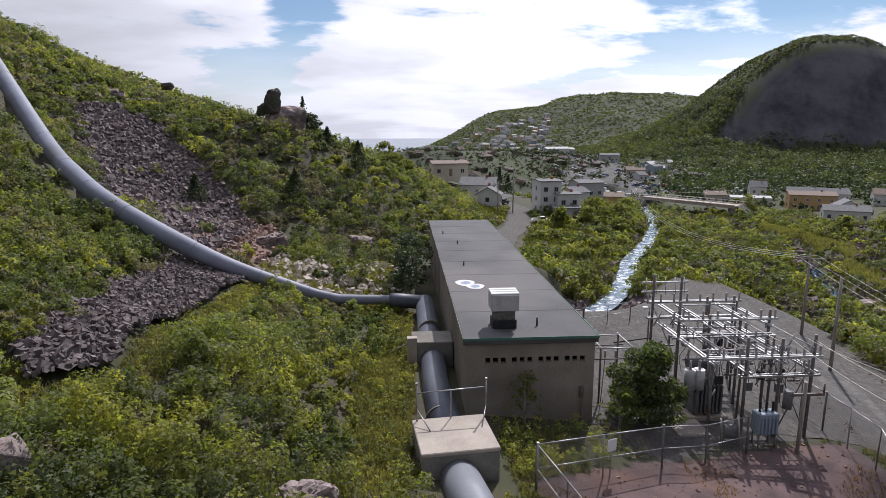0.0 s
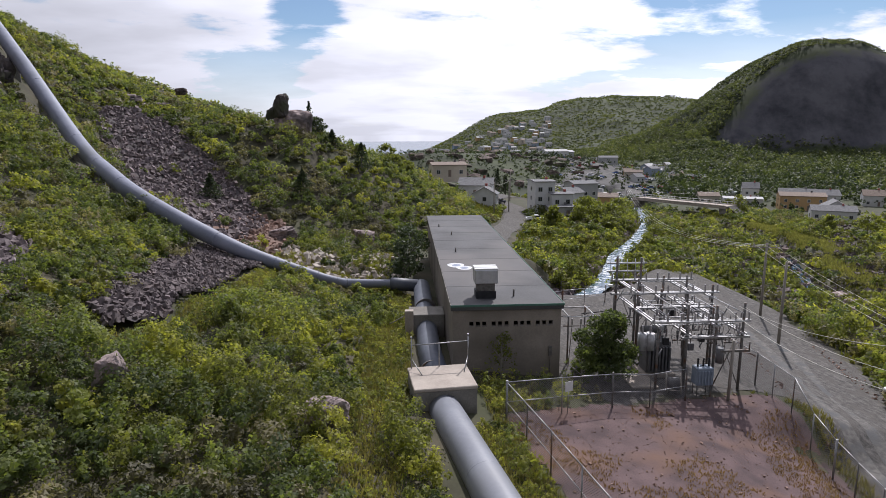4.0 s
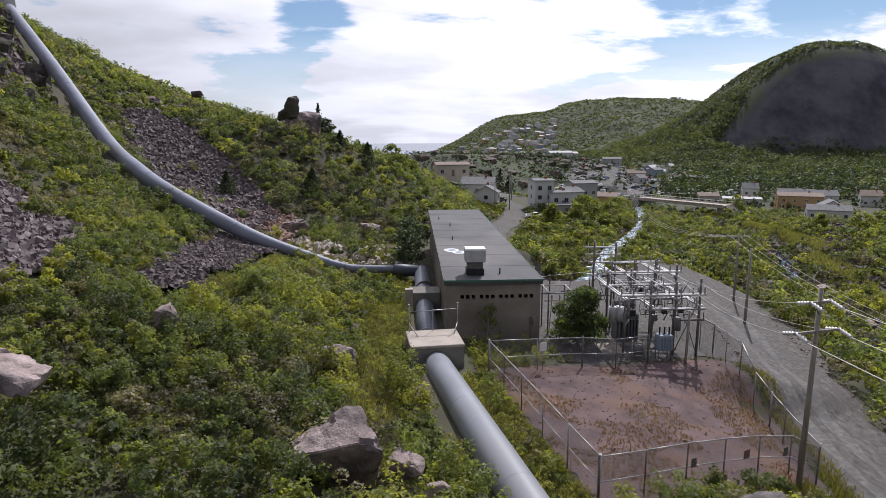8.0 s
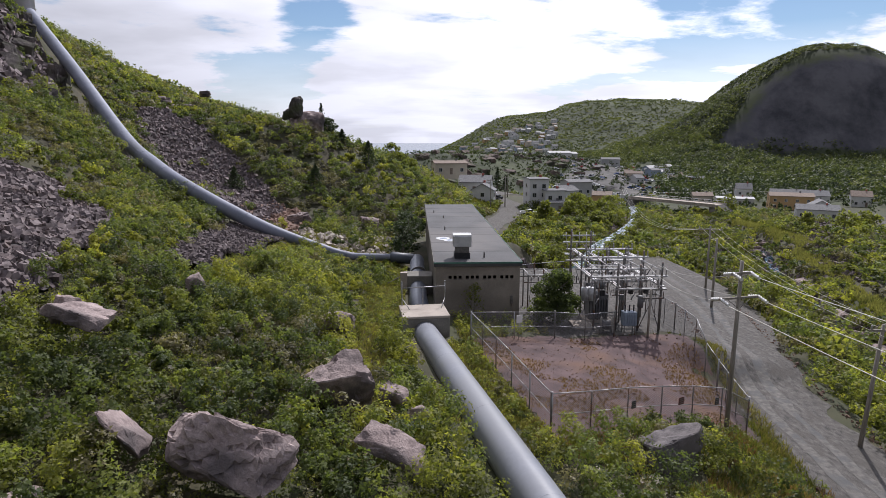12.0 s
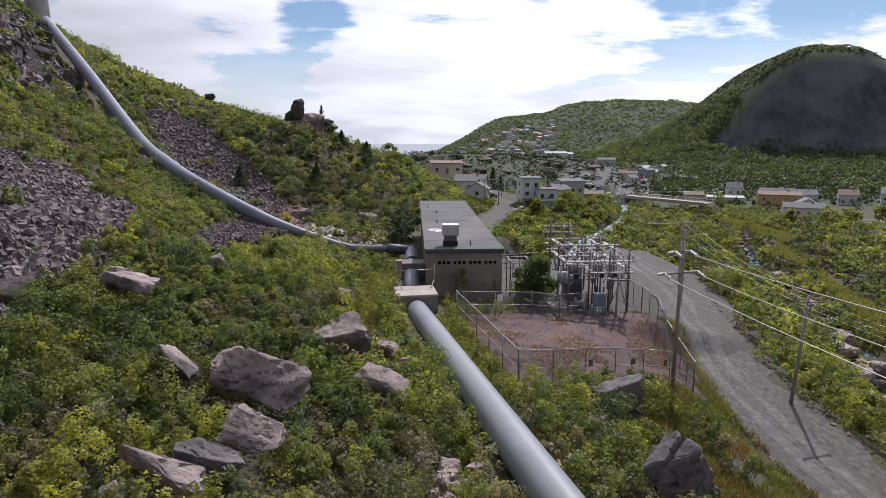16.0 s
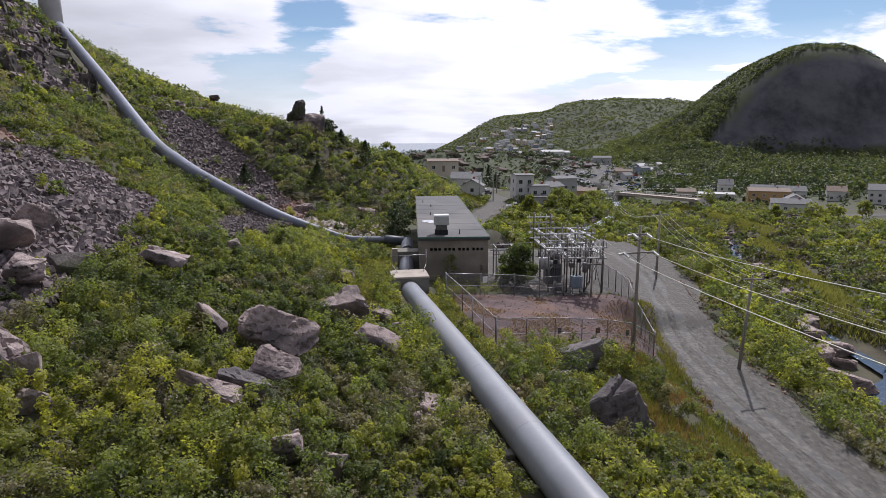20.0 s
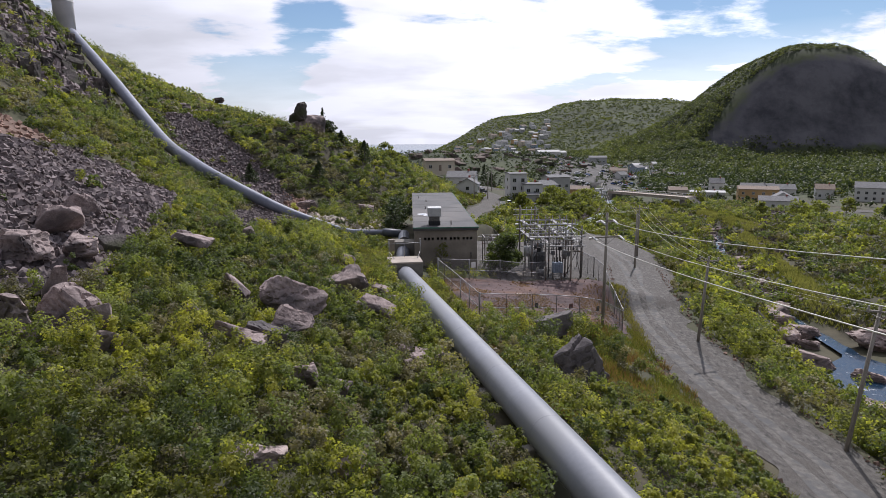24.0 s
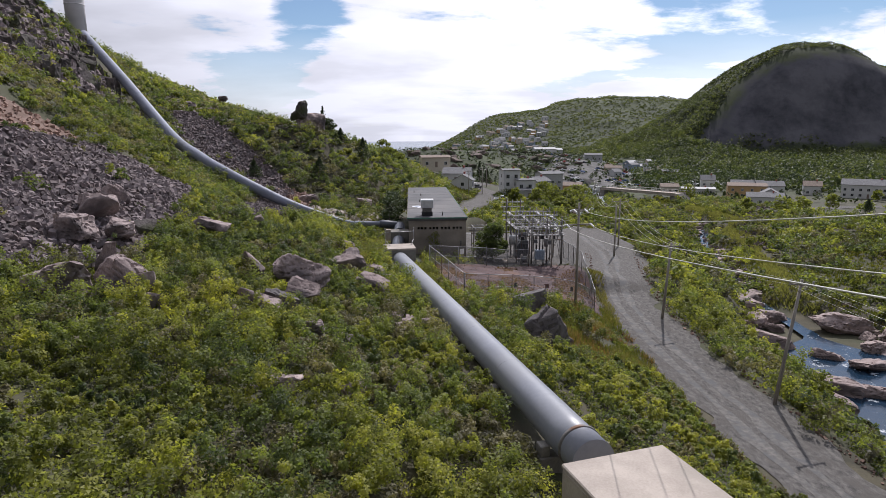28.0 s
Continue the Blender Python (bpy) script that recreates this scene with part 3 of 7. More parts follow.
def patch(name, inside, x0, x1, y0, y1, step, lift):
    """A draped sheet over the part of a rectangle for which inside(x, y) holds."""
    xs, ys = np.arange(x0, x1, step), np.arange(y0, y1, step)
    X, Y = np.meshgrid(xs, ys)
    Z = land(X, Y) + lift
    ok = inside(X, Y)
    n = len(xs)
    i = np.arange(X.size).reshape(X.shape)
    q = np.stack([i[:-1, :-1], i[:-1, 1:], i[1:, 1:], i[1:, :-1]], -1)[ok[:-1, :-1] & ok[1:, 1:]].reshape(-1, 4)
    me = mesh_arrays(name, np.stack([X, Y, Z], -1).reshape(-1, 3), q)
    me.polygons.foreach_set("use_smooth", np.ones(len(q), bool))
    return me


def in_polygon(x, y, poly):
    c = np.zeros(np.shape(x), bool)
    for (ax, ay), (bx, by) in zip(poly, poly[1:] + poly[:1]):
        hit = ((ay > y) != (by > y)) & (x < (bx - ax) * (y - ay) / (by - ay + 1e-9) + ax)
        c ^= hit
    return c


YARD = [(5.6, -24.4), (21.9, -17.2), (23.8, -9), (24.0, -1.5), (16, -2.6), (10.3, -4.4), (2.4, -7.4)]
LOT = [(8.2, 0), (10.3, -4.4), (16, -2.6), (23.2, -1.5), (27, -4), (34, 0), (37, 6), (40, 18), (44, 32), (41, 45), (30, 50), (20, 46), (13, 36), (8.4, 30)]
tagged(link_mesh("yard", patch("yard", lambda x, y: in_polygon(x + smooth_noise(x, y, 1.4, 4) * 0.25, y + smooth_noise(x, y, 1.1, 6) * 0.2, YARD), 0, 26, -27, 1, 0.3, 0.05), M_YARD),
       "bare red-brown earth yard with dry weeds", "yard", kind="structure")
tagged(link_mesh("gravel_lot", patch("gravel_lot", lambda x, y: in_polygon(x + smooth_noise(x, y, 2.4, 4) * 0.8, y + smooth_noise(x, y, 2.1, 6) * 0.8, LOT), 6, 48, -7, 52, 0.45, 0.035), M_ROAD),
       "compacted grey gravel lot", "lot", kind="structure")

# ---- powerhouse ----
M_TRIM = material("green_fascia", (0.05, 0.13, 0.10), (0.08, 0.19, 0.15), 3, 0.6, 0.1)
M_HOOD = material("vent_sheet_metal", (0.42, 0.43, 0.46), (0.58, 0.59, 0.62), 2.0, 0.4, 0.1, metal=0.5)
M_WHITE = material("white_paint", (0.66, 0.66, 0.65), (0.82, 0.82, 0.81), 1.5, 0.7, 0.1)
M_DARK = material("dark_opening", (0.015, 0.015, 0.017), (0.03, 0.03, 0.034), 3, 0.7, 0.1)
M_PATCH = material("roof_patch", (0.5, 0.51, 0.54), (0.75, 0.75, 0.77), 1.2, 0.8, 0.1)

ph = thing("powerhouse", 0, 0, 0, "long tan concrete powerhouse with a flat dark felt roof", "building")
W, L, TOP = 8.1, 49.1, 6.62
part("wall", boxed(0.15, 0.45, 0.2, L - 0.1, -2.5, 6.2), M_WALL, ph)
part("wall", boxed(W - 0.35, W - 0.05, 0.2, L - 0.1, -2.5, 6.2), M_WALL, ph)
part("wall", boxed(0.45, W - 0.35, L - 0.4, L - 0.1, -2.5, 6.2), M_WALL, ph)
# front wall with a row of square ventilation holes
bm = boxed(0.45, W - 0.35, 0.2, 0.5, -1.5, 4.98)
box(bm, 0.45, W - 0.35, 0.2, 0.5, 5.30, 6.2)
holes = [1.35 + g * 1.62 + k * 0.47 for g in range(4) for k in range(3)]
x = 0.45
for h in holes:
    box(bm, x, h, 0.2, 0.5, 4.98, 5.30)
    x = h + 0.3
box(bm, x, W - 0.35, 0.2, 0.5, 4.98, 5.30)
front = part("wall", bm, M_WALL, ph)
for h in holes:
    part("vent_sill", boxed(h - 0.03, h + 0.33, 0.17, 0.2, 4.93, 4.98), M_CONC_D, front)
part("base_course", boxed(0.05, W + 0.05, 0.1, 0.2, -1.5, 0.95), M_CONC_D, ph)
bm = boxed(0.0, W + 0.1, 0.0, L, 6.2, TOP, 0.03)
roof = part("roof", bm, M_ROOF, ph, "flat dark grey felt roof with pale wear")
part("fascia", boxed(-0.03, W + 0.13, -0.03, -0.002, TOP - 0.14, TOP + 0.02), M_TRIM, roof, "thin green metal edge")
part("fascia", boxed(W + 0.1, W + 0.14, 0, L, TOP - 0.14, TOP + 0.02), M_TRIM, roof, "thin green metal edge")
part("fascia", boxed(-0.04, -0.002, 0, L, 6.25, TOP + 0.02), M_CONC_D, roof)
for k in range(1, 9):
    part("felt_seam", boxed(0.1, W, k * 5.4, k * 5.4 + 0.12, TOP, TOP + 0.012), M_ROOF, roof)
# white patch of two rounded lobes
bm = bmesh.new()
for cx, cy, rx, ry in ((1.45, 13.4, 0.78, 1.0), (2.15, 12.2, 0.72, 0.85)):
    ring = [bm.verts.new((cx + rx * math.cos(a) * (1 + 0.1 * math.sin(3 * a)), cy + ry * math.sin(a), TOP + 0.016 + (0.004 if cx > 2 else 0))) for a in (2 * math.pi * i / 22 for i in range(22))]
    bm.faces.new(ring)
part("roof_patch", bm, M_PATCH, roof, "pale rounded repair patch")
bm = bmesh.new()
for cx, cy, rx, ry in ((1.5, 13.35, 0.42, 0.5), (2.15, 12.2, 0.38, 0.42)):
    bm.faces.new([bm.verts.new((cx + rx * math.cos(a), cy + ry * math.sin(a) * (1 + 0.15 * math.sin(2 * a)), TOP + 0.026)) for a in (2 * math.pi * i / 18 for i in range(18))])
part("patch_centre", bm, material("blue_grey_patch", (0.20, 0.24, 0.32), (0.34, 0.38, 0.46), 3.0, 0.8, 0.1), roof, "blue-grey centre of the repair patch")
for cx, cy, h in ((2.0, 20.0, 0.45), (2.4, 31.0, 0.4), (1.2, 37.5, 0.4), (4.9, 2.2, 0.55)):
    part("vent_stub", rod((cx, cy, TOP), (cx, cy, TOP + h), 0.07), M_STEEL_D, roof)
# roof ventilator
vent = thing("roof_ventilator", 2.75, 2.3, TOP, "boxy galvanised roof ventilator on a dark curb", "ventilator")
part("curb", boxed(-0.75, 0.75, -0.62, 0.62, 0, 0.55, 0.02), M_DARK, vent)
part("body", boxed(-0.66, 0.66, -0.55, 0.55, 0.55, 1.15, 0.02), M_STEEL_D, vent)
part("hood", boxed(-0.86, 0.86, -0.75, 0.75, 1.15, 2.2, 0.04), M_HOOD, vent)
for k in range(3):
    part("cap_strip", boxed(-0.88, 0.88, -0.70 + k * 0.5, -0.30 + k * 0.5, 2.2, 2.3, 0.03), M_WHITE, vent)
box_e = thing("meter_box", 7.3, 0.08, 2.6, "small dark electrical box on the powerhouse wall", "box")
part("case", boxed(-0.11, 0.11, -0.1, 0.1, 0, 0.75, 0.02), M_STEEL_D, box_e)
part("conduit", rod((0, 0, -1.6), (0, 0, 0), 0.03), M_STEEL_D, box_e)

# ---- anchor blocks, penstock, hillside pipe ----
blk = thing("anchor_block", -1.05, -6.0, 0, "square concrete anchor block with a pale worn top", "block", "pipe anchor blocks", 6.4)
part("body", boxed(-1.9, 1.9, -1.75, 1.75, -0.8, 3.62, 0.05), M_CONC_D, blk)
part("cap", boxed(-1.93, 1.93, -1.78, 1.78, 3.62, 3.83, 0.04), M_CONC, blk, "pale concrete cap slab")
rail = thing("guard_rail", -1.05, -4.4, 3.83, "thin galvanised pipe guard rail on the anchor block", "railing", turn=6.4)
for sx in (-1.85, 1.85):
    part("post", rod((sx, 0, 0), (sx, 0, 2.0), 0.045), M_STEEL, rail)
    part("brace", rod((sx, 0, 0.65), (sx * 0.72, -1.25, 0), 0.03), M_STEEL, rail)
    part("knob", rod((sx, 0, 2.0), (sx, 0, 2.12), 0.07), M_STEEL, rail)
part("top_rail", rod((-1.85, 0, 1.55), (1.85, 0, 1.62), 0.035), M_STEEL, rail)
part("post", rod((-0.05, 0, 0), (-0.05, 0, 1.58), 0.035), M_STEEL, rail)

P0, P1 = Vector((-1.0, -7.6, 2.42)), Vector((7.95, -58.2, 4.10))
pen = thing("penstock", 0, 0, 0, "large smooth grey painted steel penstock pipe", "pipe")
part("pipe", tube(bmesh.new(), [P0.lerp(P1, k / 20) for k in range(21)], 0.97, 48), M_PIPE, pen)
axis = (P1 - P0).normalized()
for t in (0.975, 0.16, 0.33, 0.50, 0.66, 0.80):
    c = P0.lerp(P1, t)
    if t > 0.9:
        part("coupling_ring", tube(bmesh.new(), [c - axis * 0.10, c - axis * 0.08, c + axis * 0.08, c + axis * 0.10], [0.975, 1.02, 1.02, 0.975], 48), M_STEEL_D, pen, "dark coupling ring")
    else:
        part("weld_seam", tube(bmesh.new(), [c - axis * 0.02, c, c + axis * 0.02], [0.97, 0.976, 0.97], 48), M_PIPE, pen)
for t in np.linspace(0.08, 0.94, 7):
    c = P0.lerp(P1, float(t))
    sad = thing("pipe_saddle", c.x, c.y, land_at(c.x, c.y) - 0.3, "stained concrete saddle under the penstock", "saddle", "penstock saddles", 10.3)
    top = c.z - (land_at(c.x, c.y) - 0.3)
    part("base", boxed(-1.25, 1.25, -0.4, 0.4, -0.6, max(0.3, top - 1.15), 0.04), M_CONC_D, sad)
    for sx in (-1, 1):
        part("cradle", boxed(min(sx * 0.72, sx * 1.2), max(sx * 0.72, sx * 1.2), -0.3, 0.3, max(0.3, top - 1.15), top - 0.6, 0.04), M_CONC_D, sad)
blk = thing("anchor_block", 9.0, -61.9, 0, "large buff concrete anchor block holding the penstock end", "block", "pipe anchor blocks", 14.5)
part("body", boxed(-2.3, 2.3, -2.6, 2.6, -0.5, 4.90, 0.06), M_CONC, blk)
part("cap", boxed(-2.33, 2.33, -2.63, 2.63, 4.90, 5.10, 0.05), M_CONC, blk, "pale worn concrete cap")
# the pipe runs on beside the powerhouse
pen2 = thing("penstock_branch", 0, 0, 0, "grey steel penstock section beside the powerhouse wall", "pipe")
# darker copy of the pipe paint: the powerhouse's shade is put into the colour
M_PIPE_D = material("shade_darkened_pipe_paint", (0.075, 0.085, 0.11), (0.12, 0.13, 0.16), 0.5, 0.5, 0.1)
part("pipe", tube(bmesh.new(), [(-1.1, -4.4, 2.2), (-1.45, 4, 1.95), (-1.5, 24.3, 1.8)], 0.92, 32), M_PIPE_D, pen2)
for y in (-1.2, 15.0):
    part("flange", tube(bmesh.new(), [(-1.35, y - 0.08, 2.0), (-1.35, y + 0.08, 2.0)], 1.02, 32), M_STEEL_D, pen2, "raised dark flange")
blk = thing("pipe_block", -1.5, 9.9, 0, "dark stained concrete block around the pipe", "block")
part("body", boxed(-1.5, 1.6, -1.3, 1.3, 0, 3.35, 0.05), M_CONC_D, blk)
part("pillar", boxed(-1.85, -1.1, -1.5, -0.9, 0, 3.75, 0.03), M_CONC, blk, "pale square corner pillar")
part("ladder_bar", rod((-3.2, -1.4, 2.6), (-1.8, -1.35, 3.35), 0.05), M_WOOD, blk)
hp = thing("hill_pipe", 0, 0, 0, "long blue-grey steel pipe curving down the hillside", "pipe")
PIPE2 = [(-78, 75, 42.2), (-62, 58.5, 30.0), (-47, 43, 18), (-39, 34, 14.2), (-32, 28, 11.2), (-22, 24.6, 6.6), (-14, 24.2, 3.6), (-10.6, 24.1, 2.6), (-8.8, 24.0, 2.45), (-4.6, 23.6, 2.42)]
pp = curve_points(PIPE2, 10)
pr = [float(np.interp(p.x, [-77, -47, -25, -12, -4], [1.1, 1.05, 0.9, 0.52, 0.45])) for p in pp]
part("pipe", tube(bmesh.new(), pp, pr, 28), M_PIPE2, hp)
for k in range(6, len(pp) - 14, 7):
    d = (pp[k + 1] - pp[k]).normalized()
    part("weld_band", tube(bmesh.new(), [pp[k] - d * 0.06, pp[k] + d * 0.06], pr[k] + 0.02, 28), M_PIPE2, hp)
# the collar takes the same colour with the shade in it
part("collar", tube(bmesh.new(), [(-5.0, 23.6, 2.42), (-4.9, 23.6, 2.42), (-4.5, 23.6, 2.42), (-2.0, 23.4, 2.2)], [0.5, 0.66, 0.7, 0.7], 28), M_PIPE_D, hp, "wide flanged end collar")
for k in range(8, 52, 6):
    p = pp[k]
    g = land_at(p.x, p.y)
    if p.z - pr[k] > g - 1.0:
        st = thing("pipe_support", p.x, p.y, g - 0.8, "rough pale concrete support under the hillside pipe", "support", "hillside pipe supports", 40)
        part("pier", boxed(-0.7, 0.7, -0.4, 0.4, 0, max(0.9, p.z - pr[k] * 0.75 - g + 0.8), 0.08), M_CONC_D, st)
# surge tank on the hilltop
M_TANK = material("pale_tank_paint", (0.55, 0.53, 0.56), (0.68, 0.66, 0.68), 0.3, 0.6, 0.05)
tk = thing("surge_tank", -79.6, 75.6, 41.0, "tall pale mauve-white steel surge tank on the hilltop", "tank")
part("shell", tube(bmesh.new(), [(0, 0, -3), (0, 0, 24)], 2.15, 40), M_TANK, tk)
for z in (0.2, 8, 16, 23.9):
    part("ring", tube(bmesh.new(), [(0, 0, z), (0, 0, z + 0.2)], 2.22, 40), M_TANK, tk)
part("footing", tube(bmesh.new(), [(0, 0, -3.5), (0, 0, -0.2)], 2.6, 32), M_CONC_D, tk)

# ---- fences ----
def fence_panel_mesh(a, b, h):
    """Crossed wires of one chain-link panel between two posts, as thin flat strips."""
    a, b = Vector(a), Vector(b)
    d = b - a
    length = Vector((d.x, d.y, 0)).length
    w, gap = 0.006, 0.13
    side = Vector((d.x, d.y, 0)).normalized()
    v, f = [], []
    n = int((length + h) / gap)
    for s in (1, -1):
        for i in range(n):
            u0 = i * gap - (h if s > 0 else 0)
            pts = []
            for zz in (0.0, h):
                pts.append((u0 + s * zz, zz))
            (p0, z0), (p1, z1) = pts
            if s < 0:
                p0, p1 = u0 + 0.0, u0 - h
            lo, hi = max(0.0, min(p0, p1)), min(length, max(p0, p1))
            if hi - lo < 0.02:
                continue
            za = z0 + (lo - p0) / (p1 - p0) * h
            zb = z0 + (hi - p0) / (p1 - p0) * h
            qa, qb = a + d * (lo / length) + Vector((0, 0, za)), a + d * (hi / length) + Vector((0, 0, zb))
            o = Vector((0, 0, w)) + side * w * (-s) * 0.6
            k = len(v)
            v += [tuple(qa - o), tuple(qb - o), tuple(qb + o), tuple(qa + o)]
            f.append((k, k + 1, k + 2, k + 3))
    return mesh_arrays("mesh_panel", v, f)


M_MESH = material("fence_wire", (0.17, 0.17, 0.18), (0.27, 0.27, 0.28), 5, 0.6, 0, metal=0.3)


def fence(label, corners, heights, step=2.9, mid_rail=False, mesh=True, rails=True):
    f = thing("chain_link_fence", corners[0][0], corners[0][1], 0, label, "fence", "fences round the yard")
    o = Vector((corners[0][0], corners[0][1], 0))
    for (a, b) in zip(corners, corners[1:]):
        length = math.dist(a, b)
        n = max(1, round(length / step))
        ps = []
        for k in range(n + 1):
            t = k / n
            x, y = a[0] + (b[0] - a[0]) * t, a[1] + (b[1] - a[1]) * t
            ps.append(Vector((x, y, land_at(x, y))) - o)
        for k, p in enumerate(ps):
            big = k in (0, n)
            lean = Vector((rng.normal(0, 0.03), rng.normal(0, 0.03), 0))
            part("post", rod(p - Vector((0, 0, 0.4)), p + lean + Vector((0, 0, heights + (0.12 if big else 0))), 0.06 if big else 0.04), M_STEEL_D if rng.random() < 0.6 else M_STEEL, f)
            if k < n:
                q = ps[k + 1]
                if rails:
                    part("top_rail", rod(p + Vector((0, 0, heights)), q + Vector((0, 0, heights)), 0.032), M_STEEL, f)
                if mid_rail:
                    part("mid_rail", rod(p + Vector((0, 0, heights * 0.48)), q + Vector((0, 0, heights * 0.48)), 0.028), M_STEEL, f)
                if mesh:
                    link_mesh("mesh_panel", fence_panel_mesh(p + Vector((0, 0, 0.05)), q + Vector((0, 0, 0.05)), heights - 0.1), M_MESH, f)
    return f


FH = 2.4
fence("rusty chain-link fence along the penstock side of the yard", [(5.67, -23.67), (2.7, -8.1)], FH, 3.1, True)
fence("chain-link fence across the near side of the red earth yard", [(5.67, -23.67), (21.07, -16.63)], FH, 2.8, True)
fence("chain-link fence between the yard and the switchyard", [(2.7, -8.1), (10.26, -5.06), (16.2, -3.0)], FH, 3.6, True)
fence("tall chain-link fence along the gravel road", [(21.07, -16.63), (22.9, -9.0), (23.2, 0.2), (22.6, 6.0)], 2.6, 2.3)
# warning signs on the near fence
M_SIGN = material("faded_red_sign", (0.10, 0.035, 0.03), (0.16, 0.06, 0.05), 4, 0.6, 0.1)
M_SIGN_D = material("dark_sign", (0.03, 0.03, 0.032), (0.07, 0.07, 0.072), 4, 0.6, 0.1)
for t, m, zz, w in ((0.60, M_SIGN, 1.2, 0.46), (0.80, M_SIGN_D, 1.25, 0.34), (0.36, M_SIGN_D, 1.1, 0.34)):
    x, y = 5.67 + 15.4 * t, -23.67 + 7.04 * t - 0.07
    sg = thing("warning_sign", x, y, land_at(x, y) + zz, "small faded metal warning sign wired to the fence", "sign", "fence signs", 24.6)
    part("plate", boxed(-w / 2, w / 2, -0.012, 0.012, 0, 0.48), m, sg)
    for k in range(3):
        part("text_bar", boxed(-w * 0.35, w * 0.35, -0.018, -0.0125, 0.08 + k * 0.13, 0.13 + k * 0.13), M_CONC_D, sg)
x, y = 6.9, -6.4
sg = thing("notice_board", x, y - 0.1, land_at(x, y) + 1.5, "pale metal notice plate on the fence", "sign", turn=21)
part("plate", boxed(-0.28, 0.28, -0.015, 0.015, 0, 0.65), M_WHITE, sg)
part("post", rod((0, 0.05, -1.9), (0, 0.05, 0.6), 0.03), M_STEEL, sg)

# ---- switchyard ----
M_BUS = material("aluminium_bus", (0.40, 0.40, 0.41), (0.60, 0.60, 0.61), 3, 0.5, 0.05, metal=0.25, stain=(0.33, 0.32, 0.31), stain_amount=0.3)
M_PORC = material("brown_grey_porcelain", (0.28, 0.26, 0.26), (0.42, 0.40, 0.40), 6, 0.3, 0.05, spec=0.6)
M_XF = material("transformer_grey", (0.09, 0.09, 0.095), (0.16, 0.16, 0.165), 2, 0.55, 0.1)
M_XB = material("transformer_blue_grey", (0.20, 0.25, 0.31), (0.28, 0.33, 0.40), 2, 0.5, 0.1)

sw = thing("switchyard_frame", 18.1, 3.2, 0, "open steel switchyard frame with bus bars and insulators", "switchgear")
XS, YS = [-3.2, -1.1, 1.0, 3.0], [-4.2, 0.4, 4.8]
HT = {(0, 2): 8.4, (1, 2): 8.2, (0, 0): 5.0, (3, 0): 6.7, (3, 1): 6.9, (2, 0): 6.5}
for i, x in enumerate(XS):
    for j, y in enumerate(YS):
        h = HT.get((i, j), 6.6)
        lean = rng.normal(0, 0.04, 2)
        part("column", rod((x, y, -0.3), (x + lean[0], y + lean[1], h), 0.10, 8), M_STEEL_D, sw)


def insulator(bm, x, y, z, h=0.38):
    """A ribbed post insulator into bm."""
    pts, rad = [], []
    for k in range(9):
        pts.append((x, y, z + h * k / 8))
        rad.append(0.085 if k % 2 else 0.05)
    tube(bm, pts, rad, 8)


for j, y in enumerate(YS):
    for z in ((3.7, 5.0, 6.2) if j else (4.1, 5.3)):
        for off in (-0.13, 0.13):
            part("cross_beam", boxed(XS[0] - 0.5 if z > 4.5 else XS[1] - 0.4, XS[3] + 0.5, y + off - 0.055, y + off + 0.055, z, z + 0.13), M_BUS if (j + int(z)) % 2 else M_STEEL, sw)
for i, x in enumerate(XS):
    for z in (4.4, 5.8) if i % 2 else (5.0, 6.35):
        for off in (-0.12, 0.12):
            part("long_beam", boxed(x + off - 0.06, x + off + 0.05, YS[0] - 0.4 if (i + int(z)) % 2 else YS[1] - 0.5, YS[2] + 0.4 if i % 2 else YS[2] - 1.2, z, z + 0.12), M_BUS if i != 1 else M_STEEL, sw)
k = 0
for x in np.linspace(XS[0] + 0.3, XS[3] - 0.2, 5):
    for y0, y1, z in ((YS[0] - 0.3, YS[1] + 0.2, 5.55), (YS[1], YS[2] + 0.5, 6.5), (YS[0] + 0.2, YS[1], 4.55)):
        k += 1
        zz = z + 0.12 * math.sin(k * 2.1)
        if k % 3 == 2:
            continue
        part("bus_bar", rod((x, y0, zz + 0.35), (x + 0.05, y1, zz + 0.3), 0.035, 6), M_BUS, sw)
        for y in (y0 + 0.25, y1 - 0.25):
            bm = bmesh.new()
            insulator(bm, x, y, zz - 0.06)
            part("insulator", bm, M_PORC, sw)
for x in np.linspace(XS[0] - 0.4, XS[3] + 0.4, 8):
    for y, z in ((YS[2], 6.33), (YS[0], 5.43), (YS[1], 6.33)):
        bm = bmesh.new()
        insulator(bm, x, y, z, 0.55)
        part("insulator", bm, M_PORC, sw)
for x in np.linspace(XS[0] - 0.6, XS[1] + 0.2, 5):
    part("switch_blade", rod((x, YS[2] - 0.2, 6.9), (x + 0.05, YS[2] + 0.15, 8.1), 0.03, 6), M_BUS, sw)
for z in (7.0, 7.7):
    part("cross_beam", boxed(XS[0] - 0.9, XS[1] + 0.5, YS[2] - 0.05, YS[2] + 0.05, z, z + 0.12), M_BUS, sw)
for s in range(9):
    x0 = XS[1] + s * 0.42
    part("jumper", tube(bmesh.new(), curve_points([(x0, YS[0] + 0.4, 5.5), (x0 + 0.2, YS[0] + 0.1, 4.6 - 0.1 * (s % 3)), (x0 + 0.05, YS[0] + 0.9, 3.6), (x0 - 0.2, 0.0 - 0.5, 3.1)], 5), 0.018, 5), M_STEEL_D, sw)
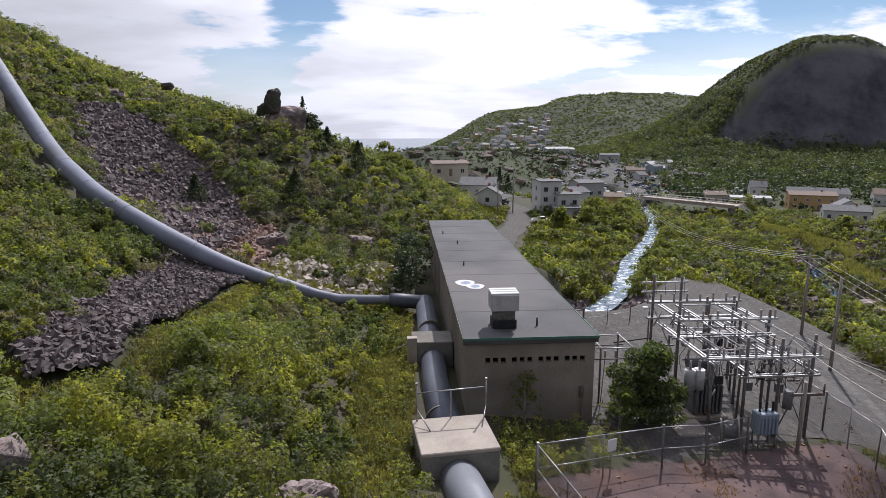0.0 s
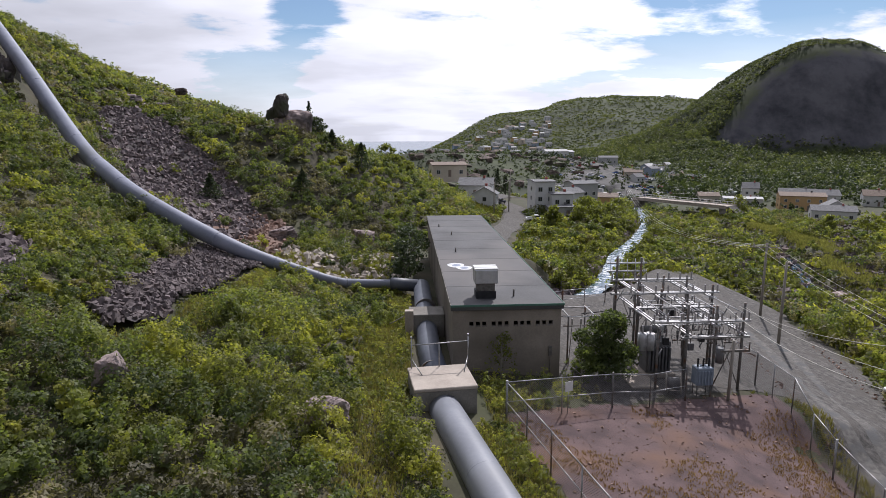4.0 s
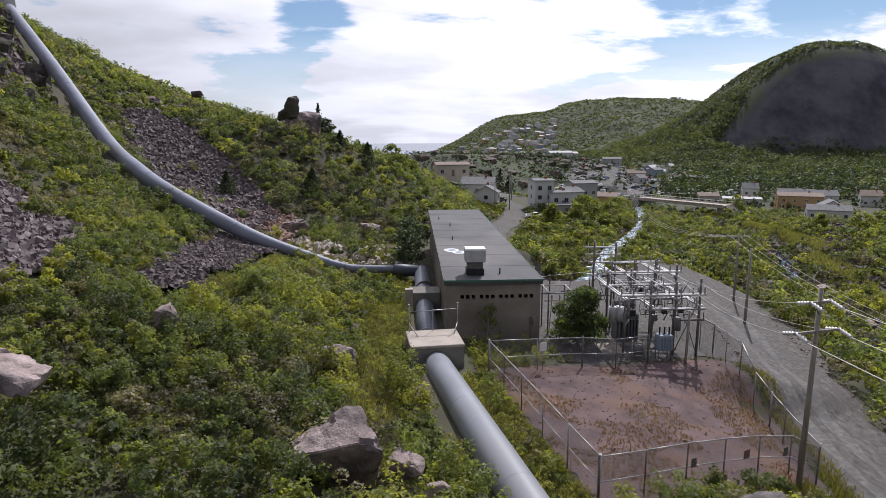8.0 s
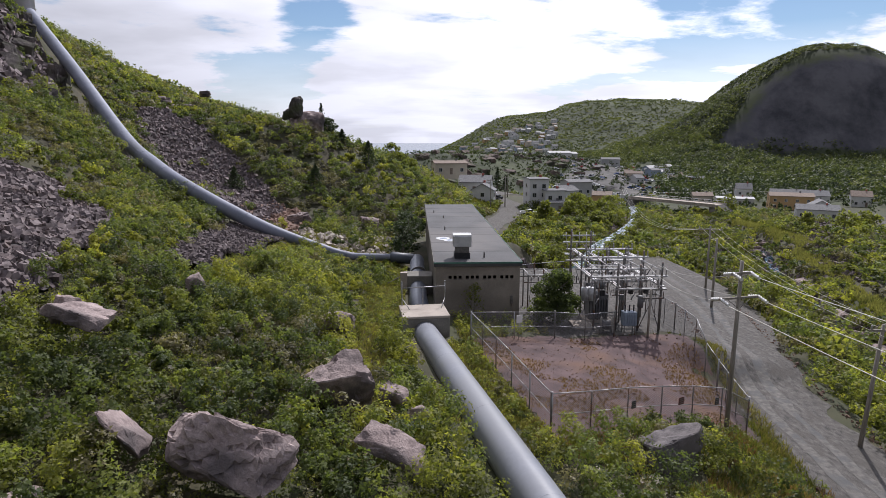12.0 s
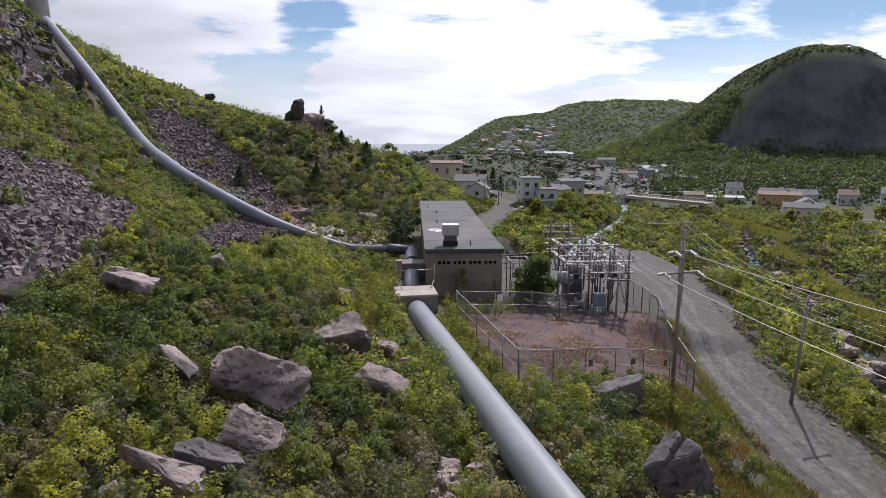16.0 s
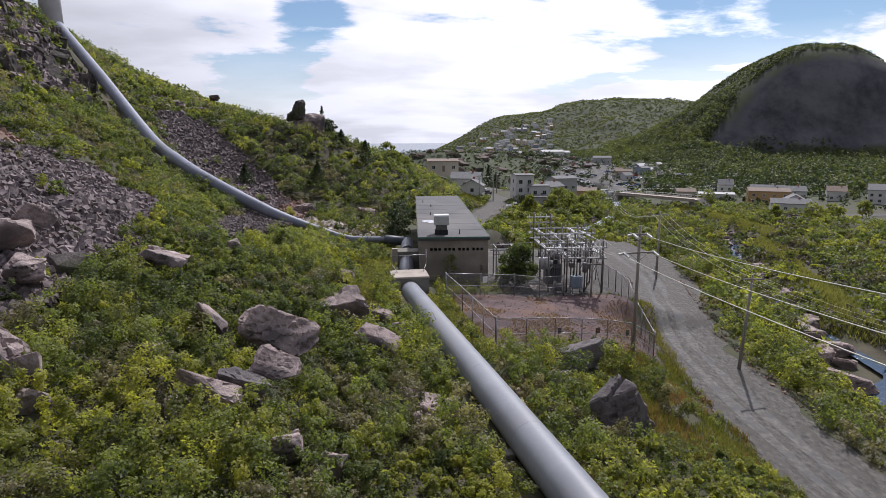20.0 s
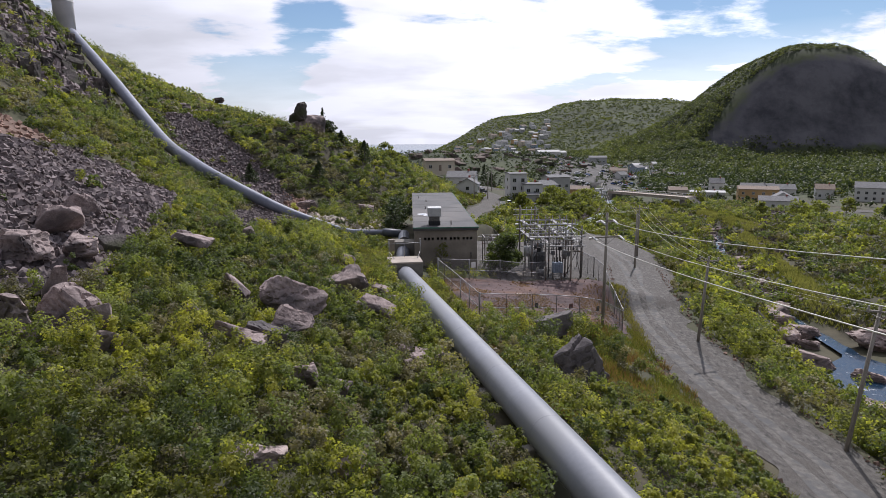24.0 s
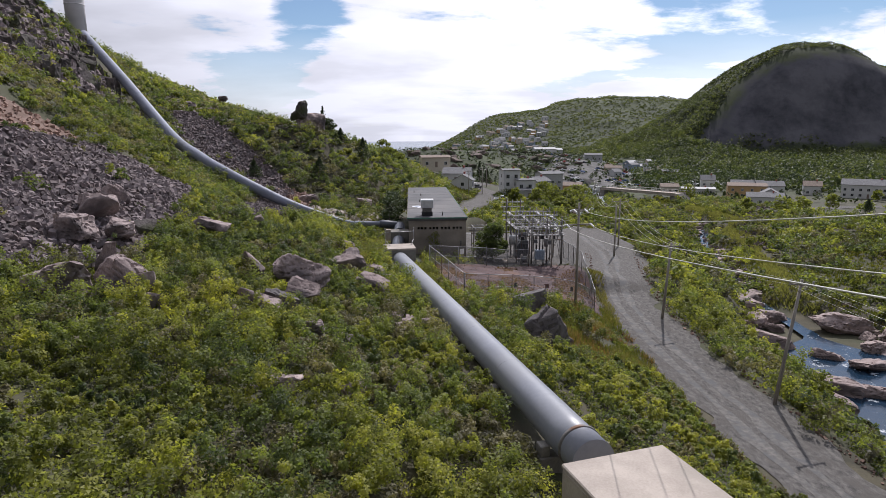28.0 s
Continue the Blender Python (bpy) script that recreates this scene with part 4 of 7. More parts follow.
for a, b in (((XS[2], YS[0], 0.2), (XS[3], YS[0], 5.0)), ((XS[3], YS[0], 0.3), (XS[3], YS[1], 4.8)), ((XS[0], YS[1], 3.2), (XS[0], YS[2], 6.0)), ((XS[0], YS[0], 4.9), (XS[0], YS[1], 5.0))):
    part("brace", rod(a, b, 0.04, 6), M_STEEL_D, sw)
part("cable_drop", rod((XS[3] + 0.2, YS[0] + 0.2, 0), (XS[3] + 0.2, YS[0] + 0.2, 4.1), 0.05), M_STEEL_D, sw)

# lower gear: disconnect switches, dark cans, hanging strings
for k, (x, y, z) in enumerate(((-2.2, -3.2, 3.3), (-0.4, -3.4, 2.9), (0.6, -3.0, 3.4), (1.6, -3.4, 2.7), (2.4, -2.2, 3.2), (-2.4, 1.0, 4.2), (0.2, 1.4, 4.0), (2.0, 1.2, 4.3))):
    part("switch_case", boxed(x - 0.22, x + 0.22, y - 0.16, y + 0.16, z, z + 0.55, 0.03), M_XF if k % 2 else M_DARK, sw)
    part("case_hanger", rod((x, y, z + 0.5), (x, y, z + 1.5), 0.03, 6), M_STEEL_D, sw)
for k, x in enumerate(np.linspace(XS[0] + 0.2, XS[3] + 0.3, 11)):
    y = (YS[0] - 0.15, YS[1] + 0.3, YS[2] - 0.4)[k % 3]
    bm = bmesh.new()
    tube(bm, [(x, y, 5.2 - 0.1 * q) for q in range(9)], [0.04 if q % 2 else 0.1 for q in range(9)], 8)
    part("hanging_insulator", bm, M_PORC if k % 2 else M_BUS, sw)
for x in (-2.1, 0.0, 2.0):
    part("column", rod((x, YS[1] - 2.2, -0.3), (x + 0.04, YS[1] - 2.2, 5.2 + 0.3 * x), 0.08, 8), M_STEEL_D, sw)
    part("column", rod((x, YS[2] - 2.2, -0.3), (x - 0.04, YS[2] - 2.2, 6.9), 0.08, 8), M_STEEL_D, sw)
for k, (y, z) in enumerate(((-3.0, 4.7), (-1.8, 4.9), (-0.8, 5.6), (1.7, 5.2), (2.6, 6.6), (3.7, 5.4))):
    part("cross_beam", boxed(XS[0] + 0.3 * k % 1.5, XS[3] - 0.25 * k % 1.2, y - 0.03, y + 0.03, z, z + 0.08), M_BUS if k % 2 else M_STEEL, sw)

for k in range(26):
    x, y = XS[0] + 0.2 + 6.2 * ((k * 0.382) % 1.0), YS[0] + 0.2 + 8.6 * ((k * 0.618) % 1.0)
    z = 2.2 + 3.4 * ((k * 0.271) % 1.0)
    if k % 3:
        bm = bmesh.new()
        insulator(bm, x, y, z, 0.75)
        part("insulator", bm, M_PORC if k % 2 else M_XF, sw)
        part("bracket", boxed(x - 0.4, x + 0.4, y - 0.05, y + 0.05, z - 0.1, z, 0.01), M_STEEL_D, sw)
    else:
        part("fuse_arm", rod((x - 0.35, y, z), (x + 0.3, y + 0.2, z + 1.0), 0.045, 6), M_XF, sw)
for k in range(14):
    x, y = XS[0] + 0.3 + 5.6 * ((k * 0.618) % 1.0), YS[0] + 0.5 + 4.2 * ((k * 0.382) % 1.0)
    part("jumper", tube(bmesh.new(), curve_points([(x, y, 5.6), (x + 0.25, y + 0.2, 4.5), (x - 0.1, y + 0.5, 3.5), (x + 0.15, y + 0.6, 2.4)], 4), 0.022, 5), M_XF, sw)

# front post with crossarm
fp = thing("line_post", 19.3, -3.0, 0, "weathered wooden post with a steel crossarm", "post")
part("pole", rod((0, 0, -0.5), (0.05, 0, 4.6), 0.11), M_WOOD, fp)
part("crossarm", boxed(-0.85, 1.25, -0.06, 0.06, 3.75, 3.9), M_STEEL_D, fp)
part("pin", rod((1.2, 0, 3.9), (1.2, 0, 4.45), 0.05), M_STEEL_D, fp)
part("junction_can", rod((-0.75, 0.25, 2.9), (-0.75, 0.25, 4.0), 0.26, 16), M_XF, fp)

xf = thing("power_transformer", 16.1, 2.2, 0, "dark grey power transformer with cooling fins and bushings", "transformer")
part("tank", boxed(-0.95, 0.95, -0.75, 0.75, 0.5, 3.0, 0.06), M_XF, xf)
part("plinth", boxed(-1.3, 1.3, -1.1, 1.1, -0.3, 0.5, 0.04), M_CONC, xf)
part("conservator", rod((-0.9, 0.55, 3.55), (1.0, 0.55, 3.55), 0.32, 16), M_XF, xf)
for k in range(7):
    part("fin", boxed(-0.85 + k * 0.26, -0.73 + k * 0.26, -1.05, -0.75, 0.75, 2.6), M_XF, xf)
for sx in (-1.6, -1.0):
    can = part("regulator_can", rod((sx, -1.3, 2.6), (sx, -1.3, 3.9), 0.34, 18), M_BUS, xf, "pale grey cylindrical regulator")
    part("bushing", rod((sx, -1.3, 3.9), (sx, -1.3, 4.5), 0.08), M_PORC, can)
    part("bracket", rod((sx, -1.3, 2.7), (sx + 0.3, -0.6, 2.3), 0.05), M_STEEL_D, can)
for sx in (-0.5, 0.1, 0.7):
    bm = bmesh.new()
    insulator(bm, sx, -0.3, 3.0, 0.9)
    part("bushing", bm, M_PORC, xf)
xf2 = thing("pole_transformer", 17.9, -1.9, 0, "blue-grey box transformer on short legs", "transformer")
part("tank", boxed(-0.62, 0.62, -0.42, 0.42, 1.0, 2.3, 0.05), M_XB, xf2)
for sx in (-0.5, 0.5):
    for sy in (-0.32, 0.32):
        part("leg", rod((sx, sy, -0.2), (sx, sy, 1.0), 0.05), M_STEEL_D, xf2)
for sx in (-0.4, 0.0, 0.4):
    bm = bmesh.new()
    insulator(bm, sx, 0, 2.3, 0.62)
    part("bushing", bm, M_DARK, xf2)
for k in range(5):
    part("fin", boxed(-0.5 + k * 0.22, -0.42 + k * 0.22, -0.52, -0.42, 1.1, 2.1), M_XB, xf2)
dr = thing("cable_drum", 15.9, -1.5, 0.1, "dark tilted cable drum on the ground", "drum")
part("core", rod((-0.35, 0.2, 0.75), (0.55, -0.25, 0.85), 0.45, 18), M_XF, dr)
for q in ((-0.35, 0.2, 0.75), (0.5, -0.22, 0.84)):
    part("flange", rod(q, (q[0] + 0.09, q[1] - 0.045, q[2] + 0.01), 0.75, 22), M_WOOD, dr)
tagged(part("concrete_slab", boxed(13.2, 15.2, -1.0, 1.6, -0.2, 0.42, 0.03), M_CONC), "low buff concrete slab beside the transformer", "slab")
# small bus frame by the powerhouse wall
bf = thing("bus_frame", 10.3, 4.2, 0, "small rusty steel bus frame beside the powerhouse", "frame")
for x in (-0.9, 1.2):
    for y in (-1.2, 1.4):
        part("leg", rod((x, y, -0.3), (x, y, 4.75), 0.07), M_STEEL_D, bf)
    part("rail", rod((x, -1.4, 4.7), (x, 1.6, 4.7), 0.05), M_BUS, bf)
for y in (-1.2, 1.4):
    for z in (4.65, 3.9):
        part("crossbar", rod((-1.3, y, z), (1.6, y, z), 0.045), M_STEEL_D if z < 4 else M_BUS, bf)
for x in (-0.6, 0.1, 0.8):
    bm = bmesh.new()
    insulator(bm, x, -1.2, 4.0, 0.5)
    part("insulator", bm, M_PORC, bf)
    part("cable", rod((x, -1.2, 3.9), (x - 0.3, -1.5, 0.4), 0.03), M_STEEL_D, bf)
part("bus_bar", rod((0.9, 1.4, 4.05), (3.6, 1.8, 4.2), 0.05), M_DARK, bf)
lt = thing("yard_light", 15.2, 9.2, 0, "yard floodlight on a curved arm", "lamp")
part("pole", rod((0, 0, -0.3), (0, 0, 5.2), 0.07), M_STEEL_D, lt)
part("arm", tube(bmesh.new(), curve_points([(0, 0, 5.1), (-0.15, -0.2, 5.6), (-0.6, -0.7, 5.75)], 5), 0.035, 6), M_STEEL, lt)
part("head", boxed(-0.85, -0.45, -0.95, -0.6, 5.6, 5.78, 0.03), M_WHITE, lt)
fence("bare rail fence behind the switchyard", [(9.0, 17.0), (13.5, 20.0), (19.0, 22.5)], 1.9, 3.0, True, mesh=False)

# ---- poles and wires ----
def pole(x, y, top, label, arms, turn=0.0, r=0.14, lean=0.0):
    g = land_at(x, y)
    p = thing("utility_pole", x, y, g, label, "utility pole", "utility poles", turn)
    p.matrix_world = pose(x, y, g, 0, lean, turn)
    h = top - g
    part("pole", tube(bmesh.new(), [(0, 0, -0.8), (0, 0, h)], [r * 1.15, r * 0.8], 12), M_WOOD, p)
    for dz, half, kind in arms:
        arm = part("crossarm", boxed(-half, half, -0.14, -0.02, h - dz - 0.06, h - dz + 0.07, 0.01), M_WOOD, p)
        for sx in (-half + 0.12, half - 0.12):
            bm = bmesh.new()
            if kind == "string":
                pts = [(sx, -0.08 - 0.09 * q, h - dz - 0.05 * q * 0.5) for q in range(9)]
                tube(bm, pts, [0.05 if q % 2 else 0.12 for q in range(9)], 8)
                part("insulator", bm, M_WHITE, arm, "white suspension insulator string")
                bm = bmesh.new()
                tube(bm, [(sx, -0.06 + 0.09 * q, h - dz - 0.05 * q * 0.5) for q in range(9)], [0.05 if q % 2 else 0.12 for q in range(9)], 8)
                part("insulator", bm, M_WHITE, arm, "white suspension insulator string")
            else:
                insulator(bm, sx, -0.08, h - dz + 0.07, 0.3)
                part("insulator", bm, M_PORC, arm)
        for sx in (-1, 1):
            part("brace", rod((sx * half * 0.6, -0.08, h - dz - 0.05), (0, -0.08, h - dz - 0.7), 0.02, 5), M_STEEL_D, arm)
    return p


pole(18.16, -19.2, 10.6, "tall grey wooden utility pole with two crossarms and white insulators", [(0.75, 0.75, "string"), (2.3, 1.5, "string")], 12)
pole(28.6, -17.6, 5.9, "leaning grey utility pole beside the gravel road", [(0.4, 1.1, "post")], 8, lean=3.5)
pole(29.3, -37.7, 6.6, "grey utility pole at the road edge", [(0.4, 1.1, "post")], 6, lean=7.0)
pole(33.7, 13.5, 6.4, "bare wooden pole in the roadside scrub", [], 0)
pole(37.9, 23.5, 6.4, "wooden line pole with a pale crossarm in the meadow", [(0.5, 1.5, "post")], -15)
for x, y, h in ((19.0, 108.0, 8.0), (24.5, 118.0, 9.0), (42.0, 150.0, 10.0), (91.5, 210.0, 9.0), (140, 205, 9), (190, 230, 9), (29, 142, 9)):
    pole(x, y, land_at(x, y) + h, "distant wooden power pole", [(0.5, 1.2, "post")], 20)
M_WIRE = material("bright_wire", (0.55, 0.54, 0.48), (0.7, 0.69, 0.62), 5, 0.45, 0, metal=0.3)


def wire(a, b, sag, r=0.016):
    a, b = Vector(a), Vector(b)
    pts = [a.lerp(b, k / 24) - Vector((0, 0, sag * 4 * (k / 24) * (1 - k / 24))) for k in range(25)]
    ob = part("power_line", tube(bmesh.new(), pts, r, 5), M_WIRE)
    return tagged(ob, "thin bright overhead power line", "power line", "overhead lines")


# pole line up the valley: bridge, meadow pole, road poles
for k, off in enumerate((-1.3, 0.0, 1.3)):
    a, z2 = (37.9 + off * 0.95, 23.5 + off * 0.3), 5.55
    wire((92 + off * 0.6, 210.0, land_at(91.5, 210) + 8.6), (*a, 6.05), 5.5, 0.021)
    wire((*a, 6.05), (29.15 + off * 0.8, -17.6, z2), 0.9, 0.011)
    wire((29.15 + off * 0.8, -17.6, z2), (30.5 + off * 0.8, -37.7, 6.2), 0.5, 0.007)
    wire((30.5 + off * 0.8, -37.7, 6.2), (33 + off, -80, 7.5), 1.2, 0.008)
# three conductors climb from the tall pole towards the hill behind
for (ax, ay, az), rise, bend in (((19.55, -19.9, 8.15), 0.0892, 0.0008), ((16.8, -20.5, 8.15), 0.100, 0.0006), ((18.85, -20.0, 9.7), 0.085, 0.0008)):
    pts = [(ax - 0.1736 * s, ay - 0.985 * s, az + rise * s + bend * s * s) for s in range(0, 121, 4)]
    ob = part("power_line", tube(bmesh.new(), pts, 0.019, 6), M_WIRE)
    tagged(ob, "bright overhead conductor climbing from the tall pole", "power line", "overhead lines")
for sx, z in ((-1.35, 8.2), (1.35, 8.2), (0.65, 9.8)):
    ax, ay = 18.16 + sx * 0.98, -19.2 + sx * 0.2
    wire((20.4 + sx * 0.5, -0.9, 6.4), (ax, ay + 0.75, z - 0.2), 0.6, 0.014)
wire((140, 205, land_at(140, 205) + 8.5), (91.5, 210, land_at(91.5, 210) + 8.6), 2, 0.03)
wire((140, 205, land_at(140, 205) + 8.5), (190, 230, land_at(190, 230) + 8.5), 2, 0.03)
wire((24.5, 118, land_at(24.5, 118) + 8.6), (42, 150, land_at(42, 150) + 9.6), 1.2, 0.02)
wire((24.5, 118, land_at(24.5, 118) + 8.6), (19, 108, land_at(19, 108) + 7.6), 0.6, 0.02)

# ---- rocks ----
M_CRAG = material("dark_crag_rock", (0.050, 0.043, 0.042), (0.150, 0.128, 0.122), 0.8, 0.95, 1.0, stain=(0.06, 0.065, 0.035), stain_amount=0.4, fine=9, bump_dist=0.12, vary=0.2)
M_SLATE = material("dark_streaked_rock", (0.070, 0.062, 0.064), (0.190, 0.168, 0.168), 1.2, 0.9, 1.0, stain=(0.13, 0.115, 0.11), stain_amount=0.3, fine=9, bump_dist=0.1)
def rock_mesh(name, sx, sy, sz, seed, corners=19, fine=0.22, ledge=0.0):
    """An angular boulder: the hull of a few boxy corners, edges worn, faces roughened; ledge splits it into stepped layers."""
    r = np.random.default_rng(seed)
    u = r.normal(size=(corners, 3))
    u /= np.linalg.norm(u, axis=1)[:, None]
    u = np.sign(u) * np.abs(u) ** 0.6 * r.uniform(0.8, 1.12, (corners, 1))
    bm = bmesh.new()
    for p in u * np.array([sx, sy, sz]) * 0.95:
        bm.verts.new(p)
    bmesh.ops.convex_hull(bm, input=bm.verts)
    bmesh.ops.delete(bm, geom=[v for v in bm.verts if not v.link_faces], context="VERTS")
    size = (sx + sy + sz) / 3
    axis = Vector((0.25 * math.sin(seed), 0.3 * math.cos(seed), 1)).normalized()
    bmesh.ops.dissolve_limit(bm, angle_limit=radians(16), verts=bm.verts, edges=bm.edges)
    bmesh.ops.bevel(bm, geom=list(bm.edges), offset=0.035 * size, segments=1, affect="EDGES")
    bmesh.ops.triangulate(bm, faces=bm.faces)
    for _ in range(5):
        far = [e for e in bm.edges if e.calc_length() > fine * size]
        if not far:
            break
        bmesh.ops.subdivide_edges(bm, edges=far, cuts=1)
        bmesh.ops.triangulate(bm, faces=bm.faces)
    for v in bm.verts:
        q = v.co * (1.3 / size) + Vector((seed, 0, 0))
        step = noise.noise(q * 1.1)
        k = 1 + 0.10 * noise.fractal(q, 0.9, 2.1, 4) - 0.09 * (step > 0.18)
        if ledge:
            lay = (v.co.dot(axis) + 0.12 * size * noise.noise(q * 0.8)) / (0.21 * size)
            k *= 1 + ledge * noise.cell(Vector((math.floor(lay) * 3.7 + seed, 0.5, 0.5))) - 0.16 * ((lay % 1.0) < 0.14)
        v.co *= k
    me = bpy.data.meshes.new(name)
    bm.to_mesh(me)
    bm.free()
    return me


def boulder(x, y, top, sx, sy, sz, turn, seed, label, mat=None, tilt=(0, 0), name="boulder", group="boulders in the scrub", corners=19, fine=0.0, ledge=None):
    me = rock_mesh(name, sx, sy, sz, seed, corners, fine or (0.16 if min(sx, sy) > 0.7 and corners == 19 else 0.3), (0.13 if min(sx, sy) > 0.7 and corners == 19 else 0.0) if ledge is None else ledge)
    zs = [v.co.z for v in me.vertices]
    ob = link_mesh(name, me, mat or M_ROCK)
    ob.matrix_world = pose(x, y, top - max(zs), tilt[0], tilt[1], turn)
    return tagged(ob, label, "rock", group)


boulder(-5.6, -24.6, 6.95, 2.0, 1.4, 2.0, 20, 14, "large pale grey wedge-shaped boulder among shrubs", tilt=(6, -12), ledge=0.0)
boulder(-2.9, -25.4, 5.6, 0.9, 0.6, 0.6, -20, 15, "pale broken slab beside the large boulder", tilt=(0, 16))
boulder(-1.7, -26.6, 5.0, 0.7, 0.5, 0.45, 40, 16, "grey rubble slab beside the penstock")
boulder(-8.4, -33.9, 8.3, 2.7, 1.6, 1.15, -12, 23, "huge cracked pinkish-grey boulder with a sloping top", tilt=(12, 20), ledge=0.05)
boulder(-11.9, -34.1, 9.2, 0.5, 0.8, 1.5, 35, 5, "tall thin pinkish slab standing in shrubs", tilt=(0, -32))
boulder(-7.2, -39.3, 7.5, 1.55, 0.95, 0.62, -14, 31, "flat layered grey boulder in the shrubs", tilt=(14, 17), ledge=0.04)
boulder(-9.7, -41.4, 7.35, 1.9, 0.7, 0.5, -22, 37, "low thin grey slab lying askew", tilt=(12, 22), ledge=0.04)
boulder(-11.0, -42.6, 7.0, 0.35, 0.5, 0.75, 15, 38, "small buff pointed stone in the shrubs")
boulder(-13.4, -38.4, 7.9, 0.55, 0.45, 0.55, 65, 39, "dark split stone sunk in the shrubs")
boulder(-8.5, -40.6, 7.15, 1.45, 0.7, 0.6, 8, 41, "dark split boulder beside paler slabs", M_SLATE, tilt=(10, 16), ledge=0.04)
boulder(-2.6, -31.2, 5.8, 1.8, 0.85, 0.42, -22, 47, "dark rounded slab boulder by the penstock", tilt=(8, 18), ledge=0.0)
boulder(-5.7, -45.3, 6.7, 1.05, 0.9, 0.9, 15, 53, "pale grey boulder half hidden by leaves")
boulder(-3.8, -45.5, 5.8, 0.6, 0.6, 0.6, 75, 59, "small grey boulder beside paler ones")
boulder(-17.4, -26.2, 10.2, 1.75, 1.2, 0.6, -18, 61, "flat pale boulder slab on the slope", tilt=(-10, 10), ledge=0.0)
boulder(-18.6, -25.0, 10.5, 0.9, 0.7, 1.0, 40, 67, "dark jagged boulder behind a slab")
boulder(-7.3, -13.2, 5.95, 1.3, 0.9, 1.1, 30, 71, "rounded grey boulder in leafy scrub")
boulder(11.2, -35.2, 3.9, 2.3, 1.6, 2.5, 25, 74, "tall dark angular boulder by the road verge", M_SLATE, tilt=(0, -18), corners=12, fine=0.13, ledge=0.06)
boulder(11.7, -25.3, 2.75, 2.2, 1.2, 1.1, 22, 80, "grey smooth boulder in front of the yard fence", M_SLATE, tilt=(0, -10), ledge=0.0, corners=30)
boulder(-20.3, -45.2, 10.6, 2.2, 1.4, 1.8, 10, 83, "massive pinkish boulder below the scree", ledge=0.05)
boulder(-19.9, -40.4, 11.0, 0.75, 0.7, 1.5, 20, 84, "upright dark and pink split boulder", tilt=(0, 24))
boulder(-16.2, -43.6, 9.4, 0.7, 0.6, 0.8, 35, 85, "small pale broken boulder")
boulder(-17.7, -43.0, 10.1, 2.0, 1.3, 1.5, -28, 89, "cracked pale boulder below the scree", tilt=(0, 18), ledge=0.05)
boulder(-24.4, -35.4, 12.2, 1.9, 1.2, 1.3, -5, 97, "dark boulder with a shadowed hollow under it", ledge=0.04)
boulder(-25.7, -29.4, 13.1, 1.6, 1.2, 1.3, 15, 101, "pale flat-faced boulder at the foot of the scree", ledge=0.0, tilt=(0, 18))
boulder(-22.6, -33.0, 11.4, 1.5, 1.1, 1.0, -15, 103, "broken purple-grey boulder at the foot of the scree", ledge=0.04)
boulder(-27.0, -28.3, 12.9, 1.7, 1.1, 1.4, 30, 107, "grey slab standing in the scree")
boulder(-27.5, -24.0, 13.5, 1.5, 0.9, 1.7, 60, 109, "large tilted slab in the scree", tilt=(0, 20))
boulder(-21.9, -29.6, 10.8, 1.4, 1.0, 0.9, 40, 113, "dark wedge boulder beside the scree", M_CRAG, ledge=0.0)
boulder(-16.0, -15.6, 9.3, 0.9, 0.6, 0.8, 80, 127, "small grey boulder in the bushes")
boulder(-13.8, -37.0, 7.4, 0.9, 0.7, 0.8, 15, 131, "small pinkish boulder among green shrubs")
boulder(-15.5, -44.5, 8.3, 0.8, 0.7, 0.6, 45, 137, "small pale boulder under shrubs")
boulder(-6.6, -52.6, 6.0, 1.5, 0.8, 0.5, 8, 139, "low pale rock slab showing through the shrubs")
boulder(-2.6, -52.2, 5.3, 0.8, 0.6, 0.45, 30, 149, "low rock showing through the shrubs")
for k in range(16):
    x, y = 0.4 + rng.normal(0, 0.9), -37.6 + rng.normal(0, 1.8)
    boulder(x, y, land_at(x, y) + 0.55 + 0.25 * rng.random(), *(0.3 + 0.35 * rng.random(3)), rng.uniform(0, 180), 200 + k, "rubble stone heaped beside the penstock", group="rubble by the penstock")
for k in range(10):
    x, y = 8.2 + rng.normal(0, 1.2), -28.5 + rng.normal(0, 1.2)
    boulder(x, y, land_at(x, y) + 0.3, *(0.25 + 0.35 * rng.random(3)), rng.uniform(0, 180), 240 + k, "pale stone on the verge by the yard", M_CONC, group="stones on the verge")
# balanced boulder on the skyline with its bedrock
boulder(-29.1, 89.5, 27.7, 1.7, 1.6, 2.9, 25, 155, "dark upright balanced boulder on the skyline", M_CRAG, (0, 10), group="skyline rocks", corners=46)
boulder(-31.2, 89.3, 24.6, 1.3, 1.3, 1.6, 10, 152, "dark stepped boulder beside the balanced rock", M_CRAG, group="skyline rocks", corners=14)
boulder(-27.0, 91.5, 24.2, 4.2, 3.0, 3.4, 10, 157, "domed pinkish bedrock outcrop on the skyline", group="skyline rocks", corners=60)
boulder(-54.5, 104.0, 29.6, 1.4, 1.2, 1.1, 20, 163, "small dark rock on the skyline", group="skyline rocks")
boulder(-64, 92, land_at(-64, 92) + 1.2, 5.5, 4, 3.5, 15, 167, "smooth grey bedrock on the hilltop", group="skyline rocks")
boulder(-59, 97, land_at(-59, 97) + 1.0, 4.5, 4, 2.5, 25, 169, "smooth grey bedrock on the hilltop", group="skyline rocks")
boulder(-24, 74, 11.4, 1.6, 1.0, 0.9, 25, 173, "pale rock showing on the green hillside")
